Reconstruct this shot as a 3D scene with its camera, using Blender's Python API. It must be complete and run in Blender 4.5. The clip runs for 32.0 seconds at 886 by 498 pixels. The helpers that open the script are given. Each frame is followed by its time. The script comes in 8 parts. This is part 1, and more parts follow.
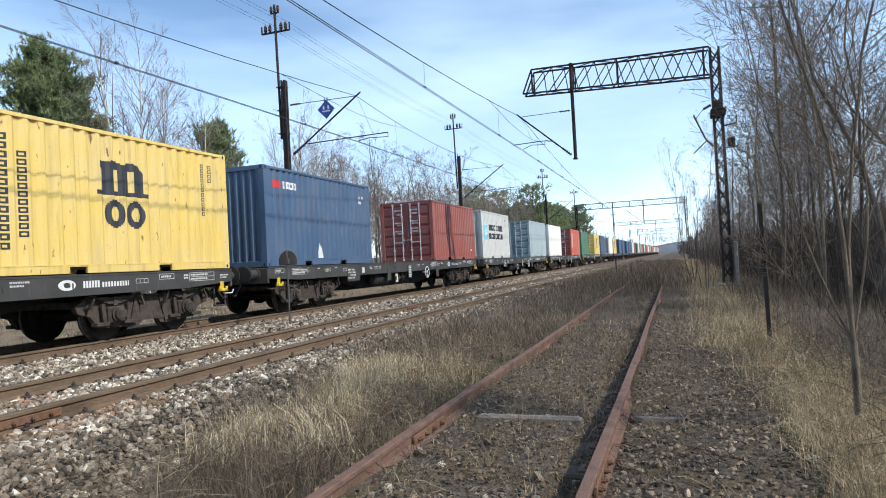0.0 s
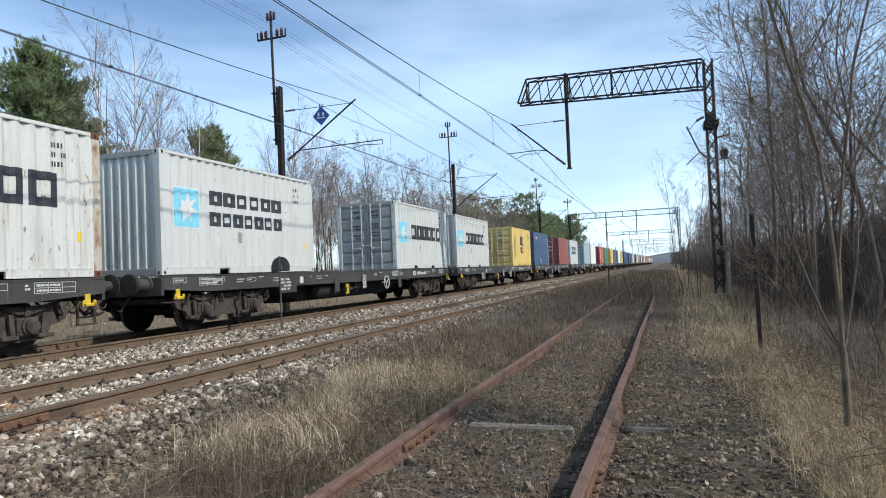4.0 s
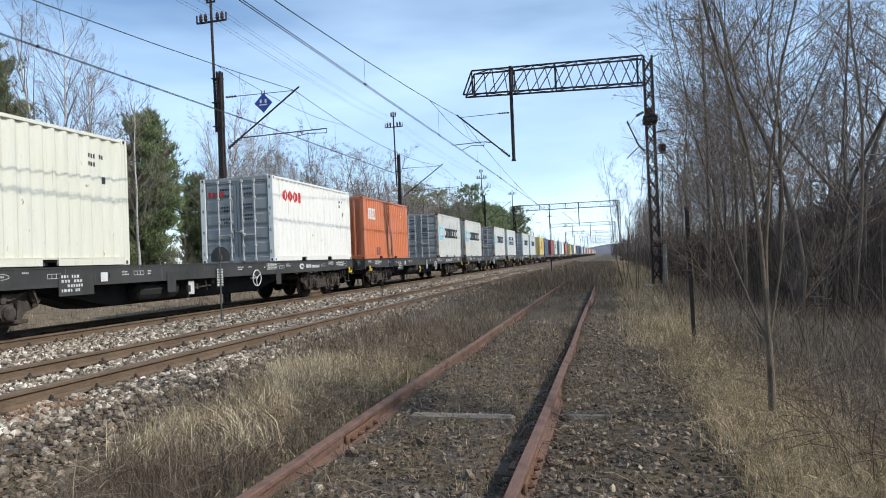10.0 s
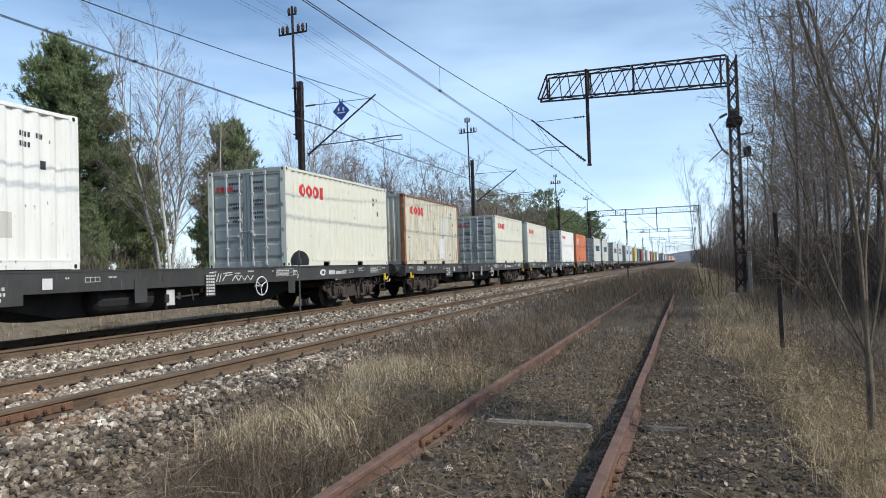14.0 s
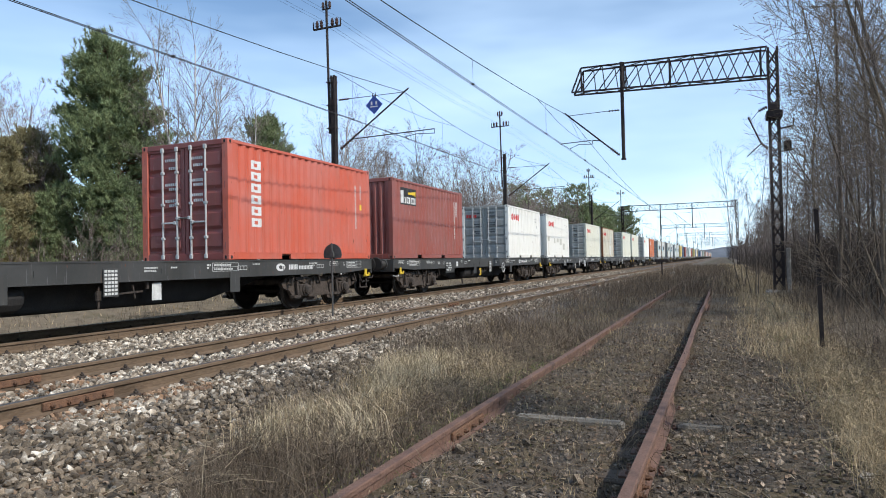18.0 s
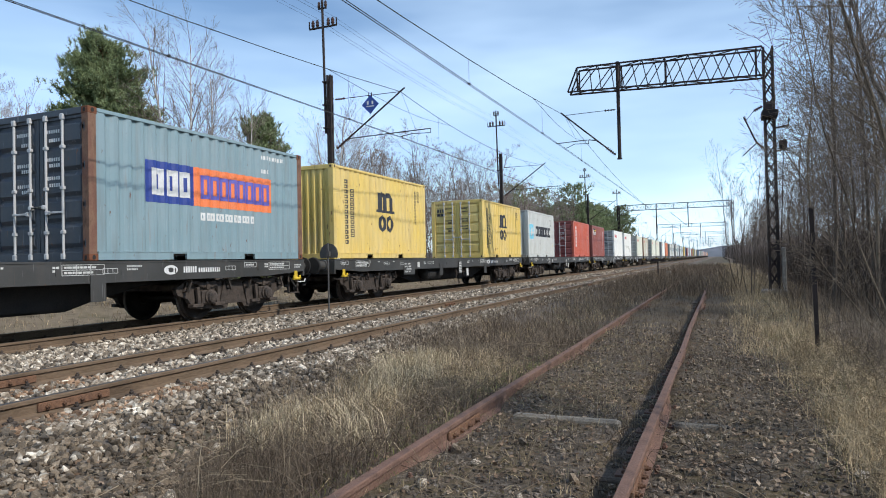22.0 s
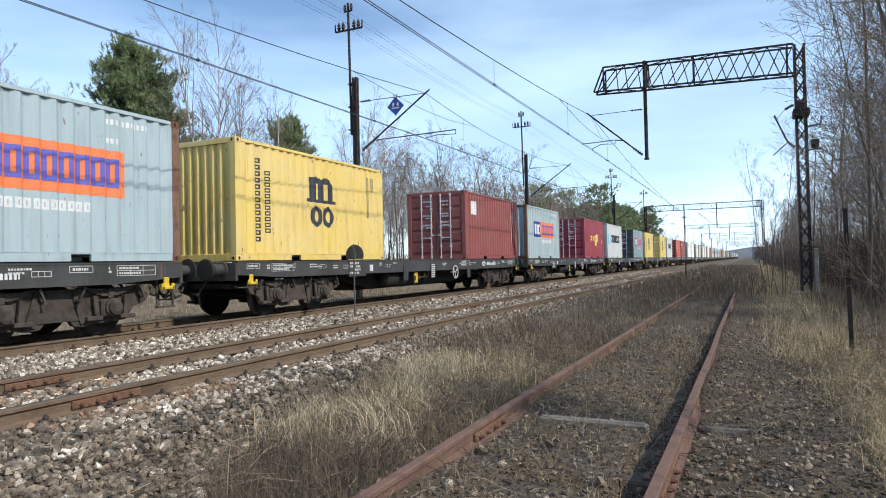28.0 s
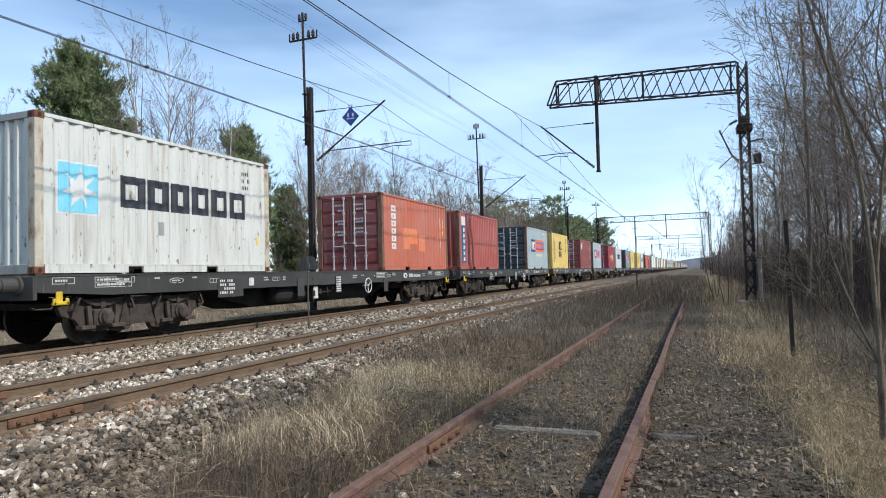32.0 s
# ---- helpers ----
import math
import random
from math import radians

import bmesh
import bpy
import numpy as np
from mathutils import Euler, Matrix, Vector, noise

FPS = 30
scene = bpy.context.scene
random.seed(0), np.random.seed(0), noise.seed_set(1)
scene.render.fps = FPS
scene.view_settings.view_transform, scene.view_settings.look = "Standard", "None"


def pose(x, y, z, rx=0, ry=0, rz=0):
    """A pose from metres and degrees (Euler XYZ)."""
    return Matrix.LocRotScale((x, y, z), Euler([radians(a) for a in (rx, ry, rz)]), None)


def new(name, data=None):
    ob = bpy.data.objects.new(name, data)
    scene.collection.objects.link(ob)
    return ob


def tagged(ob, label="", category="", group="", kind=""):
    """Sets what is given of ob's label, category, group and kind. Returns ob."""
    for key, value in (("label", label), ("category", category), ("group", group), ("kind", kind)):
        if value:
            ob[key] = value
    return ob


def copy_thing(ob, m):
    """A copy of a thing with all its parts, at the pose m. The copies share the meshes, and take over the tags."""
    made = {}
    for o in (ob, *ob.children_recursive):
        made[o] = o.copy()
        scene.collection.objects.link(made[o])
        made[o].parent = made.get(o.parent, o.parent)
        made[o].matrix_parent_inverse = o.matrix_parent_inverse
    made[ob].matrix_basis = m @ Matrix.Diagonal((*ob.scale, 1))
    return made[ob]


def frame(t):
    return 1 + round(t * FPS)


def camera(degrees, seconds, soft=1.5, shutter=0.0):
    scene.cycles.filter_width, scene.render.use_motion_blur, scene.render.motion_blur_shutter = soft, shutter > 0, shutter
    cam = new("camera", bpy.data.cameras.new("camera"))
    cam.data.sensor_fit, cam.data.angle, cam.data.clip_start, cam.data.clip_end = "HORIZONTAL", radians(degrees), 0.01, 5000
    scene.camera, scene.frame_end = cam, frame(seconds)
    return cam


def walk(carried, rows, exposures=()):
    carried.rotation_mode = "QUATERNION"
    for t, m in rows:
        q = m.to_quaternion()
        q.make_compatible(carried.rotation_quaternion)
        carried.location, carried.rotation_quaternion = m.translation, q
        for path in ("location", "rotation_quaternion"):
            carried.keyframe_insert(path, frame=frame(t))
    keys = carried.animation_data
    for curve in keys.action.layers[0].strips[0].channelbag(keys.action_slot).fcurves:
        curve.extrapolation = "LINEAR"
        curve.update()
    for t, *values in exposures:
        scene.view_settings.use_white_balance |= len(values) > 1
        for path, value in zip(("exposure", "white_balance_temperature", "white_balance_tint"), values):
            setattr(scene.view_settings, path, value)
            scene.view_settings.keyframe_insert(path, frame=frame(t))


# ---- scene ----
# ---------------------------------------------------------------- camera
cam = camera(67.65, 32.0, soft=1.0)


def view(yaw, pitch, roll):
    """The holder turns on the spot with the camera a forearm ahead of the axis."""
    a, b = radians(yaw), radians(19)
    return pose(-0.25 * (math.sin(a) - math.sin(b)), 0.25 * (math.cos(a) - math.cos(b)), 1.09, 90 + pitch, roll, yaw)


walk(cam, [
    (0, view(19.38, 1.25, 3.00)), (0.5, view(19.60, 1.24, 2.81)), (1, view(19.71, 1.50, 2.46)), (1.5, view(19.54, 1.76, 2.30)),
    (2, view(19.02, 1.90, 2.35)), (2.5, view(18.73, 1.96, 2.40)), (4.5, view(18.85, 1.83, 2.32)), (5, view(19.13, 1.58, 2.07)),
    (5.5, view(19.23, 1.32, 1.81)), (6, view(19.06, 1.08, 1.76)), (6.5, view(18.71, 0.95, 2.17)), (7, view(18.35, 0.87, 2.24)),
    (7.5, view(17.62, 0.78, 2.46)), (8, view(17.08, 0.74, 2.49)), (8.5, view(15.72, 0.66, 2.46)), (9, view(14.77, 0.71, 2.37)),
    (9.5, view(14.32, 0.82, 2.30)), (10, view(14.06, 0.91, 2.24)), (10.5, view(13.95, 1.04, 2.32)), (11, view(14.27, 1.20, 2.59)),
    (11.5, view(15.74, 1.36, 2.62)), (12, view(17.29, 1.62, 2.29)), (12.5, view(18.36, 1.81, 1.68)), (13, view(19.35, 1.70, 2.00)),
    (13.5, view(19.86, 1.61, 1.93)), (14, view(20.34, 1.59, 1.72)), (14.5, view(20.75, 1.34, 1.50)), (16.5, view(22.78, 1.09, 1.25)),
    (17, view(22.99, 1.01, 1.17)), (17.5, view(23.16, 1.08, 0.95)), (18, view(23.03, 1.14, 1.20)), (18.5, view(22.67, 1.16, 1.62)),
    (19, view(22.60, 1.14, 1.79)), (19.5, view(22.72, 1.31, 1.61)), (20, view(22.85, 1.50, 1.14)), (20.5, view(22.90, 1.53, 1.02)),
    (21, view(22.84, 1.37, 1.23)), (21.5, view(22.88, 1.21, 1.32)), (22, view(22.72, 1.10, 1.28)), (22.5, view(22.77, 1.00, 1.16)),
    (23, view(22.85, 0.90, 1.10)), (23.5, view(22.90, 0.88, 1.11)), (24, view(23.01, 0.93, 0.83)), (24.5, view(23.04, 0.83, 1.13)),
    (26.5, view(23.57, 1.01, 1.71)), (27, view(24.12, 1.11, 1.55)), (27.5, view(24.70, 1.21, 1.30)), (28, view(24.87, 1.25, 1.24)),
    (28.5, view(24.97, 1.19, 1.29)), (29, view(23.99, 1.38, 1.65)), (29.5, view(22.05, 1.53, 1.93)), (30, view(21.33, 1.61, 1.76)),
    (30.5, view(21.24, 1.63, 1.71)), (31, view(21.43, 1.74, 1.57)), (31.5, view(21.27, 1.90, 1.59)), (32, view(21.05, 2.11, 1.41)),
], [(0, -0.21), (1, -0.29), (2, -0.37), (5, -0.36), (7, -0.36), (8, -0.33), (10, -0.36), (12, -0.37), (13, -0.42), (14, -0.45), (17, -0.37), (18, -0.34), (20, -0.39), (22, -0.4), (24, -0.35), (27, -0.25), (28, -0.27), (30, -0.3), (32, -0.32)])

# ---------------------------------------------------------------- light
SUN_EL, SUN_AZ = radians(40.8), radians(-8.5)       # from the +x side, a little behind the camera
sun_dir = Vector((math.cos(SUN_EL) * math.cos(SUN_AZ), math.cos(SUN_EL) * math.sin(SUN_AZ), math.sin(SUN_EL)))
lamp = bpy.data.lights.new("sun", "SUN")
lamp.energy, lamp.angle, lamp.color = 5.0, radians(0.55), (1.0, 0.95, 0.88)
sun = new("sun", lamp)
sun.rotation_euler = sun_dir.to_track_quat("Z", "Y").to_euler()

world = bpy.data.worlds.new("world")
scene.world = world
world.use_nodes = True
wn, wl = world.node_tree.nodes, world.node_tree.links
wn.clear()
w_out, w_bg, w_sky = wn.new("ShaderNodeOutputWorld"), wn.new("ShaderNodeBackground"), wn.new("ShaderNodeTexSky")
w_sky.sky_type, w_sky.sun_disc = "NISHITA", False
w_sky.sun_elevation, w_sky.sun_rotation = SUN_EL, radians(90) - SUN_AZ
w_sky.air_density, w_sky.dust_density, w_sky.ozone_density = 1.0, 0.3, 3.0
# thin high streaks of cloud
w_co, w_map, w_noise, w_ramp = wn.new("ShaderNodeTexCoord"), wn.new("ShaderNodeMapping"), wn.new("ShaderNodeTexNoise"), wn.new("ShaderNodeValToRGB")
w_map.inputs["Scale"].default_value = (0.9, 0.7, 4.0)
w_map.inputs["Rotation"].default_value = (0.16, 0.1, 0.3)
w_noise.inputs["Scale"].default_value, w_noise.inputs["Detail"].default_value, w_noise.inputs["Roughness"].default_value = 1.7, 4.0, 0.5
w_ramp.color_ramp.elements[0].position, w_ramp.color_ramp.elements[0].color = 0.36, (0.0, 0.0, 0.0, 1)
w_ramp.color_ramp.elements[1].position, w_ramp.color_ramp.elements[1].color = 0.74, (0.46, 0.46, 0.46, 1)
w_mix = wn.new("ShaderNodeMix")
w_mix.data_type = "RGBA"
w_mix.inputs["B"].default_value = (7.9, 10.2, 12.7, 1)
wl.new(w_co.outputs["Generated"], w_map.inputs["Vector"])
wl.new(w_map.outputs["Vector"], w_noise.inputs["Vector"])
wl.new(w_noise.outputs["Fac"], w_ramp.inputs["Fac"])
# pale haze that thickens towards the horizon
w_sep, w_haze, w_sum = wn.new("ShaderNodeSeparateXYZ"), wn.new("ShaderNodeMapRange"), wn.new("ShaderNodeMath")
for key, v in (("From Min", 0.0), ("From Max", 0.42), ("To Min", 0.34), ("To Max", 0.03)):
    w_haze.inputs[key].default_value = v
w_sum.operation, w_sum.use_clamp = "ADD", True
wl.new(w_co.outputs["Generated"], w_sep.inputs["Vector"])
wl.new(w_sep.outputs["Z"], w_haze.inputs["Value"])
wl.new(w_haze.outputs["Result"], w_sum.inputs[0])
wl.new(w_ramp.outputs["Color"], w_sum.inputs[1])
wl.new(w_sum.outputs["Value"], w_mix.inputs["Factor"])
w_hue = wn.new("ShaderNodeHueSaturation")
w_hue.inputs["Saturation"].default_value = 1.12
wl.new(w_sky.outputs["Color"], w_hue.inputs["Color"])
wl.new(w_hue.outputs["Color"], w_mix.inputs["A"])
wl.new(w_mix.outputs["Result"], w_bg.inputs["Color"])
w_bg.inputs["Strength"].default_value = 0.195
wl.new(w_bg.outputs["Background"], w_out.inputs["Surface"])


# ---------------------------------------------------------------- materials
def material(name, colours, scale=3.0, rough=0.7, metal=0.0, bump=0.0, fine=None, detail=5.0, stretch=(1, 1, 1), space="Object", spread=0.0, island=0.0, spec=0.5):
    """Noise between colours, with a finer grain, relief and a shift in value from piece to piece."""
    m = bpy.data.materials.new(name)
    m.use_nodes = True
    n, l = m.node_tree.nodes, m.node_tree.links
    b = n["Principled BSDF"]
    co, mp = n.new("ShaderNodeTexCoord"), n.new("ShaderNodeMapping")
    mp.inputs["Scale"].default_value = stretch
    l.new(co.outputs[space], mp.inputs["Vector"])
    tex = n.new("ShaderNodeTexNoise")
    tex.inputs["Scale"].default_value, tex.inputs["Detail"].default_value = scale, detail
    l.new(mp.outputs["Vector"], tex.inputs["Vector"])
    ramp = n.new("ShaderNodeValToRGB")
    els = ramp.color_ramp.elements
    while len(els) < len(colours):
        els.new(0.5)
    for i, c in enumerate(colours):
        els[i].position, els[i].color = 0.3 + 0.4 * i / max(1, len(colours) - 1), (*c, 1)
    l.new(tex.outputs["Fac"], ramp.inputs["Fac"])
    colour = ramp.outputs["Color"]
    f = n.new("ShaderNodeTexNoise")
    f.inputs["Scale"].default_value, f.inputs["Detail"].default_value = fine or scale * 14, 3.0
    l.new(mp.outputs["Vector"], f.inputs["Vector"])
    hsv = n.new("ShaderNodeHueSaturation")
    l.new(colour, hsv.inputs["Color"])
    val = n.new("ShaderNodeMapRange")
    val.inputs["From Min"].default_value, val.inputs["From Max"].default_value = 0.3, 0.7
    val.inputs["To Min"].default_value, val.inputs["To Max"].default_value = 0.82, 1.15
    l.new(f.outputs["Fac"], val.inputs["Value"])
    value = val.outputs["Result"]
    for amount, node, out in ((spread, "ShaderNodeObjectInfo", "Random"), (island, "ShaderNodeNewGeometry", "Random Per Island")):
        if amount:
            src, mr, mul = n.new(node), n.new("ShaderNodeMapRange"), n.new("ShaderNodeMath")
            mr.inputs["To Min"].default_value, mr.inputs["To Max"].default_value = 1 - amount, 1 + amount
            mul.operation = "MULTIPLY"
            l.new(src.outputs[out], mr.inputs["Value"])
            l.new(mr.outputs["Result"], mul.inputs[0])
            l.new(value, mul.inputs[1])
            value = mul.outputs["Value"]
    l.new(value, hsv.inputs["Value"])
    l.new(hsv.outputs["Color"], b.inputs["Base Color"])
    b.inputs["Roughness"].default_value, b.inputs["Metallic"].default_value = rough, metal
    b.inputs["Specular IOR Level"].default_value = spec
    if bump:
        bp = n.new("ShaderNodeBump")
        bp.inputs["Strength"].default_value, bp.inputs["Distance"].default_value = min(1.0, bump), 0.02
        l.new(f.outputs["Fac"], bp.inputs["Height"])
        l.new(bp.outputs["Normal"], b.inputs["Normal"])
    return m


def paint(name, colour, rust=0.3, dirt=0.3, rough=0.5):
    """Sheet-steel paint: chalky patches, dirt running down in streaks and rust that breaks through."""
    m = bpy.data.materials.new(name)
    m.use_nodes = True
    n, l = m.node_tree.nodes, m.node_tree.links
    b = n["Principled BSDF"]
    co, info = n.new("ShaderNodeTexCoord"), n.new("ShaderNodeObjectInfo")
    off = n.new("ShaderNodeVectorMath")
    off.operation = "MULTIPLY_ADD"
    off.inputs[1].default_value = (1, 1, 1)
    sc = n.new("ShaderNodeMath")
    sc.operation, sc.inputs[1].default_value = "MULTIPLY", 40.0
    l.new(info.outputs["Random"], sc.inputs[0])
    l.new(co.outputs["Object"], off.inputs[0])
    l.new(sc.outputs["Value"], off.inputs[2])

    def grain(scale, stretch, detail):
        mp, tx = n.new("ShaderNodeMapping"), n.new("ShaderNodeTexNoise")
        mp.inputs["Scale"].default_value = stretch
        tx.inputs["Scale"].default_value, tx.inputs["Detail"].default_value = scale, detail
        l.new(off.outputs["Vector"], mp.inputs["Vector"])
        l.new(mp.outputs["Vector"], tx.inputs["Vector"])
        return tx.outputs["Fac"]

    def step(value, lo, hi, top):
        mr = n.new("ShaderNodeMapRange")
        for key, v in (("From Min", lo), ("From Max", hi), ("To Min", 0.0), ("To Max", top)):
            mr.inputs[key].default_value = v
        l.new(value, mr.inputs["Value"])
        return mr.outputs["Result"]

    def over(under, factor, c):
        mx = n.new("ShaderNodeMix")
        mx.data_type = "RGBA"
        l.new(factor, mx.inputs["Factor"])
        if isinstance(under, tuple):
            mx.inputs["A"].default_value = (*under, 1)
        else:
            l.new(under, mx.inputs["A"])
        mx.inputs["B"].default_value = (*c, 1)
        return mx.outputs["Result"]

    faded = tuple(0.8 * c + 0.2 * (sum(colour) / 3) + 0.03 for c in colour)
    c = over(colour, step(grain(0.9, (1, 1, 1), 4), 0.35, 0.7, 0.8), faded)
    c = over(c, step(grain(5, (1, 1.3, 0.12), 5), 0.5, 0.8, dirt), (0.11, 0.085, 0.06))
    c = over(c, step(grain(22, (1, 1, 1), 3), 0.35, 0.9, 0.25 * dirt), (0.2, 0.16, 0.12))
    pale = tuple(min(0.75, 0.55 * v + 0.22) for v in colour)
    c = over(c, step(grain(17, (1, 2.2, 0.1), 4), 0.655, 0.7, 0.15 + dirt), pale)
    if rust:
        chip = min(rust, 0.9)
        spots = step(grain(13, (1, 1, 0.35), 6), 0.7 - 0.07 * chip, 0.76 - 0.05 * chip, 0.9)
        c = over(c, spots, (0.13, 0.045, 0.018))
        c = over(c, step(grain(9, (1, 1.6, 0.1), 4), 0.66 - 0.1 * rust, 0.85 if rust < 1 else 0.7, 0.65), (0.26, 0.12, 0.05))
    l.new(c, b.inputs["Base Color"])
    b.inputs["Roughness"].default_value = rough
    bp = n.new("ShaderNodeBump")
    bp.inputs["Strength"].default_value, bp.inputs["Distance"].default_value = 0.25, 0.01
    l.new(grain(3.5, (1, 1, 1), 3), bp.inputs["Height"])
    l.new(bp.outputs["Normal"], b.inputs["Normal"])
    return m


YELLOW, NAVY = paint("yellow_paint", (0.74, 0.53, 0.13), 0.6, 0.28), paint("blue_paint", (0.045, 0.1, 0.19), 0.25, 0.3)
GREY = paint("pale_grey_paint", (0.56, 0.575, 0.535), 0.35, 0.2)
GREY_RUSTY = paint("rust_streaked_pale_grey_paint", (0.6, 0.61, 0.555), 0.9, 0.38)
WHITE = paint("white_paint", (0.8, 0.785, 0.71), 0.3, 0.13)
CREAM = paint("cream_paint", (0.7, 0.685, 0.55), 0.25, 0.13)
CREAM_RUSTY = paint("rusty_cream_paint", (0.64, 0.61, 0.47), 1.7, 0.45)
ORANGE = paint("orange_paint", (0.62, 0.17, 0.055), 0.2, 0.25)
ORANGE_OLD = paint("faded_orange_red_paint", (0.5, 0.13, 0.07), 0.2, 0.3)
ORANGE_BRIGHT = paint("fresh_orange_paint", (0.72, 0.2, 0.075), 0.05, 0.1)
RUST_RED = paint("rust_red_paint", (0.3, 0.075, 0.055), 0.35, 0.35)
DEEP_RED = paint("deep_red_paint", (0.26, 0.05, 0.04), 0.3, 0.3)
FADED_RED = paint("sun_faded_red_paint", (0.4, 0.08, 0.062), 0.3, 0.4)
TOMATO = paint("tomato_red_paint", (0.56, 0.105, 0.055), 0.15, 0.25)
CRIMSON = paint("crimson_paint", (0.3, 0.026, 0.045), 0.15, 0.25)
TEAL = paint("grey_green_paint", (0.21, 0.31, 0.34), 0.35, 0.35)
TEAL_PALE = paint("pale_grey_green_paint", (0.36, 0.45, 0.46), 0.35, 0.3)
GREEN = paint("green_paint", (0.06, 0.19, 0.11), 0.3, 0.3)
# door paints, each darker than the sides of its boxes
DOOR_NAVY = paint("dark_navy_door_paint", (0.028, 0.042, 0.06), 0.25, 0.3)
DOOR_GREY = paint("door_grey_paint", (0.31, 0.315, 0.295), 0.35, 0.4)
# cream door end with its shade put into the paint
DOOR_CREAM_SHADE = paint("door_olive_grey_paint", (0.4, 0.4, 0.345), 0.25, 0.3)
PATCH_GREY = paint("faded_patch_paint", (0.56, 0.54, 0.46), 0.3, 0.3)
RUST = material("rusty_steel", [(0.1, 0.035, 0.018), (0.2, 0.075, 0.035), (0.15, 0.05, 0.025)], 6, 0.85, 0.15, 0.6)
WAGON = paint("wagon_grey_paint", (0.033, 0.033, 0.03), 0.1, 0.2, 0.6)
BOGIE = material("bogie_grime", [(0.034, 0.026, 0.02), (0.072, 0.054, 0.042), (0.025, 0.02, 0.016)], 5, 0.85, 0.0, 0.6, spread=0.2)
WHEEL = material("wheel_steel", [(0.02, 0.017, 0.015), (0.04, 0.03, 0.024)], 4, 0.6, 0.5, 0.3)
TREAD = material("bright_tread_steel", [(0.1, 0.085, 0.07), (0.17, 0.15, 0.13)], 20, 0.5, 0.6)
UNDER = material("underframe_black", [(0.012, 0.012, 0.012), (0.03, 0.026, 0.022)], 3, 0.85, 0.0, 0.3)
TIMBER_FLOOR = material("container_floor_underside", [(0.05, 0.04, 0.03), (0.08, 0.06, 0.045)], 3, 0.9)
STEEL_BAR = paint("galvanised_bar", (0.5, 0.5, 0.49), 0.2, 0.25, 0.4)
MARK_DARK = material("dark_lettering", [(0.022, 0.026, 0.035), (0.035, 0.038, 0.045)], 4, 0.6)
MARK_WHITE = material("white_lettering", [(0.72, 0.72, 0.7), (0.62, 0.61, 0.58)], 6, 0.6)
MARK_RED = material("red_lettering", [(0.6, 0.035, 0.03), (0.5, 0.03, 0.03)], 4, 0.5)
MARK_CYAN = material("light_blue_square", [(0.19, 0.56, 0.7), (0.23, 0.61, 0.74)], 4, 0.5)
MARK_VIOLET = material("violet_blue_lettering", [(0.12, 0.11, 0.42), (0.14, 0.13, 0.46)], 4, 0.5)
MARK_BLUE = material("deep_blue_panel", [(0.025, 0.05, 0.24), (0.03, 0.06, 0.27)], 4, 0.5)
MARK_STEEL = material("faded_blue_panel", [(0.05, 0.095, 0.2), (0.06, 0.11, 0.23)], 4, 0.5)
MARK_ORANGE = material("orange_panel", [(0.85, 0.2, 0.06), (0.8, 0.22, 0.08)], 4, 0.5)
MARK_YELLOW = material("yellow_lettering", [(0.85, 0.6, 0.04), (0.75, 0.5, 0.04)], 4, 0.5)
MARK_BLACK = material("black_panel", [(0.015, 0.015, 0.015), (0.03, 0.03, 0.03)], 4, 0.5)
HOOK_YELLOW = material("yellow_hook_paint", [(0.7, 0.48, 0.03), (0.5, 0.34, 0.03)], 9, 0.5)
STENCIL = material("faded_white_stencil", [(0.66, 0.66, 0.62), (0.46, 0.46, 0.43)], 12, 0.7)
RAIL_SIDE = material("rail_brown_rust", [(0.1, 0.066, 0.04), (0.165, 0.112, 0.07), (0.12, 0.084, 0.052)], 4, 0.85, 0.1, 0.4, stretch=(1, 0.3, 1))
RAIL_TOP = material("worn_rail_head", [(0.07, 0.058, 0.048), (0.12, 0.1, 0.085)], 3, 0.45, 0.5, stretch=(1, 0.1, 1))
RAIL_OLD = material("disused_rail_rust", [(0.105, 0.06, 0.043), (0.168, 0.094, 0.067), (0.072, 0.043, 0.032)], 5, 0.9, 0.0, 0.4, stretch=(1, 0.6, 1))
JOINT = material("joint_orange_rust", [(0.12, 0.062, 0.036), (0.2, 0.102, 0.056), (0.085, 0.048, 0.03)], 12, 0.9, 0.0, 0.6)
RUST_FRAME = material("flaking_rusty_frame", [(0.2, 0.085, 0.042), (0.44, 0.38, 0.29), (0.52, 0.48, 0.39), (0.3, 0.15, 0.075)], 5, 0.8, 0.0, 0.4, stretch=(1, 1, 0.45))
OXIDE_FRAME = material("orange_rusted_frame", [(0.17, 0.065, 0.028), (0.3, 0.14, 0.065), (0.22, 0.085, 0.038), (0.42, 0.33, 0.22)], 4, 0.85, 0.0, 0.4, stretch=(1, 1, 0.4))
RUST_FRAME_RED = material("rust_eaten_frame", [(0.09, 0.045, 0.028), (0.2, 0.11, 0.068), (0.16, 0.075, 0.05), (0.12, 0.06, 0.04)], 5, 0.8, 0.0, 0.4, stretch=(1, 1, 0.45))
CONCRETE = material("weathered_concrete", [(0.3, 0.28, 0.25), (0.2, 0.18, 0.155), (0.36, 0.34, 0.3)], 4, 0.9, 0, 0.6, spread=0.15)
OLD_CONCRETE = material("dirty_old_concrete", [(0.12, 0.1, 0.078), (0.19, 0.163, 0.128), (0.09, 0.073, 0.055)], 9, 0.95, 0, 0.7)
PALE_CONCRETE = material("bleached_concrete", [(0.13, 0.105, 0.08), (0.27, 0.235, 0.185), (0.19, 0.16, 0.125)], 7, 0.95, 0, 0.7)
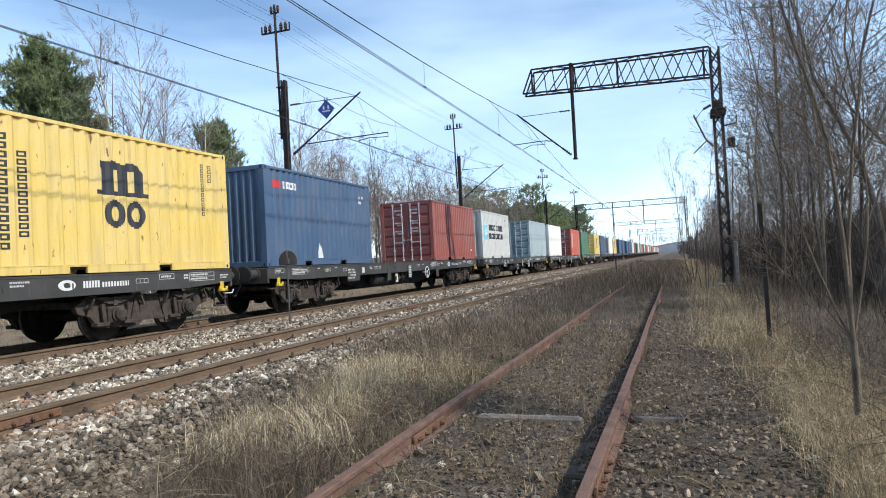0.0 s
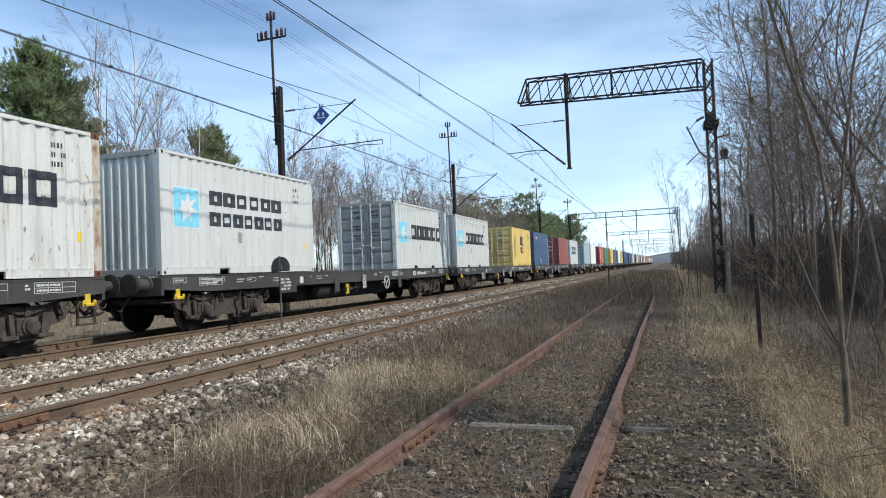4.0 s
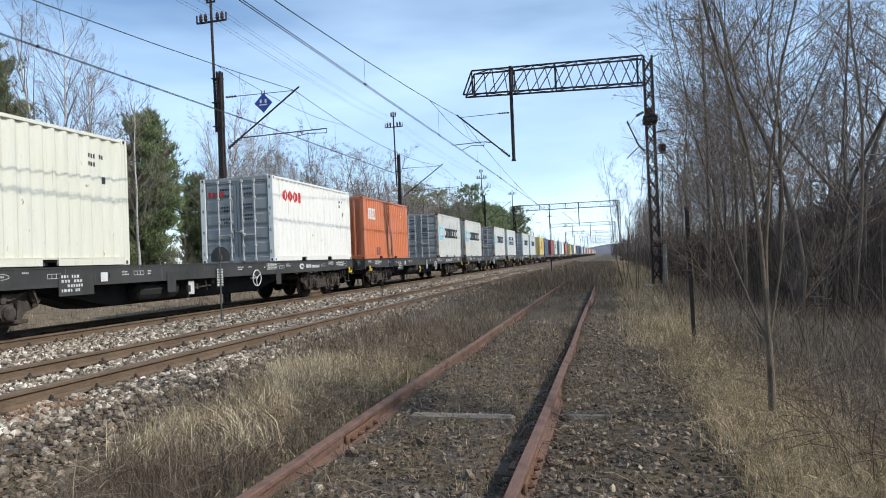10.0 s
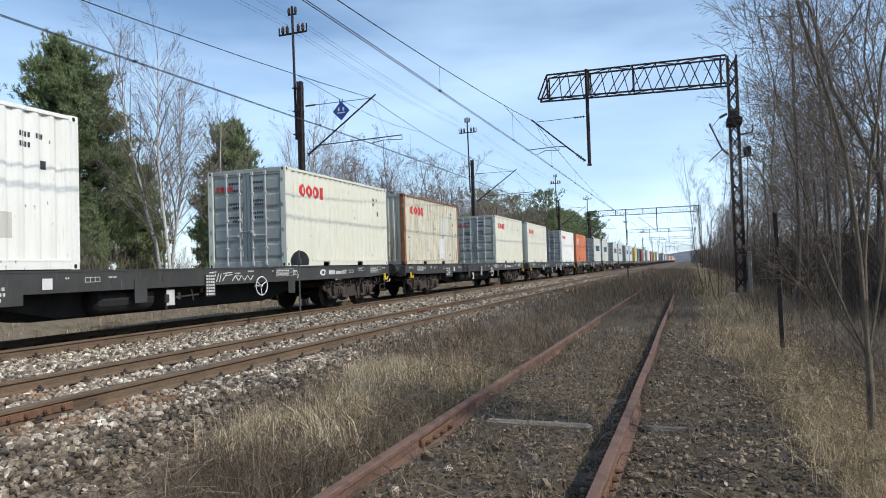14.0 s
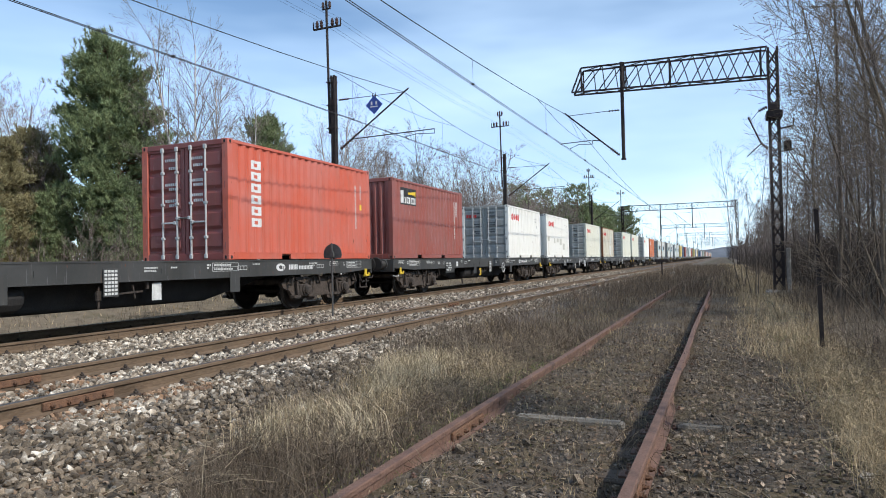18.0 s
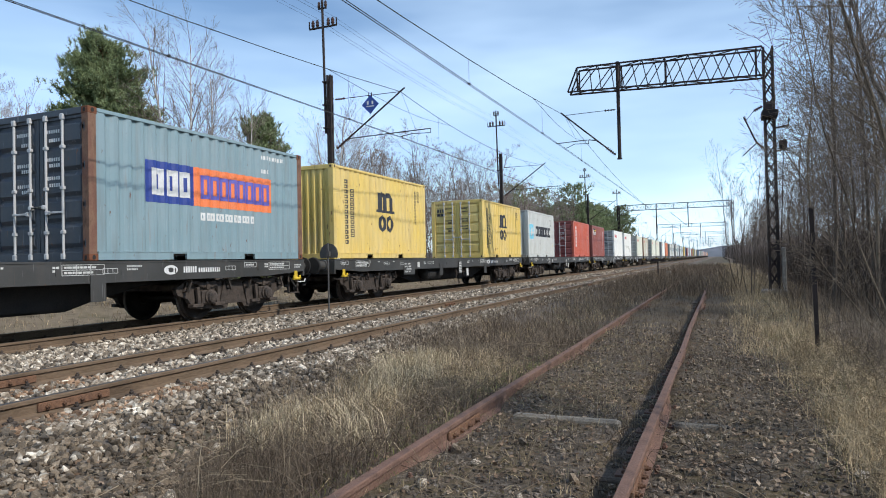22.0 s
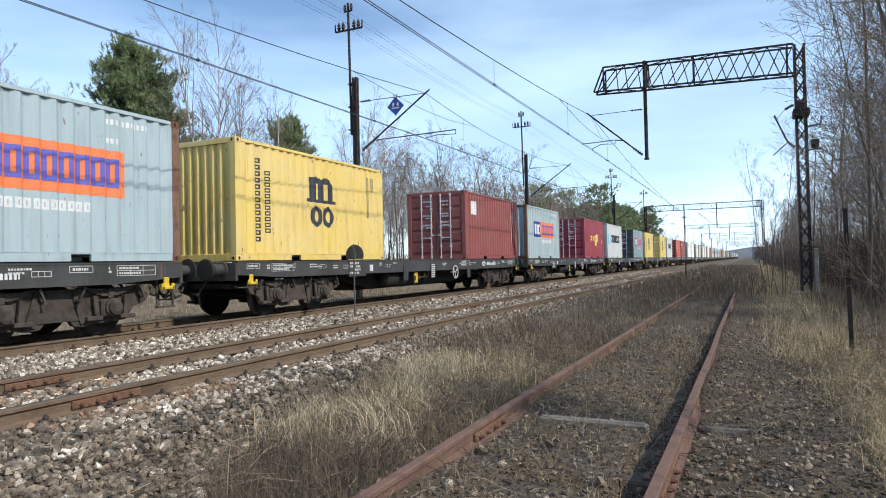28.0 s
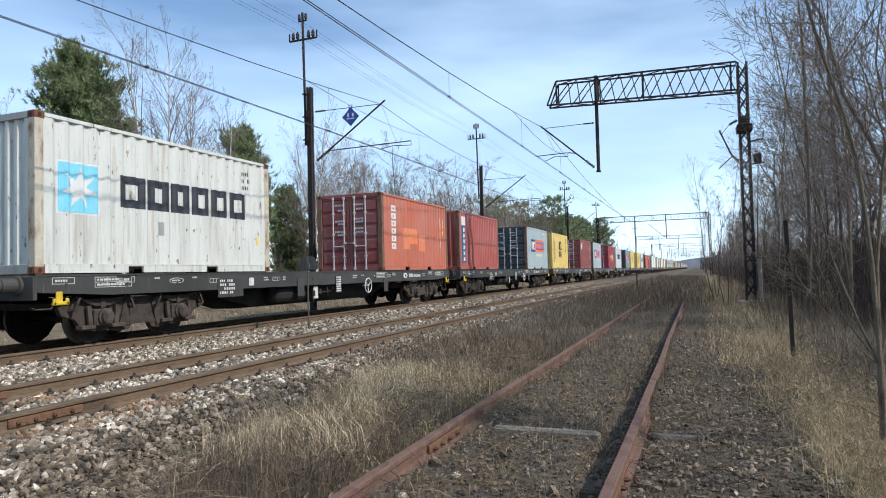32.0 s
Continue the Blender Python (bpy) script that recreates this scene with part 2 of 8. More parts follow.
OLD_WOOD = material("old_sleeper_wood", [(0.07, 0.052, 0.038), (0.13, 0.1, 0.075)], 3, 0.95, 0, 0.8, stretch=(0.2, 1, 1), spread=0.25)
MAST = material("mast_brown_steel", [(0.022, 0.017, 0.017), (0.042, 0.029, 0.026)], 4, 0.8, 0.2, 0.3)
WIRE = material("copper_wire", [(0.03, 0.032, 0.035), (0.05, 0.05, 0.05)], 2, 0.55, 0.5)
CERAMIC = material("brown_insulator", [(0.05, 0.025, 0.02), (0.08, 0.04, 0.03)], 4, 0.25)
SIGN_BLUE = material("sign_blue", [(0.02, 0.06, 0.3), (0.025, 0.07, 0.33)], 4, 0.4)
SIGN_BACK = material("sign_back_grey", [(0.06, 0.06, 0.058), (0.09, 0.085, 0.08)], 8, 0.7)


# ---------------------------------------------------------------- mesh helpers
class Shape:
    """Collects faces; every piece may be turned or moved before it is added."""

    def __init__(self):
        self.v, self.f = [], []

    def add(self, verts, faces):
        k = len(self.v)
        self.v += [tuple(p) for p in verts]
        self.f += [tuple(i + k for i in q) for q in faces]
        return self

    def box(self, x0, x1, y0, y1, z0, z1, c=0.0):
        """A box; c chamfers its upright and long edges."""
        if not c:
            v = [(x, y, z) for z in (z0, z1) for x, y in ((x0, y0), (x1, y0), (x1, y1), (x0, y1))]
            return self.add(v, [(3, 2, 1, 0), (4, 5, 6, 7), (0, 1, 5, 4), (1, 2, 6, 5), (2, 3, 7, 6), (3, 0, 4, 7)])
        v = []
        for z, s in ((z0, c), (z0 + c, 0), (z1 - c, 0), (z1, c)):
            a0, a1, b0, b1 = x0 + s, x1 - s, y0 + s, y1 - s
            v += [(a0 + c, b0, z), (a1 - c, b0, z), (a1, b0 + c, z), (a1, b1 - c, z), (a1 - c, b1, z), (a0 + c, b1, z), (a0, b1 - c, z), (a0, b0 + c, z)]
        f = [tuple(range(7, -1, -1)), tuple(range(24, 32))]
        for k in (0, 8, 16):
            f += [(k + i, k + (i + 1) % 8, k + 8 + (i + 1) % 8, k + 8 + i) for i in range(8)]
        return self.add(v, f)

    def beam(self, a, b, w, d=None):
        """A straight bar of w by d between two points."""
        a, b = Vector(a), Vector(b)
        t = (b - a).normalized()
        u = t.cross(Vector((0, 0, 1)))
        u = u.normalized() if u.length > 1e-4 else Vector((1, 0, 0))
        s = u.cross(t)
        u, s = u * w / 2, s * (d or w) / 2
        v = [p + i * u + j * s for p in (a, b) for i, j in ((-1, -1), (1, -1), (1, 1), (-1, 1))]
        return self.add(v, [(3, 2, 1, 0), (4, 5, 6, 7), (0, 1, 5, 4), (1, 2, 6, 5), (2, 3, 7, 6), (3, 0, 4, 7)])

    def tube(self, a, b, r, n=8, r2=None):
        a, b = Vector(a), Vector(b)
        t = (b - a).normalized()
        u = t.cross(Vector((0, 0, 1)))
        u = u.normalized() if u.length > 1e-4 else Vector((1, 0, 0))
        s = t.cross(u)
        v = [p + q * (math.cos(2 * math.pi * i / n) * u + math.sin(2 * math.pi * i / n) * s) for p, q in ((a, r), (b, r if r2 is None else r2)) for i in range(n)]
        return self.add(v, [tuple(range(n - 1, -1, -1)), tuple(range(n, 2 * n))] + [(i, (i + 1) % n, n + (i + 1) % n, n + i) for i in range(n)])

    def lathe(self, centre, axis, profile, n=20):
        """Profile points (along, radius) turned round an axis."""
        c, t = Vector(centre), Vector(axis).normalized()
        u = t.cross(Vector((0, 0, 1)))
        u = u.normalized() if u.length > 1e-4 else Vector((1, 0, 0))
        s = t.cross(u)
        v = [c + a * t + r * (math.cos(2 * math.pi * i / n) * u + math.sin(2 * math.pi * i / n) * s) for a, r in profile for i in range(n)]
        f = [(k * n + i, k * n + (i + 1) % n, k * n + n + (i + 1) % n, k * n + n + i) for k in range(len(profile) - 1) for i in range(n)]
        f += [tuple(range(n - 1, -1, -1)), tuple(range((len(profile) - 1) * n, len(profile) * n))]
        return self.add(v, f)

    def prism(self, poly, axis, lo, hi):
        """A flat outline drawn out along x, y or z."""
        put = {"x": lambda p, q: (q, p[0], p[1]), "y": lambda p, q: (p[0], q, p[1]), "z": lambda p, q: (p[0], p[1], q)}[axis]
        n = len(poly)
        v = [put(p, q) for q in (lo, hi) for p in poly]
        return self.add(v, [tuple(range(n - 1, -1, -1)), tuple(range(n, 2 * n))] + [(i, (i + 1) % n, n + (i + 1) % n, n + i) for i in range(n)])

    def path(self, pts, r, n=6):
        for a, b in zip(pts, pts[1:]):
            self.tube(a, b, r, n)
        return self

    def mesh(self, name, mats=(), smooth=False):
        me = bpy.data.meshes.new(name)
        me.from_pydata(self.v, [], self.f)
        bm = bmesh.new()
        bm.from_mesh(me)
        bmesh.ops.recalc_face_normals(bm, faces=bm.faces)
        bm.to_mesh(me)
        bm.free()
        for m in mats:
            me.materials.append(m)
        if smooth:
            me.shade_smooth()
        return me


def part(name, me, mat, parent, label="", m=None):
    """Links a mesh (or a Shape) as one object under a thing; the paint is the object's own, so alike pieces share a mesh."""
    if isinstance(me, Shape):
        me = me.mesh(name)
    if not me.materials:
        me.materials.append(None)
    ob = new(name, me)
    if mat:
        ob.material_slots[0].link = "OBJECT"
        ob.material_slots[0].material = mat
    if parent:
        ob.parent = parent
    if m is not None:
        ob.matrix_basis = m
    return tagged(ob, label)


def thing(name, m, label, category, group="", kind=""):
    ob = new(name)
    ob.empty_display_size = 0.2
    ob.matrix_basis = m
    return tagged(ob, label, category, group, kind)


# ---------------------------------------------------------------- ground
NEAR_C, FAR_C, SIDING_C = -6.22, -10.85, -1.30      # track centre lines
SIDING_Z = -0.21                                    # rail tops; the main line's are at 0
GAUGE = 1.507


def ground_z(x, y):
    """Height of the bare ground and ballast."""
    def blend(a, b, t):
        t = min(1.0, max(0.0, t))
        return a + (b - a) * t * t * (3 - 2 * t)
    bed = -0.19 + (0.05 if -8.9 < x < -7.8 else 0.0)
    low = -0.36 + 0.05 * math.sin(x * 1.7 + 0.3) * math.sin(y * 0.35) + 0.025 * math.sin(x * 4.1) * math.sin(y * 1.3 + 1)
    if -2.6 < x < 0.3:
        low += 0.035 * min(1.0, (x + 2.6) / 0.25, (0.3 - x) / 0.4)
    if -0.9 < x < -0.56:
        low -= 0.07 * min(1.0, (x + 0.9) / 0.1, (-0.54 - x) / 0.05)
    if x > 1.2:
        low = blend(low, -0.62, (x - 1.2) / 2.5)
    if x > 8:
        low = blend(low, 0.1, (x - 8) / 14)
    far = -0.62 + 0.12 * math.sin(x * 0.5) * math.sin(y * 0.21)
    if x > -8:
        z = blend(bed, low, (x + 4.45) / 1.0)
    else:
        z = blend(far, bed, (x + 13.9) / 1.3)
        if x < -15:
            z = blend(-0.62, 0.05, (-15 - x) / 7) + 0.12 * math.sin(x * 0.5) * math.sin(y * 0.21)
    return z


def ground_material():
    """Ballast dust under the main line, dark cinders on the siding, moss, soil and leaf litter beside them."""
    m = bpy.data.materials.new("trackside_ground")
    m.use_nodes = True
    n, l = m.node_tree.nodes, m.node_tree.links
    b = n["Principled BSDF"]
    geo, sep = n.new("ShaderNodeNewGeometry"), n.new("ShaderNodeSeparateXYZ")
    l.new(geo.outputs["Position"], sep.inputs["Vector"])

    def grain(scale, detail=5):
        t = n.new("ShaderNodeTexNoise")
        t.inputs["Scale"].default_value, t.inputs["Detail"].default_value = scale, detail
        l.new(geo.outputs["Position"], t.inputs["Vector"])
        return t.outputs["Fac"]

    def ramp(fac, cols):
        r = n.new("ShaderNodeValToRGB")
        while len(r.color_ramp.elements) < len(cols):
            r.color_ramp.elements.new(0.5)
        for e, (p, c) in zip(r.color_ramp.elements, cols):
            e.position, e.color = p, (*c, 1)
        l.new(fac, r.inputs["Fac"])
        return r.outputs["Color"]

    def band(lo0, lo1):
        mr, ad = n.new("ShaderNodeMapRange"), n.new("ShaderNodeMath")
        ad.operation = "MULTIPLY_ADD"
        ad.inputs[1].default_value, ad.inputs[2].default_value = 1.1, -0.55
        l.new(grain(1.3), ad.inputs[0])
        sm = n.new("ShaderNodeMath")
        sm.operation = "ADD"
        l.new(sep.outputs["X"], sm.inputs[0])
        l.new(ad.outputs["Value"], sm.inputs[1])
        mr.inputs["From Min"].default_value, mr.inputs["From Max"].default_value = lo0, lo1
        l.new(sm.outputs["Value"], mr.inputs["Value"])
        return mr.outputs["Result"]

    def mix(f, a, c):
        x = n.new("ShaderNodeMix")
        x.data_type = "RGBA"
        l.new(f, x.inputs["Factor"])
        l.new(a, x.inputs["A"])
        l.new(c, x.inputs["B"])
        return x.outputs["Result"]

    ballast = ramp(grain(28, 4), [(0.32, (0.05, 0.042, 0.034)), (0.5, (0.12, 0.1, 0.083)), (0.7, (0.23, 0.2, 0.17))])
    cinder = mix(ramp(grain(2.4, 6), [(0.42, (0, 0, 0)), (0.6, (1, 1, 1))]), ramp(grain(20, 6), [(0.33, (0.04, 0.033, 0.026)), (0.5, (0.085, 0.068, 0.052)), (0.7, (0.15, 0.125, 0.1))]), ramp(grain(26, 6), [(0.33, (0.05, 0.044, 0.022)), (0.5, (0.105, 0.078, 0.045)), (0.7, (0.16, 0.12, 0.075))]))
    litter = ramp(grain(2.2, 8), [(0.3, (0.05, 0.04, 0.03)), (0.48, (0.1, 0.078, 0.056)), (0.6, (0.075, 0.07, 0.034)), (0.74, (0.15, 0.12, 0.08))])
    wood = ramp(grain(1.1, 8), [(0.3, (0.055, 0.04, 0.029)), (0.5, (0.1, 0.073, 0.051)), (0.72, (0.15, 0.112, 0.076))])
    c = mix(band(-4.3, -3.7), ballast, litter)
    c = mix(band(-2.5, -2.1), c, cinder)
    c = mix(band(0.35, 1.1), c, litter)
    c = mix(band(2.4, 4.0), c, wood)
    verge = ramp(grain(1.6, 8), [(0.3, (0.09, 0.07, 0.045)), (0.5, (0.2, 0.158, 0.108)), (0.7, (0.12, 0.1, 0.06))])
    c = mix(band(-13.0, -13.9), c, verge)
    l.new(c, b.inputs["Base Color"])
    b.inputs["Roughness"].default_value, b.inputs["Specular IOR Level"].default_value = 0.95, 0.2
    bp = n.new("ShaderNodeBump")
    bp.inputs["Strength"].default_value, bp.inputs["Distance"].default_value = 0.8, 0.03
    l.new(grain(22, 6), bp.inputs["Height"])
    l.new(bp.outputs["Normal"], b.inputs["Normal"])
    return m


def build_ground():
    xs = [-3000, -900, -300, -120, -60, -40, -30, -25, -21, -18] + [-16 + 0.3 * i for i in range(45)] + [-2.7 + 0.09 * i for i in range(36)] + [0.6 + 0.3 * i for i in range(34)] + [11, 12.5, 15, 19, 24, 32, 50, 100, 300, 900, 3000]
    ys = [-1500, -400, -120, -50, -25, -12] + [-6 + 0.3 * i for i in range(110)] + [27.5 + 1.5 * i for i in range(50)] + [105, 115, 130, 150, 180, 220, 300, 420, 600, 900, 1500, 3500]
    sh = Shape()
    nx = len(xs)
    sh.v = [(x, y, ground_z(x, y)) for y in ys for x in xs]
    sh.f = [(j * nx + i, j * nx + i + 1, (j + 1) * nx + i + 1, (j + 1) * nx + i) for j in range(len(ys) - 1) for i in range(nx - 1)]
    ob = part("ground", sh.mesh("ground", smooth=True), ground_material(), None, "brown winter ground with ballast, cinders, moss and leaf litter")
    tagged(ob, category="ground", kind="structure")


build_ground()


# ---------------------------------------------------------------- tracks
def rail_profile(h):
    """Half outline of a flat-bottomed rail, from the top down, closed on the other side."""
    right = [(0.030, h), (0.036, h - 0.008), (0.036, h - 0.036), (0.012, h - 0.052), (0.009, 0.034), (0.03, 0.022), (0.072, 0.012), (0.072, 0.0)]
    return right + [(-x, z) for x, z in reversed(right)]


def rail_mesh(name, h, y0, y1, step, top_mat, side_mat, wobble=0.0, seed=1):
    prof = rail_profile(h)
    n, rnd = len(prof), random.Random(seed)
    ys = [y0 + step * i for i in range(int((y1 - y0) / step) + 1)]
    ph = rnd.random() * 6
    v = [(x + wobble * math.sin(y * 0.5 + ph) + 0.4 * wobble * math.sin(y * 1.3 + 2 * ph), y, z - h + 0.5 * wobble * math.sin(y * 0.7 + 3 * ph)) for y in ys for x, z in prof]
    f = [(k * n + i, k * n + (i + 1) % n, (k + 1) * n + (i + 1) % n, (k + 1) * n + i) for k in range(len(ys) - 1) for i in range(n)]
    f += [tuple(range(n)), tuple(range((len(ys) - 1) * n, len(ys) * n))]
    sh = Shape()
    sh.v, sh.f = v, f
    me = sh.mesh(name, [side_mat, top_mat])
    zt = -0.012
    for p in me.polygons:
        if p.normal.z > 0.6 and p.center.z > zt - 0.01 - abs(wobble):
            p.material_index = 1
    return me


def sleeper_mesh(name, length, w, h, concrete):
    sh = Shape()
    if concrete:
        poly = [(-length / 2, 0), (length / 2, 0), (length / 2, h * 0.9), (0.9, h), (0.45, h * 0.8), (-0.45, h * 0.8), (-0.9, h), (-length / 2, h * 0.9)]
        sh.prism(poly, "y", -w / 2, w / 2)
    else:
        sh.box(-length / 2, length / 2, -w / 2, w / 2, 0, h, 0.018)
    return sh.mesh(name)


def fastening_mesh():
    """Ribbed plate, two clips and their coach screws."""
    sh = Shape().box(-0.17, 0.17, -0.075, 0.075, 0, 0.016)
    for s in (-1, 1):
        sh.box(min(s * 0.062, s * 0.13), max(s * 0.062, s * 0.13), -0.045, 0.045, 0.016, 0.042, 0.006)
        sh.tube((s * 0.105, 0, 0.04), (s * 0.105, 0, 0.085), 0.013, 6)
        sh.tube((s * 0.105, 0, 0.05), (s * 0.105, 0, 0.066), 0.024, 6)
    return sh.mesh("fastening")


FASTENING, CONCRETE_SLEEPER, WOOD_SLEEPER = fastening_mesh(), sleeper_mesh("sleeper", 2.5, 0.26, 0.2, True), sleeper_mesh("sleeper", 2.5, 0.24, 0.16, False)


def build_track(name, centre, z, label, old, seed):
    h = 0.145 if old else 0.16
    tr = thing(name, pose(centre, 0, z), label, "railway track", kind="structure")
    y1 = 62 if old else 900
    for s in (-1, 1):
        me = rail_mesh("rail", h, -12, y1, 0.6 if old else 8.0, RAIL_OLD if old else RAIL_TOP, RAIL_OLD if old else RAIL_SIDE, 0.007 if old else 0.0, seed + s)
        part("rail", me, None, tr, "rust-red disused rail" if old else "brown rail with a worn bright head", pose(s * GAUGE / 2, 0, 0))
    rnd = random.Random(seed)
    me = WOOD_SLEEPER if old else CONCRETE_SLEEPER
    y = -6.0
    while y < (40 if old else 90):
        tilt = rnd.uniform(-1.2, 1.2) if old else rnd.uniform(-0.3, 0.3)
        top = -h - 0.016 - (rnd.uniform(0.012, 0.04) if old else 0.0)
        part("sleeper", me, OLD_WOOD if old else CONCRETE, tr, m=pose(rnd.uniform(-0.03, 0.03), y, top - (0.16 if old else 0.2), 0, 0, tilt))
        if y < 22:
            for s in (-1, 1):
                part("fastening", FASTENING, RAIL_OLD if old else BOGIE, tr, m=pose(s * GAUGE / 2, y, top))
        y += rnd.uniform(0.6, 0.72) if old else 0.6
    return tr


near_track = build_track("track_near", NEAR_C, 0, "main line track with worn rails in pale ballast", False, 3)
build_track("track_far", FAR_C, 0, "main line track carrying the freight train", False, 5)
siding = build_track("track_siding", SIDING_C, SIDING_Z, "disused rusty siding sunk in gravel and weeds", True, 9)


def fishplate():
    sh = Shape().box(0.012, 0.036, -0.36, 0.36, -0.125, -0.05, 0.006)
    for y in (-0.28, -0.12, 0.06, 0.24):
        sh.tube((0.036, y, -0.088), (0.062, y, -0.088), 0.019, 6)
        sh.tube((0.062, y, -0.088), (0.078, y, -0.088), 0.011, 6)
    return sh.mesh("fishplate")


part("sleeper", Shape().box(-0.5, 0.46, -0.05, 0.05, -0.2, -0.1, 0.02), PALE_CONCRETE, siding, "pale exposed concrete sleeper edge", pose(0.0, 5.85, 0, 0, 0, -1))
part("sleeper", Shape().box(-0.26, 0.2, -0.06, 0.06, -0.2, -0.098, 0.02), OLD_CONCRETE, siding, "pale exposed concrete sleeper edge", pose(1.15, 5.9, 0, 0, 0, 2))
FISHPLATE = fishplate()
for parent, s, y in ((near_track, 1, 4.25), (near_track, -1, 4.6), (near_track, 1, 30.0), (siding, -1, 5.2), (siding, 1, 4.3), (near_track, -1, 17.0)):
    part("fishplate", FISHPLATE, JOINT, parent, "bolted rusty joint plate", pose(s * GAUGE / 2, y, 0))


# ---------------------------------------------------------------- containers
CW, CL, CH, CZ = 2.438, 6.058, 2.591, 1.235         # a twenty-foot box and the deck height
WAVE = [(0.0, 0.0), (0.075, 0.0), (0.139, -0.04), (0.214, -0.04)]   # one 0.278 m corrugation


def wave_points(lo, hi, pitch=0.278, depth=0.04):
    """Outline of a corrugated panel: (along, in or out)."""
    k, pts = pitch / 0.278, []
    n = int((hi - lo) / pitch)
    a = lo + ((hi - lo) - n * pitch) / 2
    pts.append((lo, 0.0))
    for i in range(n):
        for s, d in WAVE:
            pts.append((a + i * pitch + s * k, d * depth / 0.04))
    pts += [(a + n * pitch, 0.0), (hi, 0.0)]
    clean = [pts[0]]
    for p in pts[1:]:
        if p[0] > clean[-1][0] + 1e-4:
            clean.append(p)
    return clean


SIDE_WAVE = wave_points(-CL / 2 + 0.16, CL / 2 - 0.16)


def side_depth(y):
    for (a, da), (b, db) in zip(SIDE_WAVE, SIDE_WAVE[1:]):
        if a <= y <= b:
            return da + (db - da) * (y - a) / max(1e-6, b - a)
    return 0.0


def sheet(pts, lo, hi, t, put):
    """A folded sheet of thickness t, drawn out from lo to hi."""
    sh = Shape()
    n = len(pts)
    v = [put(a, d - q, z) for q in (0, t) for z in (lo, hi) for a, d in pts]
    f = []
    for i in range(n - 1):
        f += [(i, i + 1, n + i + 1, n + i), (2 * n + i, 3 * n + i, 3 * n + i + 1, 2 * n + i + 1)]
    return sh.add(v, f)


def container_meshes():
    """All pieces of a box that stands on z=0, door end towards +y."""
    M, hw, hl = {}, CW / 2, CL / 2
    M["side_panel"] = sheet(SIDE_WAVE, 0.15, CH - 0.075, 0.004, lambda a, d, z: (hw - 0.012 + d, a, z)).mesh("side_panel")
    ew = wave_points(-hw + 0.15, hw - 0.15, 0.214, 0.05)
    M["end_panel"] = sheet(ew, 0.15, CH - 0.09, 0.004, lambda a, d, z: (a, -(hl - 0.016 + d), z)).mesh("end_panel")
    roof = wave_points(-hl + 0.3, hl - 0.3, 0.209, 0.02)
    M["roof"] = sheet(roof, -hw + 0.055, hw - 0.055, 0.004, lambda a, d, z: (z, a, CH - 0.012 + d)).box(-hw + 0.05, hw - 0.05, -hl + 0.05, -hl + 0.31, CH - 0.03, CH - 0.008).box(-hw + 0.05, hw - 0.05, hl - 0.31, hl - 0.05, CH - 0.03, CH - 0.008).mesh("roof")
    M["floor"] = Shape().box(-hw + 0.06, hw - 0.06, -hl + 0.12, hl - 0.12, 0.08, 0.14).mesh("floor")
    M["corner_post"] = Shape().prism([(0, 0), (0.15, 0), (0.162, 0.012), (0.162, 0.05), (0.06, 0.06), (0.05, 0.16), (0.012, 0.16), (0, 0.148)], "z", 0.118, CH - 0.118).mesh("corner_post")
    M["corner_casting"] = casting()
    M["top_rail"] = Shape().box(hw - 0.06, hw, -hl + 0.178, hl - 0.178, CH - 0.078, CH - 0.012, 0.006).mesh("top_rail")
    sill = Shape()
    cuts = [(-hl + 0.178, -1.2), (-0.85, 0.85), (1.2, hl - 0.178)]
    for a, b in cuts:
        sill.box(hw - 0.05, hw - 0.004, a, b, 0.012, 0.15)
    for a, b in ((-1.2, -0.85), (0.85, 1.2)):
        sill.box(hw - 0.05, hw - 0.004, a, b, 0.125, 0.15)
        sill.box(hw - 0.34, hw - 0.3, a - 0.05, b + 0.05, 0.015, 0.125)
    sill.box(hw - 0.02, hw + 0.002, -hl + 0.178, hl - 0.178, 0.146, 0.162)
    M["bottom_rail"] = sill.mesh("bottom_rail")
    M["end_header"] = Shape().box(-hw + 0.162, hw - 0.162, -hl + 0.002, -hl + 0.07, CH - 0.118, CH - 0.004, 0.008).mesh("end_header")
    M["end_sill"] = Shape().box(-hw + 0.162, hw - 0.162, -hl + 0.002, -hl + 0.08, 0.0, 0.155, 0.008).mesh("end_sill")
    M["door"] = door()
    bar = Shape().tube((0, 0, 0.06), (0, 0, CH - 0.1), 0.0215, 8)
    for z in (0.09, CH - 0.13):
        bar.box(-0.04, 0.04, -0.03, 0.032, z - 0.05, z + 0.05, 0.01)
    for z in (0.5, 1.25, 1.95):
        bar.box(-0.045, 0.045, -0.03, 0.028, z - 0.03, z + 0.03, 0.008)
    M["locking_bar"] = bar.mesh("locking_bar")
    M["handle"] = Shape().box(-0.02, 0.4, 0.02, 0.04, 0.0, 0.035, 0.006).box(0.33, 0.4, -0.02, 0.05, -0.02, 0.055, 0.01).mesh("handle")
    M["hinge"] = Shape().box(-0.03, 0.06, -0.02, 0.03, -0.05, 0.05, 0.012).tube((0, 0.02, -0.07), (0, 0.02, 0.07), 0.014, 8).mesh("hinge")
    return M


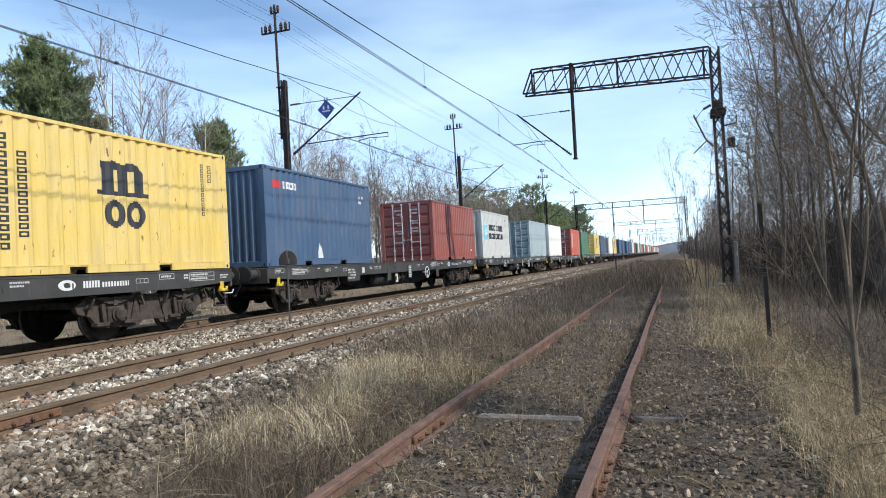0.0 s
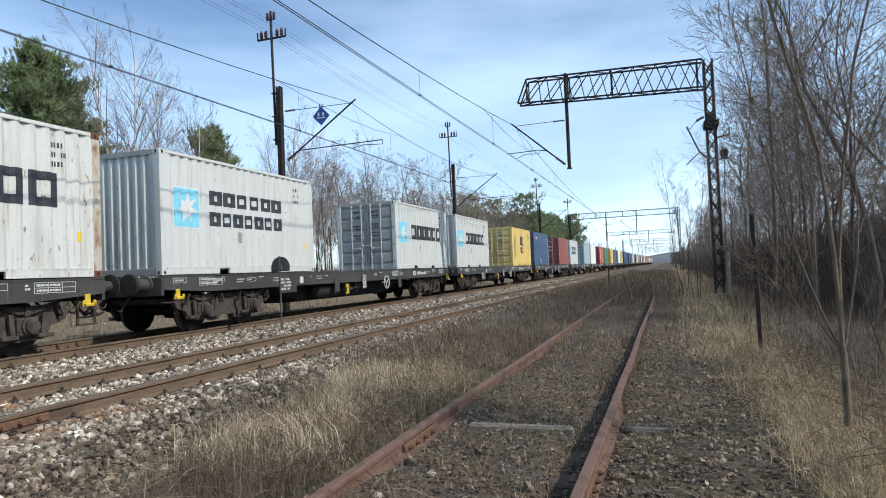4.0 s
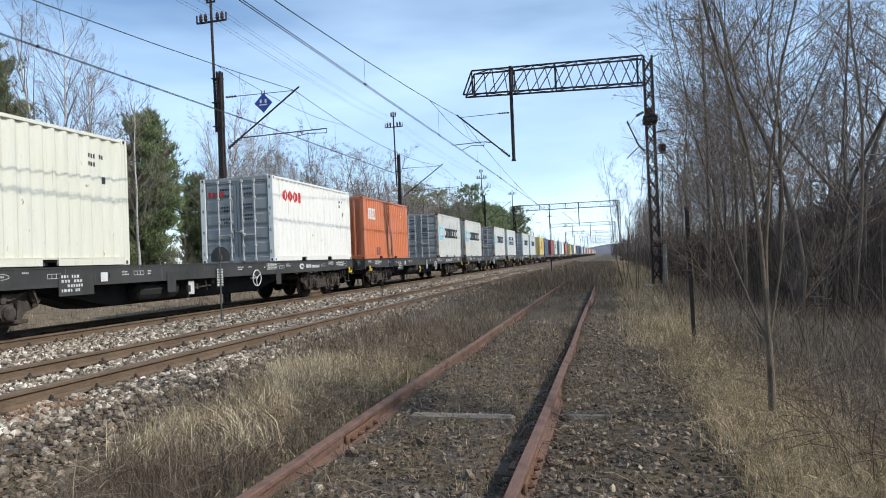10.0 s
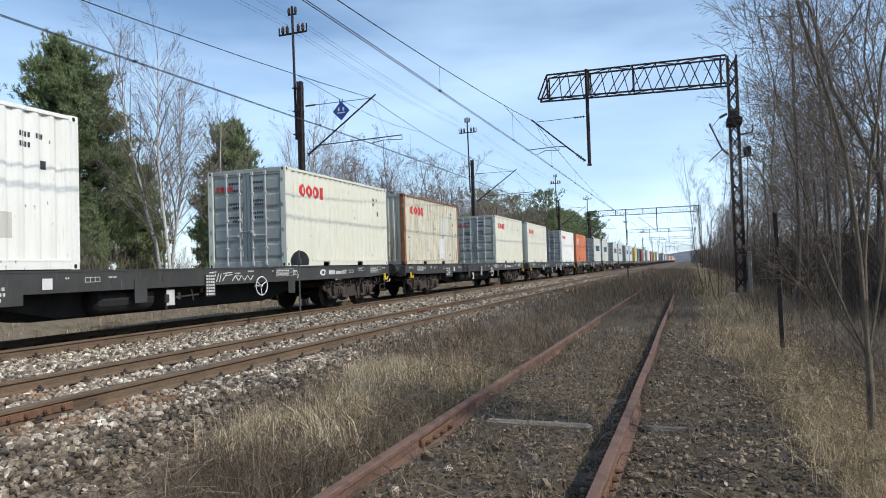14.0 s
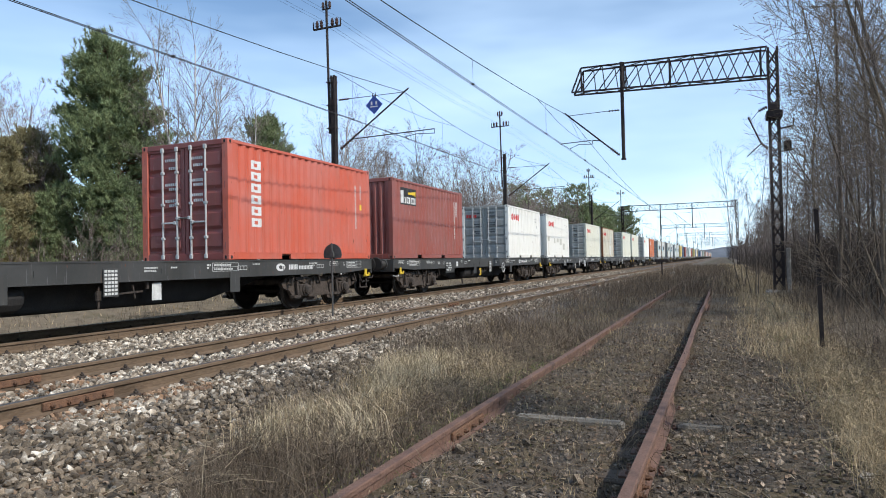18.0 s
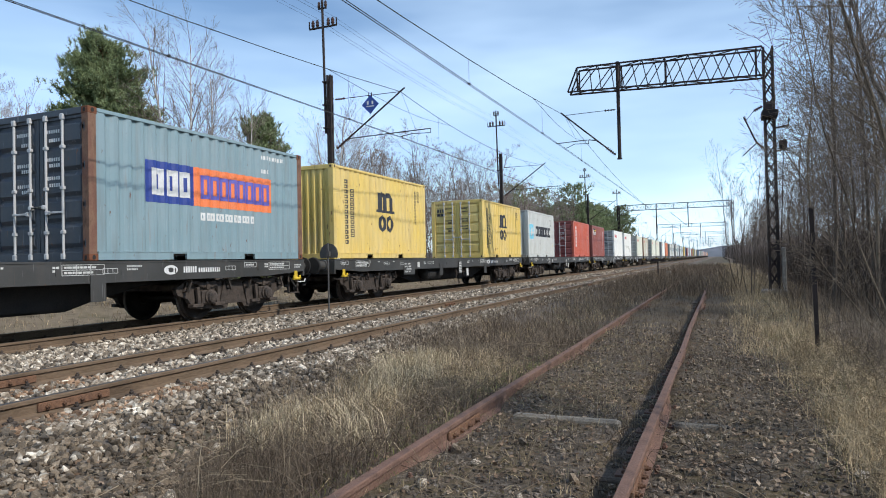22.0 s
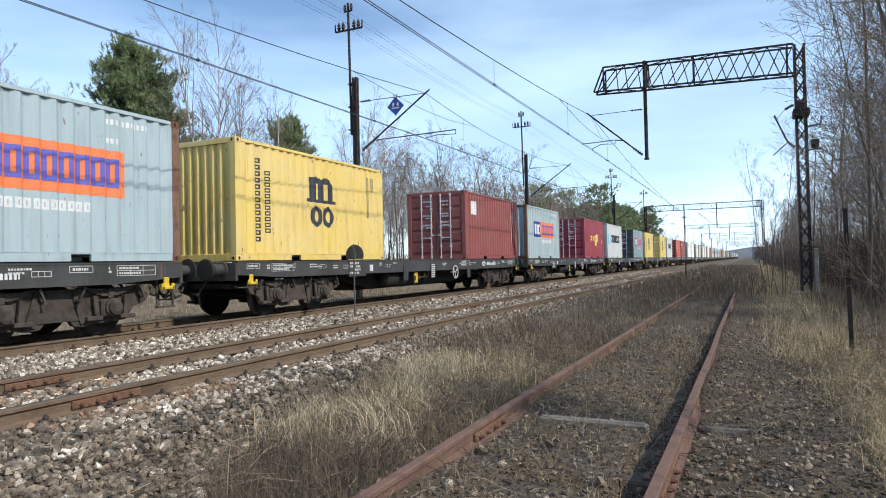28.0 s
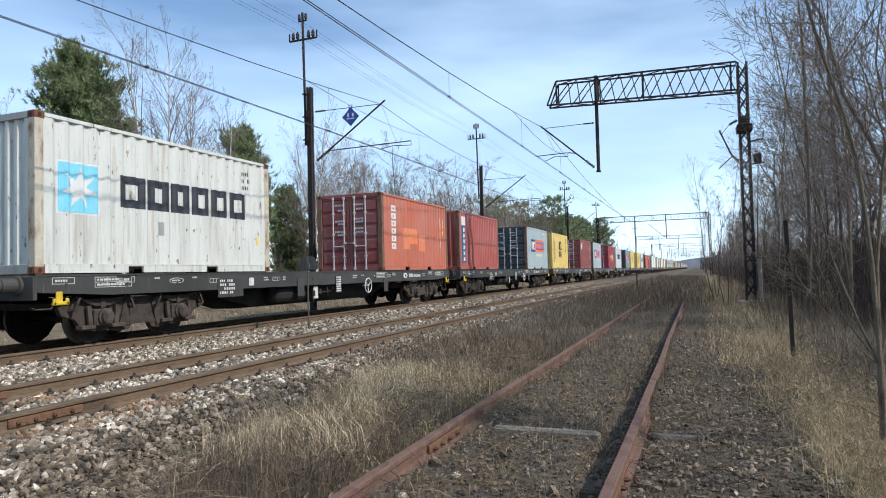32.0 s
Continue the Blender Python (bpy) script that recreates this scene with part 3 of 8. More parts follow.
def casting():
    """A corner fitting; near-black ovals on its faces stand in for the shaded holes."""
    sh = Shape()
    sh.box(0.0, 0.162, 0.0, 0.178, 0.0, 0.118, 0.008)
    me = sh.mesh("corner_casting", [None, UNDER])
    hole = [(0.081 + 0.03 * math.cos(a), 0.06 + 0.04 * math.sin(a)) for a in [2 * math.pi * i / 10 for i in range(10)]]
    sh2 = Shape()
    sh2.v, sh2.f = list(sh.v), list(sh.f)
    k = len(sh2.f)
    sh2.prism([(0.009 + p[0], p[1] - 0.002) for p in hole], "x", -0.003, 0.02)
    sh2.prism([(p[0], p[1] - 0.002) for p in hole], "y", -0.003, 0.02)
    me = sh2.mesh("corner_casting", [None, UNDER])
    for i, p in enumerate(me.polygons):
        p.material_index = 1 if i >= k else 0
    return me


def door():
    """One leaf, hinged at x=0 and reaching to x=-1.13: one pressed sheet with five proud panels in a flat rim."""
    w, lo, hi, t = 1.13, 0.13, CH - 0.1, 0.05
    xs = [-w, -w + 0.09, -w + 0.1, -w + 0.13, -0.13, -0.1, -0.09, 0.0]
    zs = [(lo, 0), (lo + 0.07, 0), (lo + 0.08, 1)]
    a, n = lo + 0.09, 5
    h = (hi - lo - 0.18) / n
    for i in range(n):
        zs += [(a + i * h + 0.015, 1), (a + i * h + 0.085, 2), (a + (i + 1) * h - 0.085, 2), (a + (i + 1) * h - 0.015, 1)]
    zs += [(hi - 0.08, 1), (hi - 0.07, 0), (hi, 0)]
    level = (0.0, -0.026, 0.012)
    deep = (0, 0, 1, 2, 2, 1, 0, 0)
    sh, k = Shape(), len(xs)
    sh.v = [(x, level[min(d, e)], z) for z, e in zs for x, d in zip(xs, deep)]
    sh.f = [(j * k + i, j * k + i + 1, (j + 1) * k + i + 1, (j + 1) * k + i) for j in range(len(zs) - 1) for i in range(k - 1)]
    m, top = len(sh.v), len(sh.v) - k
    sh.v += [(-w, -t, lo), (0, -t, lo), (0, -t, hi), (-w, -t, hi)]
    sh.f += [(m, m + 3, m + 2, m + 1), tuple([m, m + 1] + list(range(k - 1, -1, -1))), tuple([m + 2, m + 3] + list(range(top, top + k)))]
    sh.f += [tuple([m + 3, m] + [j * k for j in range(len(zs))]), tuple([m + 1, m + 2] + [j * k + k - 1 for j in range(len(zs) - 1, -1, -1)])]
    return sh.mesh("door")


CM = container_meshes()


def rect_on_side(sh, y0, y1, z0, z1, lift=0.003):
    """A painted rectangle that follows the corrugations of the +x side. y runs from the reader's left to right."""
    cuts = sorted({y0, y1} | {a for a, _ in SIDE_WAVE if y0 < a < y1})
    for a, b in zip(cuts, cuts[1:]):
        xa, xb = CW / 2 - 0.012 + side_depth(a) + lift, CW / 2 - 0.012 + side_depth(b) + lift
        sh.add([(xa, a, z0), (xb, b, z0), (xb, b, z1), (xa, a, z1)], [(0, 1, 2, 3)])


def poly_on_side(sh, poly, lift=0.003, rows=14):
    """A painted outline cut into level strips, each of which follows the corrugations."""
    z0, z1 = min(p[1] for p in poly), max(p[1] for p in poly)
    for i in range(rows):
        a, b = z0 + (z1 - z0) * i / rows, z0 + (z1 - z0) * (i + 1) / rows
        z, cross = (a + b) / 2, []
        for (ya, za), (yb, zb) in zip(poly, poly[1:] + poly[:1]):
            if (za > z) != (zb > z):
                cross.append(ya + (yb - ya) * (z - za) / (zb - za))
        cross.sort()
        for ya, yb in zip(cross[::2], cross[1::2]):
            rect_on_side(sh, ya, yb, a, b, lift)


def hollow_block(sh, y0, y1, z0, z1, q, lift=0.003):
    """A plain block with an open middle; q is the width of its rim."""
    v = min(q, 0.3 * (z1 - z0))
    rect_on_side(sh, y0, y0 + q, z0, z1, lift)
    rect_on_side(sh, y1 - q, y1, z0, z1, lift)
    rect_on_side(sh, y0 + q, y1 - q, z0, z0 + v, lift)
    rect_on_side(sh, y0 + q, y1 - q, z1 - v, z1, lift)


def word_bars(sh, y0, y1, z0, z1, letters, stroke=0.42, lift=0.003):
    """A word as plain shapes, one to a letter."""
    w = (y1 - y0) / letters
    for i in range(letters):
        a = y0 + i * w
        hollow_block(sh, a + 0.06 * w, a + 0.88 * w, z0, z1, 0.42 * w * stroke, lift)


def stacked_bars(sh, y, z0, z1, letters, w=0.1):
    """A word written downwards, as one plain shape a letter."""
    h = (z1 - z0) / letters
    for i in range(letters):
        z = z1 - (i + 0.5) * h
        hollow_block(sh, y - w / 2, y + w / 2, z - 0.38 * h, z + 0.38 * h, 0.24 * w)


def ring_on_side(sh, cy, cz, a, b, q, lift=0.003, rows=16):
    """A painted ring, its rim q wide, in level strips."""
    for i in range(rows):
        z0, z1 = cz - b + 2 * b * i / rows, cz - b + 2 * b * (i + 1) / rows
        u = (z0 + z1) / 2 - cz
        outer = a * math.sqrt(max(0.0, 1 - (u / b) ** 2))
        inner = (a - q) * math.sqrt(max(0.0, 1 - (u / (b - q)) ** 2)) if abs(u) < b - q else 0.0
        if inner > 0.02:
            rect_on_side(sh, cy - outer, cy - inner, z0, z1, lift)
            rect_on_side(sh, cy + inner, cy + outer, z0, z1, lift)
        else:
            rect_on_side(sh, cy - outer, cy + outer, z0, z1, lift)


def code_bars(sh, y, z, rows=((4, 6), (5,), (4,)), w=0.05, h=0.085):
    for i, row in enumerate(rows):
        a = y
        for n in row:
            for k in range(n):
                rect_on_side(sh, a, a + 0.6 * w, z - i * 0.16, z - i * 0.16 + h)
                a += w
            a += w


def star(cy, cz, r, r2, n=7):
    return [(cy + (r if i % 2 == 0 else r2) * math.sin(math.pi * i / n), cz + (r if i % 2 == 0 else r2) * math.cos(math.pi * i / n)) for i in range(2 * n)]


def ring_poly(cy, cz, a, b, n=18):
    return [(cy + a * math.cos(2 * math.pi * i / n), cz + b * math.sin(2 * math.pi * i / n)) for i in range(n)]


def livery(kind):
    """Lists of (part name, material, label, Shape) for the long side; -y is the reader's left."""
    out, S = [], {}

    def sh(name, mat, label):
        if name not in S:
            S[name] = Shape()
            out.append((name, mat, label, S[name]))
        return S[name]
    left = -CL / 2
    if kind in ("star", "star_two"):
        rect_on_side(sh("logo_border", MARK_WHITE, "white logo border"), left + 0.41, left + 1.25, 0.99, 1.87)
        rect_on_side(sh("logo_square", MARK_CYAN, "light blue logo square"), left + 0.44, left + 1.22, 1.02, 1.84, 0.007)
        poly_on_side(sh("logo_star", MARK_WHITE, "white seven-pointed star"), star(left + 0.83, 1.43, 0.36, 0.15), 0.011, 24)
        s = sh("lettering", MARK_DARK, "dark wordmark as plain bars")
        if kind == "star":
            for a, b in ((0, 0.6), (0.66, 1.2), (1.26, 1.76), (1.84, 2.36), (2.42, 2.94), (3.0, 3.56)):
                y0, y1 = left + 1.66 + a, left + 1.66 + b
                hollow_block(s, y0, y1 - 0.02, 1.19, 1.77, 0.15)
        else:
            word_bars(s, left + 1.55, left + 4.5, 1.55, 1.88, 6, 0.6)
            word_bars(s, left + 1.55, left + 4.5, 1.08, 1.4, 7, 0.6)
        code_bars(s, CL / 2 - 0.95, 2.2, ((4,), (2, 3), (4,)))
        rect_on_side(sh("sticker", MARK_YELLOW, "small yellow notice"), CL / 2 - 0.5, CL / 2 - 0.38, 0.62, 0.8)
        rect_on_side(sh("repair_plate", DOOR_GREY, "small grey repair plate"), left + 2.55, left + 2.72, 0.72, 0.98)
    elif kind == "mono":
        s = sh("lettering", MARK_DARK, "black monogram and words as plain bars")
        y = left + 2.6
        for a in (0.0, 0.36, 0.72):
            rect_on_side(s, y + a, y + a + 0.24, 1.5, 1.9)
        poly_on_side(s, [(y - 0.06, 1.9), (y - 0.06, 2.02), (y + 0.3, 2.06), (y + 0.46, 2.0), (y + 0.62, 2.06), (y + 0.86, 2.03), (y + 0.96, 1.9)], 0.003, 6)
        rect_on_side(s, y - 0.14, y + 1.1, 1.42, 1.5)
        for a in (0.26, 0.76):
            ring_on_side(s, y + a, 1.08, 0.22, 0.26, 0.115)
        stacked_bars(s, left + 0.72, 0.4, 2.25, 13, 0.14)
        stacked_bars(s, left + 1.04, 0.6, 2.0, 11, 0.14)
        stacked_bars(s, CL / 2 - 0.8, 1.15, 2.3, 11, 0.07)
        stacked_bars(s, CL / 2 - 0.55, 1.9, 2.3, 4, 0.07)
    elif kind == "discs":
        s = sh("lettering", MARK_RED, "red wordmark as plain discs and bars")
        for a in (0.0, 0.32, 0.64):
            ring_on_side(s, left + 0.87 + a, 2.04, 0.155, 0.175, 0.085)
        rect_on_side(s, left + 1.72, left + 1.9, 1.87, 2.21)
        d = sh("code", MARK_DARK, "dark code as plain bars")
        code_bars(d, CL / 2 - 1.05, 2.1, ((4, 3), (4,), ()), 0.055)
        rect_on_side(d, CL / 2 - 0.68, CL / 2 - 0.58, 1.62, 1.76)
    elif kind == "navy_mark":
        s = sh("lettering", MARK_WHITE, "white wordmark as plain bars")
        word_bars(s, left + 0.85, left + 1.6, 2.05, 2.24, 4, 0.7)
        rect_on_side(sh("lettering_red", MARK_RED, "red part of the wordmark"), left + 0.45, left + 0.78, 2.05, 2.24)
        code_bars(s, CL / 2 - 0.8, 2.1, ((4, 3), (5,)), 0.05)
        poly_on_side(s, [(left + 2.55, 0.2), (left + 2.85, 0.2), (left + 2.7, 0.62)], 0.003, 6)
    elif kind == "small_mark":
        s = sh("lettering", MARK_WHITE, "white wordmark as plain bars")
        word_bars(s, left + 0.68, left + 1.48, 1.68, 2.14, 3, 0.8)
        code_bars(s, CL / 2 - 1.05, 2.1, ((4, 3), (4,)), 0.05)
        rect_on_side(sh("patch", RUST_RED, "darker touched-up paint"), left + 1.5, left + 2.1, 0.17, 0.5)
    elif kind in ("downword", "downword_patched"):
        s = sh("lettering", MARK_WHITE, "white word written downwards as plain bars")
        stacked_bars(s, left + 0.94, 0.7, 2.25, 6, 0.32)
        stacked_bars(s, CL / 2 - 0.78, 0.85, 2.1, 11, 0.06)
        stacked_bars(s, CL / 2 - 0.5, 1.7, 2.1, 4, 0.06)
        rect_on_side(sh("sticker", MARK_YELLOW, "small yellow notice"), CL / 2 - 0.54, CL / 2 - 0.42, 1.4, 1.56)
        if kind == "downword_patched":
            p = sh("patch", ORANGE_BRIGHT, "touched-up patches of brighter orange")
            for a, b, c, d in ((1.75, 2.35, 0.75, 1.5), (2.35, 3.0, 0.95, 1.5), (3.1, 3.75, 0.7, 1.3)):
                rect_on_side(p, left + a, left + b, c, d)
    elif kind == "lamp_sign":
        rect_on_side(sh("sign_panel", MARK_BLACK, "black sign panel"), left + 0.64, left + 1.86, 1.78, 2.34)
        s = sh("lettering", MARK_WHITE, "white word as plain bars")
        word_bars(s, left + 0.9, left + 1.82, 1.83, 2.04, 6, 0.6, 0.008)
        rect_on_side(s, left + 0.68, left + 0.82, 1.83, 2.24, 0.008)
        poly_on_side(sh("sign_beam", MARK_YELLOW, "yellow light beam"), [(left + 1.1, 2.17), (left + 1.82, 2.28), (left + 1.82, 2.1)], 0.008, 5)
        stacked_bars(s, CL / 2 - 0.8, 0.75, 2.2, 11, 0.06)
        stacked_bars(s, CL / 2 - 0.56, 1.6, 2.2, 4, 0.06)
    elif kind == "logo_panel":
        rect_on_side(sh("logo_blue", MARK_BLUE, "deep blue logo half"), left + 1.22, left + 2.42, 1.08, 1.86)
        rect_on_side(sh("logo_orange", MARK_ORANGE, "orange logo half"), left + 2.42, left + 4.9, 1.08, 1.86)
        s = sh("lettering", MARK_WHITE, "white words as plain bars")
        word_bars(s, left + 1.32, left + 2.36, 1.22, 1.72, 3, 0.75, 0.008)
        word_bars(s, left + 2.6, left + 4.25, 0.8, 0.96, 12, 0.75)
        code_bars(s, CL / 2 - 1.5, 2.3, ((3, 7), (), (3,)), 0.075, 0.09)
        word_bars(sh("lettering_blue", MARK_VIOLET, "violet-blue word as plain bars"), left + 2.6, left + 4.8, 1.24, 1.72, 8, 0.7, 0.008)
    elif kind == "sunmark":
        s = sh("lettering", MARK_YELLOW, "yellow wordmark and emblem as plain shapes")
        word_bars(s, left + 1.75, left + 3.15, 1.18, 1.5, 4, 0.7)
        poly_on_side(s, ring_poly(left + 3.85, 1.38, 0.5, 0.3), 0.003, 12)
        poly_on_side(s, ring_poly(left + 3.5, 1.02, 0.32, 0.2), 0.003, 8)
        rect_on_side(sh("emblem_box", MARK_WHITE, "white emblem box"), left + 3.38, left + 3.78, 1.08, 1.6, 0.006)
        stacked_bars(s, CL / 2 - 0.76, 0.9, 2.3, 11, 0.06)
        rect_on_side(s, CL / 2 - 0.55, CL / 2 - 0.43, 1.05, 1.25)
    elif kind == "blue_strip":
        rect_on_side(sh("sign_panel", MARK_STEEL, "blue panel beside the corner"), left + 0.46, left + 0.9, 0.3, 1.95)
        rect_on_side(sh("logo_square", MARK_WHITE, "white logo square"), left + 0.46, left + 0.9, 1.97, 2.36)
        s = sh("lettering", MARK_WHITE, "white word written downwards as plain bars")
        for i in range(6):
            z = 1.9 - (i + 0.5) * 0.26
            rect_on_side(s, left + 0.57, left + 0.79, z - 0.085, z + 0.085, 0.007)
        stacked_bars(s, CL / 2 - 0.78, 0.75, 2.1, 11, 0.05)
    elif kind == "square":
        rect_on_side(sh("logo_square", MARK_WHITE, "white square notice"), left + 0.68, left + 1.22, 1.72, 2.24)
        s = sh("code", MARK_WHITE, "white code as plain bars")
        stacked_bars(s, CL / 2 - 0.78, 0.75, 2.1, 11, 0.06)
        stacked_bars(s, CL / 2 - 0.52, 1.6, 2.1, 4, 0.06)
    elif kind == "plain":
        s = sh("code", MARK_WHITE, "white code as plain bars")
        rect_on_side(s, CL / 2 - 0.45, CL / 2 - 0.38, 1.5, 1.6)
        rect_on_side(s, CL / 2 - 0.6, CL / 2 - 0.52, 0.4, 0.5)
    if kind == "discs_patched":
        out += livery("discs")
        p = sh("patch", PATCH_GREY, "grey repair patches along the lower side")
        for a, b, c, d in ((0.3, 0.8, 1.0, 1.25), (1.9, 2.2, 0.9, 1.2), (2.7, 3.1, 0.95, 1.2), (3.4, 4.0, 0.8, 1.2), (4.3, 4.9, 0.5, 0.9)):
            rect_on_side(p, left + a, left + b, c, d)
    if kind == "discs_white_patch":
        out += livery("discs")
        rect_on_side(sh("patch", MARK_WHITE, "white repair patch"), left + 3.6, left + 4.3, 0.22, 1.05)
        rect_on_side(sh("patch_grey", GREY, "grey repair patch"), left + 3.9, left + 4.5, 1.2, 1.9)
    return out


LIVERY = {}


def livery_meshes(kind):
    if kind not in LIVERY:
        LIVERY[kind] = [(name, mat, label, s.mesh(name)) for name, mat, label, s in livery(kind)]
    return LIVERY[kind]


def door_marks():
    """Notices on the door leaves: plain bars in rows."""
    sh = Shape()
    for x0, zs in ((-0.52, (2.2, 2.05, 1.72, 1.62, 1.4, 1.28)), (0.18, (2.2, 2.02, 1.66, 1.56, 1.3, 1.2))):
        for i, z in enumerate(zs):
            n = 5 if i % 2 else 7
            for k in range(n):
                a = x0 + 0.055 * k
                sh.box(a, a + 0.035, 0.0, 0.004, z, z + 0.06)
    return sh.mesh("code")


DOOR_MARKS = door_marks()
JOINED = {}


def build_container(paint_mat, kind, doors, label, doors_ahead, simple=False, door_paint=None, mark=None, rail_paint=None):
    """doors: whether this box shows its door end to the rear. The origin is at the middle of the base."""
    box = thing("shipping_container", pose(0, 0, 0), label, "container", "containers on the train")
    turn = pose(0, 0, 0) if doors_ahead else pose(0, 0, 0, 0, 0, 180)
    hw, hl = CW / 2, CL / 2
    door_paint = door_paint or paint_mat
    casting_paint = RUST if rail_paint else paint_mat
    rail_paint = rail_paint or paint_mat
    if simple:
        part("body", joined_body(), paint_mat, box, m=turn)
        for s in (-1, 1):
            part("door", CM["door"], door_paint, box, m=turn @ (pose(hw - 0.08, hl - 0.03, 0) if s > 0 else pose(-hw + 0.08 + 1.13, hl - 0.03, 0)))
        for x in (-0.61, -0.2, 0.2, 0.61):
            part("locking_bar", CM["locking_bar"], STEEL_BAR, box, m=turn @ pose(x, hl - 0.0, 0))
    else:
        for a in (0, 180):
            r = pose(0, 0, 0, 0, 0, a)
            part("side_panel", CM["side_panel"], paint_mat, box, m=r)
            part("top_rail", CM["top_rail"], OXIDE_FRAME if paint_mat is CREAM_RUSTY else paint_mat, box, m=r)
            part("bottom_rail", CM["bottom_rail"], paint_mat, box, m=r)
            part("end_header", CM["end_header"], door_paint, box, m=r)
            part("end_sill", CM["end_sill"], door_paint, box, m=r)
            for z, up in ((0, 1), (CH, -1)):
                part("corner_casting", CM["corner_casting"], casting_paint, box, "worn corner fitting", m=r @ pose(-hw - 0.001, -hl - 0.001, 0 if up > 0 else CH - 0.118))
                part("corner_casting", CM["corner_casting"], casting_paint, box, "worn corner fitting", m=r @ Matrix.Translation((hw + 0.001, -hl - 0.001, 0 if up > 0 else CH - 0.118)) @ pose(0, 0, 0, 0, 0, 90) @ Matrix.Diagonal((1.098, 0.91, 1, 1)))
            part("corner_post", CM["corner_post"], rail_paint, box, m=r @ pose(-hw, -hl, 0))
            part("corner_post", CM["corner_post"], rail_paint, box, m=r @ Matrix.Translation((hw, -hl, 0)) @ pose(0, 0, 0, 0, 0, 90))
        part("roof", CM["roof"], paint_mat, box)
        part("floor", CM["floor"], TIMBER_FLOOR, box)
        part("end_panel", CM["end_panel"], paint_mat, box, m=turn)
        for s in (-1, 1):
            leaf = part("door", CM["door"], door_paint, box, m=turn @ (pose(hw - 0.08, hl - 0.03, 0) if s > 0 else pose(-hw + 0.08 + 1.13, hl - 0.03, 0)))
            for k, x in enumerate((-0.53, -0.94)):
                if s < 0:
                    x = -1.13 - x
                bar = part("locking_bar", CM["locking_bar"], STEEL_BAR, leaf, "galvanised locking bar", m=pose(x, 0.03, 0))
                part("handle", CM["handle"], STEEL_BAR, leaf, m=pose(x, 0.028, 0.82 + 0.1 * k) if s < 0 else pose(x, 0.028, 0.82 + 0.1 * k) @ Matrix.Diagonal((-1, 1, 1, 1)))
            for z in (0.3, 0.95, 1.6, 2.25):
                part("hinge", CM["hinge"], door_paint, leaf, m=pose(-0.01 if s > 0 else -1.12, 0.0, z))
        part("door_code", DOOR_MARKS, mark or MARK_WHITE, box, "rows of plain bars for codes", m=turn @ pose(0, hl - 0.016, 0))["kind"] = "stuff"
    if not simple and kind and (kind.startswith("discs") or kind == "mono"):
        sh = Shape()
        if kind == "mono":
            for a in (0.62, 0.74, 0.86):
                sh.box(a, a + 0.08, 0, 0.004, 2.06, 2.22)
            sh.box(0.6, 0.76, 0, 0.004, 1.9, 2.02).box(0.79, 0.95, 0, 0.004, 1.9, 2.02)
        else:
            for a in (0.42, 0.56, 0.7, 0.84):
                sh.box(a, a + 0.11, 0, 0.004, 2.03, 2.17)
        part("door_logo", sh, MARK_DARK if kind == "mono" else MARK_RED, box, "wordmark on the door as plain blocks", m=turn @ pose(0, hl - 0.012, 0))["kind"] = "stuff"
    if kind:
        for name, mat, lab, me in livery_meshes(kind):
            ob = part(name, me, mat, box, lab)
            if name.startswith(("lettering", "code")):
                tagged(ob, kind="stuff")
    return box


def joined_body():
    """The box of a far container in one mesh: corrugated sides, frame, roof and blank end."""
    if "body" not in JOINED:
        sh, hw, hl = Shape(), CW / 2, CL / 2
        for a in (0, 180):
            r = pose(0, 0, 0, 0, 0, a)
            for k in ("side_panel", "top_rail", "bottom_rail", "end_header", "end_sill"):
                sh.add([r @ v.co for v in CM[k].vertices], [tuple(p.vertices) for p in CM[k].polygons])
            for m in (r @ pose(-hw, -hl, 0), r @ Matrix.Translation((hw, -hl, 0)) @ pose(0, 0, 0, 0, 0, 90)):
                sh.add([m @ v.co for v in CM["corner_post"].vertices], [tuple(p.vertices) for p in CM["corner_post"].polygons])
        for k in ("roof", "floor", "end_panel"):
            sh.add([v.co for v in CM[k].vertices], [tuple(p.vertices) for p in CM[k].polygons])
        JOINED["body"] = sh.mesh("body")
    return JOINED["body"]


# ---------------------------------------------------------------- wagons
WL = 19.74


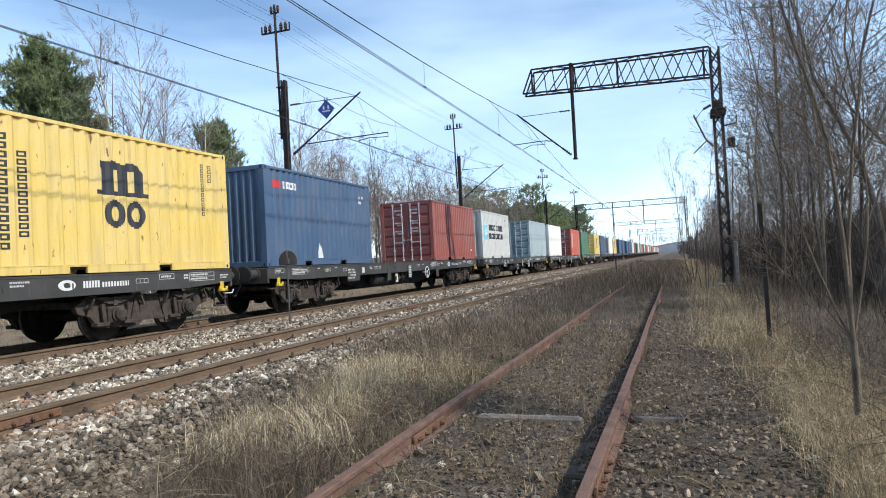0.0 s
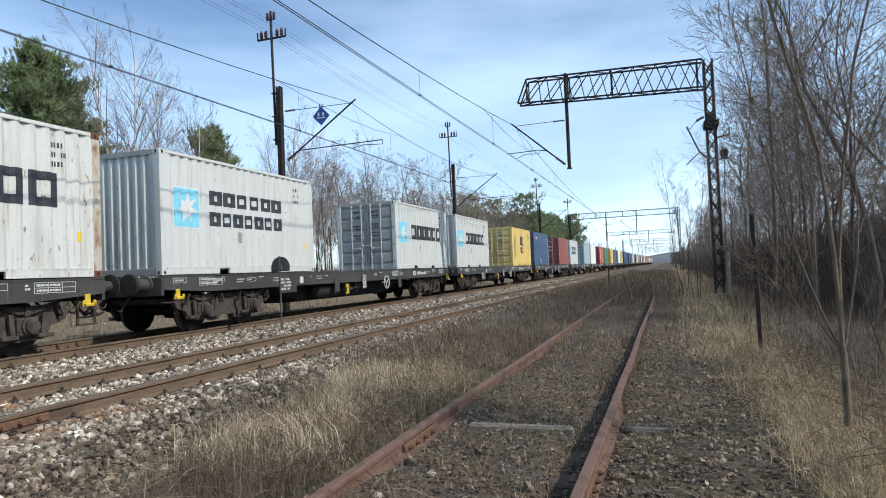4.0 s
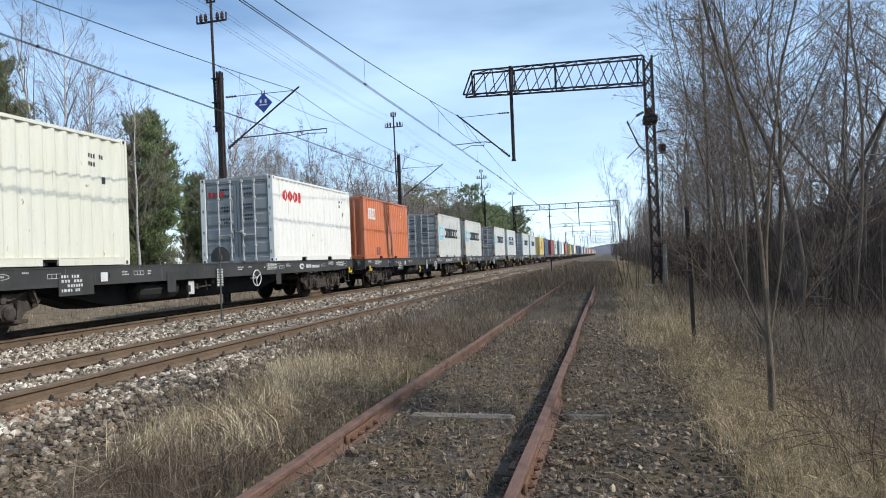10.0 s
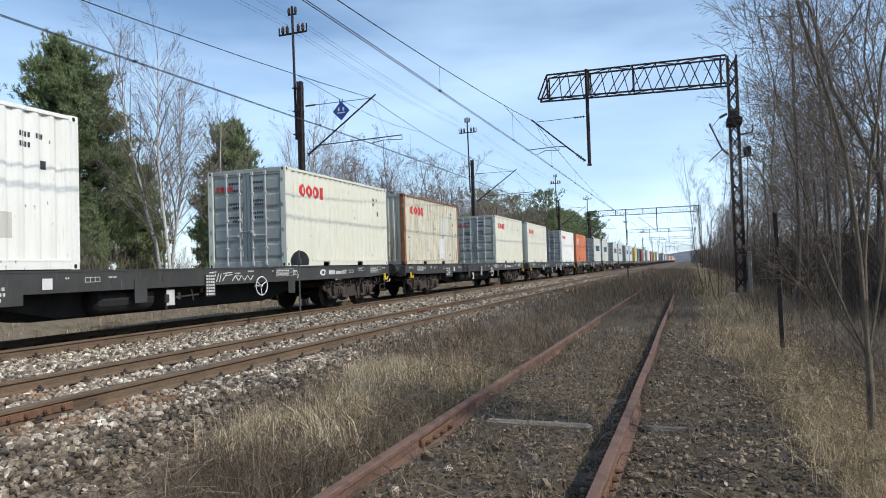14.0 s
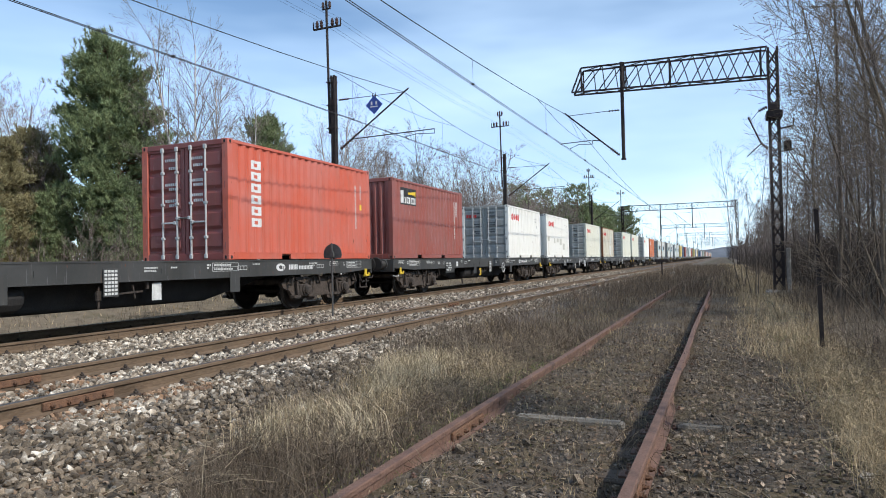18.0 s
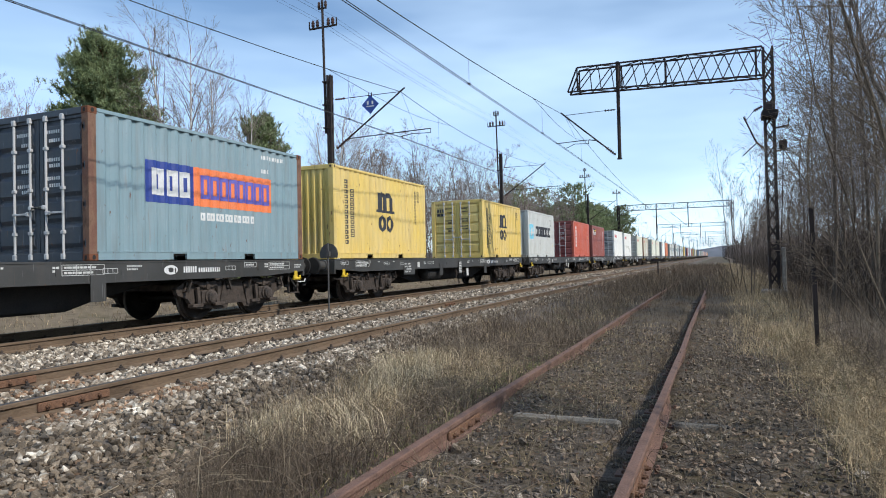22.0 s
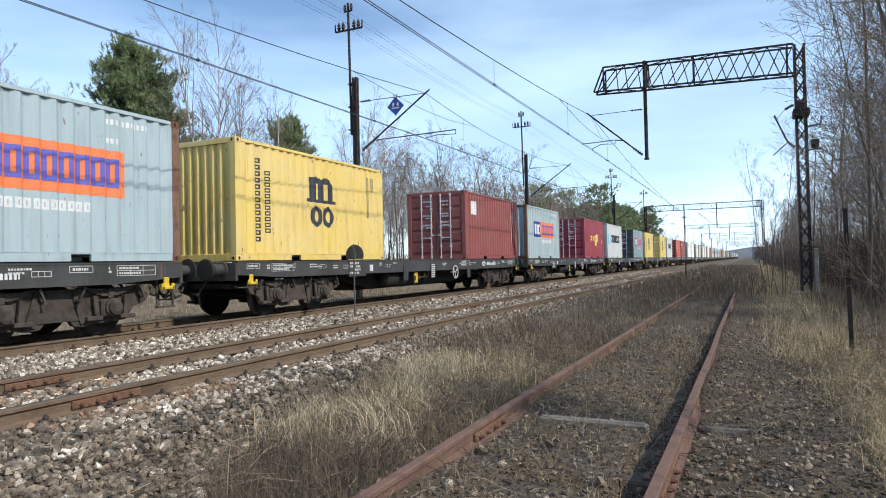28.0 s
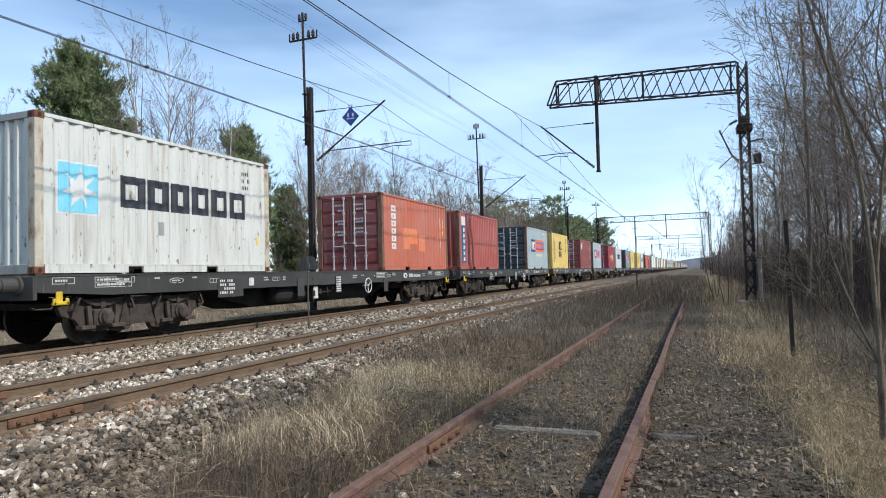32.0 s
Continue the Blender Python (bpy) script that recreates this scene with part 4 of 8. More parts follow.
def wagon_meshes():
    M = {}
    sh = Shape()
    # side sill: a channel with a lip, slightly deeper along the middle
    z1 = CZ - 0.01
    poly = [(-9.15, z1), (-9.15, 0.94), (-7.7, 0.86), (7.7, 0.86), (9.15, 0.94), (9.15, z1)]
    sh.prism(poly, "x", 1.215, 1.245)
    sh.box(1.12, 1.255, -9.15, 9.15, z1 - 0.03, z1)
    sh.prism([(-9.1, 0.94), (-7.7, 0.86), (7.7, 0.86), (9.1, 0.94), (9.1, 0.965), (7.7, 0.885), (-7.7, 0.885), (-9.1, 0.965)], "x", 1.13, 1.255)
    for i in range(15):
        y = -8.6 + i * 1.228
        sh.box(1.245, 1.256, y - 0.012, y + 0.012, 0.99, 1.08)
    M["side_sill"] = sh.mesh("side_sill")
    sh = Shape()
    sh.prism([(-9.1, 1.15), (-9.1, 0.85), (-6.2, 0.82), (-4.6, 0.72), (-3.3, 0.36), (3.3, 0.36), (4.6, 0.72), (6.2, 0.82), (9.1, 0.85), (9.1, 1.15)], "x", -0.32, 0.32)
    for y in (-8.9, -5.9, -3.2, 0, 3.2, 5.9, 8.9):
        sh.box(-1.2, 1.2, y - 0.06, y + 0.06, 0.95, 1.17)
    sh.box(-1.2, 1.2, -9.1, 9.1, 1.15, 1.19)
    for s in (-1, 1):
        sh.prism([(-5.3, 0.9), (-3.1, 0.42), (3.1, 0.42), (5.3, 0.9)], "x", s * 0.62 - 0.03, s * 0.62 + 0.03)
    M["underframe"] = sh.mesh("underframe")
    sh = Shape().box(-1.24, 1.24, 9.1, 9.17, 0.82, 1.2, 0.01)
    M["headstock"] = sh.mesh("headstock")
    sh = Shape()
    sh.lathe((0, 0, 0), (0, 1, 0), [(0, 0.16), (0.05, 0.16), (0.06, 0.12), (0.3, 0.12), (0.31, 0.1), (0.46, 0.1)], 16)
    M["buffer_shank"] = sh.mesh("buffer_shank")
    sh = Shape().lathe((0, 0, 0), (0, 1, 0), [(0.44, 0.1), (0.455, 0.225), (0.485, 0.225), (0.5, 0.2), (0.505, 0.0)], 20)
    M["buffer_head"] = sh.mesh("buffer_head")
    sh = Shape()
    sh.box(-0.05, 0.05, 0, 0.24, -0.06, 0.06, 0.01)
    sh.tube((-0.07, 0.24, 0), (0.07, 0.24, 0), 0.03)
    sh.beam((-0.06, 0.24, 0), (-0.06, 0.58, -0.06), 0.03, 0.05)
    sh.beam((0.06, 0.24, 0), (0.06, 0.58, -0.06), 0.03, 0.05)
    M["coupling"] = sh.mesh("coupling")
    sh = Shape().path([(0.45, 0, -0.05), (0.45, 0.14, -0.2), (0.44, 0.3, -0.36), (0.43, 0.45, -0.32)], 0.025)
    M["brake_hose"] = sh.mesh("brake_hose")
    sh = Shape().box(-0.02, 0.06, -0.2, 0.2, -0.5, -0.47, 0.006)
    for q in (-0.18, 0.18):
        sh.box(0.0, 0.02, q - 0.02, q + 0.02, -0.48, 0.05)
    M["step"] = sh.mesh("step")
    M["sign_plate"] = Shape().box(1.256, 1.264, -0.42, 0.42, 0.79, 1.2, 0.003).mesh("sign_plate")
    M["small_plate"] = Shape().box(1.256, 1.266, -0.15, 0.15, 0.6, 1.05, 0.003).mesh("small_plate")
    M["notice_board"] = Shape().box(1.27, 1.278, -0.15, 0.15, 0.62, 1.1, 0.003).mesh("notice_board")
    sh = Shape()
    for r in range(7):
        for c in range(4):
            sh.box(1.2785, 1.281, -0.13 + c * 0.068, -0.078 + c * 0.068, 0.65 + r * 0.064, 0.69 + r * 0.064)
    M["notice_text"] = sh.mesh("notice_text")
    # brake wheel
    sh = Shape()
    n, R = 20, 0.22
    for i in range(n):
        a, b = 2 * math.pi * i / n, 2 * math.pi * (i + 1) / n
        sh.tube((0, R * math.cos(a), R * math.sin(a)), (0, R * math.cos(b), R * math.sin(b)), 0.014, 6)
    for i in range(3):
        a = 2 * math.pi * i / 3 + 0.5
        sh.tube((-0.02, 0, 0), (0, R * math.cos(a), R * math.sin(a)), 0.012, 6)
    sh.tube((-0.2, 0, 0), (0.02, 0, 0), 0.025, 8)
    M["brake_wheel"] = sh.mesh("brake_wheel")
    # rope hook
    sh = Shape().box(1.255, 1.29, -0.06, 0.06, -0.1, 0.09, 0.012).box(1.26, 1.33, -0.14, 0.14, -0.13, -0.07, 0.012)
    for s in (-1, 1):
        sh.box(1.29, 1.33, s * 0.115 - 0.03, s * 0.115 + 0.03, -0.13, -0.02, 0.01)
    M["rope_hook"] = sh.mesh("rope_hook")
    M["hand_grip"] = Shape().path([(1.2, -0.16, 0.0), (1.28, -0.16, -0.02), (1.28, 0.1, -0.02), (1.26, 0.16, 0.05)], 0.013).mesh("hand_grip")
    # brake changeover levers
    sh = Shape().beam((1.16, -0.5, -0.1), (1.16, 0.4, -0.06), 0.03).box(1.14, 1.2, -0.56, -0.46, -0.18, -0.02, 0.01).box(1.14, 1.18, -0.2, -0.12, -0.14, 0.0, 0.01)
    sh.beam((1.15, -0.5, 0.06), (1.15, -0.5, -0.32), 0.03).beam((1.15, 0.2, 0.06), (1.15, 0.25, -0.18), 0.03).beam((1.15, 0.52, 0.1), (1.15, 0.52, -0.02), 0.05)
    M["brake_lever"] = sh.mesh("brake_lever")
    M["lever_plate"] = Shape().box(1.17, 1.182, 0.28, 0.5, -0.32, 0.0, 0.004).mesh("lever_plate")
    M["air_tank"] = Shape().lathe((0, -0.7, 0), (0, 1, 0), [(0, 0.05), (0.05, 0.2), (0.12, 0.24), (1.28, 0.24), (1.35, 0.2), (1.4, 0.05)], 14).mesh("air_tank")
    # bogie: side frames, transom, then axle boxes and springs
    sh = Shape()
    for s in (-1, 1):
        a, b = s * 0.97 - 0.05, s * 0.97 + 0.05
        sh.prism([(-1.72, 0.66), (-1.5, 0.8), (1.5, 0.8), (1.72, 0.66), (1.66, 0.54), (1.4, 0.46), (1.24, 0.25), (0.62, 0.22), (0.5, 0.19), (0.28, 0.21), (0.2, 0.31), (-0.2, 0.31), (-0.28, 0.21), (-0.5, 0.19), (-0.62, 0.22), (-1.24, 0.25), (-1.4, 0.46), (-1.66, 0.54)], "x", min(a, b), max(a, b))
        sh.box(min(a, b) - 0.02, max(a, b) + 0.02, -0.4, 0.4, 0.3, 0.36)
        for y in (-0.36, 0.36):
            sh.beam((s * 1.04, y * 1.25, 0.26), (s * 1.04, y * 0.85, 0.76), 0.03, 0.16)
    sh.box(-0.95, 0.95, -0.2, 0.2, 0.5, 0.78)
    for y in (-1.45, 1.45):
        sh.box(-0.95, 0.95, y - 0.05, y + 0.05, 0.62, 0.74)
    M["bogie_frame"] = sh.mesh("bogie_frame")
    sh = Shape()
    sh.box(-0.14, 0.14, -0.19, 0.19, -0.16, 0.14, 0.03)
    sh.lathe((0.13, 0, 0), (1, 0, 0), [(0, 0.15), (0.05, 0.15), (0.06, 0.125), (0.11, 0.12), (0.13, 0.07)], 14)
    sh.box(-0.02, 0.14, -0.46, -0.17, -0.2, -0.13, 0.01).box(-0.02, 0.14, 0.17, 0.46, -0.2, -0.13, 0.01)
    for s in (-1, 1):
        sh.beam((0.1, s * 0.26, -0.2), (0.1, s * 0.3, 0.2), 0.05, 0.08)
    M["axle_box"] = sh.mesh("axle_box")
    sh = Shape()
    for k in range(6):
        w = 0.56 - 0.075 * k
        pts = [(-w, 0.06 * (w / 0.56) ** 2), (-w * 0.5, 0.015 * (w / 0.56) ** 2), (0, 0), (w * 0.5, 0.015 * (w / 0.56) ** 2), (w, 0.06 * (w / 0.56) ** 2)]
        for (a, za), (b, zb) in zip(pts, pts[1:]):
            sh.beam((0, a, za - 0.018 * k), (0, b, zb - 0.018 * k), 0.1, 0.016)
    sh.box(-0.07, 0.07, -0.05, 0.05, -0.14, 0.03, 0.01)
    M["leaf_spring"] = sh.mesh("leaf_spring")
    sh = Shape()
    for s in (-1, 1):
        sh.beam((s * 0.055, -0.03, 0), (s * 0.055, 0.07, -0.22), 0.034)
    sh.box(-0.075, 0.075, -0.05, -0.01, -0.02, 0.02).box(-0.075, 0.075, 0.03, 0.07, -0.22, -0.18)
    M["spring_hanger"] = sh.mesh("spring_hanger")
    sh = Shape()
    sh.tube((-1.05, 0, 0), (1.05, 0, 0), 0.075, 12)
    for s in (-1, 1):
        prof = [(-0.065, 0.12), (-0.06, 0.36), (-0.065, 0.43), (-0.045, 0.46), (0.03, 0.455), (0.045, 0.49), (0.07, 0.49), (0.07, 0.42), (0.03, 0.4), (0.0, 0.3), (0.03, 0.14), (0.06, 0.12)]
        sh.lathe((s * 0.75, 0, 0), (-s, 0, 0), prof, 20)
    me = sh.mesh("wheelset", [WHEEL, TREAD])
    for p in me.polygons:
        c = p.center
        r = math.hypot(c.y, c.z)
        if r > 0.435 and abs(abs(c.x) - 0.75) < 0.05:
            p.material_index = 1
    M["wheelset"] = me
    sh = Shape().box(-0.03, 0.03, -0.02, 0.02, -0.42, 0.0).box(-0.05, 0.05, -0.06, 0.06, -0.2, 0.16, 0.01)
    M["brake_block"] = sh.mesh("brake_block")
    return M


WM = wagon_meshes()


def stencil_mesh(seed):
    """Tare, dates and route codes along the sill, as plain bars."""
    rnd, sh = random.Random(seed), Shape()

    def rows(y, z, n, count, w=0.03, h=0.035):
        for r in range(n):
            a = y
            for k in range(count - rnd.randint(0, 2)):
                q = rnd.uniform(0.6, 1.6) * w
                sh.box(1.246, 1.249, a, a + q, z - r * 0.055, z - r * 0.055 + h)
                a += q + 0.014
    def frame_lines(a, b, c, d, cols, levels=1):
        t = 0.009
        for i in range(levels + 1):
            z = c + (d - c) * i / levels
            sh.box(1.246, 1.249, a, b, z - t / 2, z + t / 2)
        for i in range(cols + 1):
            y = a + (b - a) * i / cols
            sh.box(1.246, 1.249, y - t / 2, y + t / 2, c, d)

    for y in (-8.85, -7.6, 6.9):
        frame_lines(y, y + 0.4, 1.07, 1.17, 1)
        rows(y + 0.05, 1.1, 1, 6, 0.03, 0.04)
    for y in (-8.05, 2.55, 7.75):
        frame_lines(y, y + 0.78, 1.0, 1.17, 3, 2)
        rows(y + 0.04, 1.11, 1, 8, 0.05, 0.035)
        rows(y + 0.04, 1.025, 1, 9, 0.045, 0.035)
        rows(y - 0.16, 1.11, 2, 2, 0.04, 0.035)
    for y in (-6.7, -5.75, -3.3, -2.6, 0.9, 1.5, 3.7, 5.9, 8.65):
        if rnd.random() < 0.85:
            rows(y + rnd.uniform(-0.1, 0.1), rnd.choice((1.08, 1.12)), rnd.randint(1, 2), rnd.randint(4, 9), 0.024, 0.03)
    for y in (-5.2, -3.0, 3.3, 6.3):
        frame_lines(y, y + 0.3, 1.02, 1.1, 3)
    for i in range(12):
        p, q = 2 * math.pi * i / 12, 2 * math.pi * (i + 1) / 12
        sh.beam((1.2475, -6.15 + 0.19 * math.cos(p), 1.08 + 0.05 * math.sin(p)), (1.2475, -6.15 + 0.19 * math.cos(q), 1.08 + 0.05 * math.sin(q)), 0.003, 0.009)
    rows(-6.28, 1.065, 1, 5, 0.03, 0.03)
    return sh.mesh("stencils")


def operator_mark():
    """The operator's badge and name: a swirl of two arcs and plain bars."""
    sh = Shape()
    for s in (1, -1):
        pts = [(s * 0.17 * math.cos(a), s * 0.09 * math.sin(a)) for a in [math.radians(-20 + 20 * i) for i in range(10)]]
        inner = [(s * (0.06 + 0.03 * (i / 9)) * math.cos(a), s * 0.045 * math.sin(a)) for i, a in enumerate([math.radians(-20 + 20 * k) for k in range(10)])]
        poly = [(5.1 + p[0], 1.05 + p[1]) for p in pts + inner[::-1]]
        sh.prism(poly, "x", 1.246, 1.2495)
    for i in range(3):
        for q in (0.0, 0.06):
            sh.box(1.246, 1.2495, 5.42 + 0.12 * i + q, 5.46 + 0.12 * i + q, 0.99, 1.11)
    for i in range(5):
        for q in (0.0, 0.065):
            sh.box(1.246, 1.2495, 5.82 + 0.13 * i + q, 5.86 + 0.13 * i + q, 0.99, 1.08)
    return sh.mesh("operator_mark")


def number_panel():
    sh = Shape()
    rnd = random.Random(4)
    for r in range(4):
        a = -0.36
        for k in range(rnd.randint(7, 9)):
            q = rnd.uniform(0.03, 0.06)
            if rnd.random() < 0.85:
                sh.box(1.2645, 1.2665, a, a + q, 1.12 - r * 0.085, 1.172 - r * 0.085)
            a += q + 0.022
    return sh.mesh("number_bars")


def scribble():
    """Chalk strokes on the sill: a zigzag and loose slanting lines."""
    sh = Shape()
    pts = [(1.252, 0.85 + 0.11 * i, 0.93 + 0.11 * (i % 2)) for i in range(8)]
    for a, b in zip(pts, pts[1:]):
        sh.beam(a, b, 0.004, 0.02)
    for y, z, dy, dz in ((0.05, 0.92, 0.16, 0.2), (0.2, 0.92, 0.1, 0.17), (0.32, 0.93, 0.08, 0.17), (0.42, 0.92, 0.06, 0.18), (0.52, 0.94, 0.14, 0.15), (0.1, 1.12, 0.22, 0.02), (0.55, 1.1, 0.3, 0.02), (0.6, 1.05, 0.26, 0.02), (3.3, 0.92, 0.05, 0.2), (3.28, 1.12, 0.2, 0.01), (3.48, 0.92, 0.1, 0.14)):
        sh.beam((1.252, y, z), (1.252, y + dy, z + dz), 0.004, 0.02)
    return sh.mesh("chalk_marks")


STENCILS, OPERATOR, NUMBER_BARS = [stencil_mesh(k) for k in range(5)], operator_mark(), number_panel()
WHEEL_R, AXLE, PIVOT = 0.46, 0.9, 6.85


def build_wagon(i, simple=False):
    """A four-axle flat wagon for three twenty-foot boxes; the origin is on the track's centre line at rail height."""
    k = i - 20
    later = k in (9, 10, 11)          # the later build has other brake gear
    rnd = random.Random(100 + i)
    w = thing("flat_wagon", pose(0, 0, 0), "dark grey four-axle container flat wagon with stencilled sills", "railway wagon", "wagons of the train")
    for a in (0, 180):
        r = pose(0, 0, 0, 0, 0, a)
        part("side_sill", WM["side_sill"], WAGON, w, m=r)
        part("headstock", WM["headstock"], WAGON, w, m=r)
        for x in (-0.875, 0.875):
            shank = part("buffer", WM["buffer_shank"], WAGON, w, m=r @ pose(x, 9.165, 1.06))
            if not simple:
                part("buffer_head", WM["buffer_head"], UNDER, shank)
        if not simple:
            part("coupling", WM["coupling"], BOGIE, w, m=r @ pose(0, 9.17, 1.0))
            for x in (0.0, -0.9, 0.3):
                part("brake_hose", WM["brake_hose"], UNDER, w, m=r @ pose(x, 9.15, 0.9))
            part("step", WM["step"], BOGIE, w, m=r @ pose(1.1, 8.86, 0.9))
    part("underframe", WM["underframe"], UNDER, w)
    bogies = []
    for y in (-PIVOT, PIVOT):
        b = part("bogie", WM["bogie_frame"], BOGIE, w, "grimy brown bogie frame", m=pose(0, y, 0))
        for ay in (-AXLE, AXLE):
            ws = part("wheelset", WM["wheelset"], None, b, "steel wheels on an axle", m=pose(0, ay, WHEEL_R))
            bogies.append((ws, ay))
            if not simple:
                for s in (-1, 1):
                    m = pose(s * 0.99, ay, WHEEL_R + 0.02, 0, 0, 0 if s > 0 else 180)
                    part("axle_box", WM["axle_box"], BOGIE, b, m=m)
                    part("leaf_spring", WM["leaf_spring"], BOGIE, b, m=pose(s * 1.04, ay, WHEEL_R + 0.31))
                    for q in (-0.56, 0.56):
                        part("spring_hanger", WM["spring_hanger"], BOGIE, b, m=pose(s * 1.1, ay + q, WHEEL_R + 0.36, 0, 0, 0 if q > 0 else 180))
    if not simple:
        part("sill_code", STENCILS[i % 5], STENCIL, w, "white stencilled codes as plain bars")["kind"] = "stuff"
        part("operator_mark", OPERATOR, MARK_WHITE, w, "operator badge as plain shapes", pose(0, -1.4 if k in (3, 10) else -0.3, 0))["kind"] = "stuff"
        plate = part("sign_plate", WM["sign_plate"], WAGON, w, m=pose(0, -4.55, {1: -0.26, 9: 0.0, 13: 0.0}.get(k, -0.1)))
        part("number_bars", NUMBER_BARS, STENCIL, plate)["kind"] = "stuff"
        part("small_plate", WM["small_plate"], WAGON, w, m=pose(0, -1.8, 0))
        part("small_plate", WM["small_plate"], WAGON, w, m=pose(0, 3.2, -0.05))
        board = part("notice_board", WM["notice_board"], WAGON, w, m=pose(0, 0.1, 0))
        part("notice_text", WM["notice_text"], STENCIL, board)["kind"] = "stuff"
        if not later:
            part("brake_wheel", WM["brake_wheel"], MARK_WHITE, w, "white three-spoked brake wheel", m=pose(1.31, 1.86, 0.78))
        if k == 7:
            part("chalk_scrawl", scribble(), MARK_WHITE, w, "white chalk zigzags and strokes")["kind"] = "stuff"
        part("notice", Shape().box(1.256, 1.262, -0.09, 0.09, 0.92, 1.1).mesh("notice"), rnd.choice((MARK_WHITE, STENCIL, STENCIL)), w, "small pasted paper notice", m=pose(0, -3.8 + rnd.uniform(-0.1, 0.1), 0))
        part("brake_lever", WM["brake_lever"], BOGIE, w, m=pose(0, 0.45 if later else -0.55, 0.74))
        part("lever_plate", WM["lever_plate"], rnd.choice((HOOK_YELLOW, HOOK_YELLOW, STENCIL)), w, "coloured brake lever plate", m=pose(0, 0.78 if later else -1.35, 0.82))
        part("air_tank", WM["air_tank"], UNDER, w, m=pose(0.85, -1.9, 0.68))
        for y in (-8.75, 8.75):
            part("rope_hook", WM["rope_hook"], HOOK_YELLOW, w, "yellow rope hook", m=pose(-0.0, y, 0.86))
        for y in (-9.0, 9.0):
            part("hand_grip", WM["hand_grip"], STENCIL if rnd.random() < 0.3 else BOGIE, w, "white shunter's hand grip", m=pose(0.0, y, 0.7))
    return w, bogies


# The train: (box on the rear end, box on the front end) of every wagon, from the foremost wagon back.
STAR, MONO, DISCS = "grey container with a light blue star logo", "yellow container with a black monogram", "container with a red wordmark"
LOGO_PANEL = "grey-green container with a blue and orange logo panel"
# The fourth entry, where given, paints the door end darker than the sides.
SPECS = {
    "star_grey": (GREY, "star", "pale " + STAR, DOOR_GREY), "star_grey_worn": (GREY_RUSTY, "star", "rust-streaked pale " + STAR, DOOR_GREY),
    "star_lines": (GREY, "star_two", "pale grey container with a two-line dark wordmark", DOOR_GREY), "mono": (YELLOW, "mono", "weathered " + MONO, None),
    "discs_white": (WHITE, "discs", "white " + DISCS, DOOR_GREY), "discs_cream": (CREAM, "discs", "cream " + DISCS, DOOR_CREAM_SHADE),
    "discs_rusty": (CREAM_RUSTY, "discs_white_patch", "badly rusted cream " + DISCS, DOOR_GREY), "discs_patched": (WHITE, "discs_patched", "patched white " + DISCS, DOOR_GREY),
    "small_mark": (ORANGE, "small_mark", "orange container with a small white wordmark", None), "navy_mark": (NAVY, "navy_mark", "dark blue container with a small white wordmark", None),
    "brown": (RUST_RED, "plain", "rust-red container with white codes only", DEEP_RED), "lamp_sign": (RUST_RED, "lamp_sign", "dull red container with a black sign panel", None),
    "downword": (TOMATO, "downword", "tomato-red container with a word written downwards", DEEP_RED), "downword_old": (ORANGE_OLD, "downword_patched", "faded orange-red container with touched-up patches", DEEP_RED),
    "logo_panel": (TEAL, "logo_panel", LOGO_PANEL, DOOR_NAVY), "logo_panel_pale": (TEAL_PALE, "logo_panel", "faded " + LOGO_PANEL, DOOR_NAVY), "sunmark": (CRIMSON, "sunmark", "crimson container with a yellow wordmark and emblem", None),
    "red": (DEEP_RED, "square", "deep red container with a white square notice", None), "blue_strip": (FADED_RED, "blue_strip", "deep red container with a blue panel at its corner", None),
    "white": (WHITE, None, "plain white container on a flat wagon", DOOR_GREY), "teal": (TEAL_PALE, None, "faded grey-blue container on a flat wagon", TEAL),
    "green": (GREEN, None, "green container on a flat wagon", None), "blue": (NAVY, None, "blue container on a flat wagon", None), "orange": (ORANGE, None, "orange container on a flat wagon", None),
}
CONSIST = [
    ("orange", "white"), ("teal", "mono"), ("white", "orange"), ("white", "orange"), ("red", "white"), ("orange", "teal"), ("white", "red"), ("teal", "orange"), ("orange", "white"),
    ("white", "brown"), ("orange", "green"), ("white", "teal"), ("brown", "green"), ("blue", "white"), ("blue", "blue"), ("mono", "blue"), ("blue", "white"), ("green", "mono"), ("white", "downword"), ("star_lines", "teal"),
    ("navy_mark", "brown"), ("star_grey", "mono"), ("star_lines", "star_grey"), ("star_grey_worn", "star_grey_worn"), ("small_mark", "star_grey_worn"), ("discs_cream", "discs_white"), ("discs_rusty", "discs_cream"), ("discs_patched", "discs_cream"),
    ("lamp_sign", "discs_white"), ("star_grey", "downword"), ("mono", "mono"), ("star_grey", "logo_panel"), ("logo_panel_pale", "sunmark"), ("mono", "red"), ("blue_strip", "logo_panel_pale"), ("star_grey_worn", "downword_old"), (None, None),
]
LEAD = 20                       # wagons ahead of the one that carries the blue box
TRAIN, WHEELS = [], []
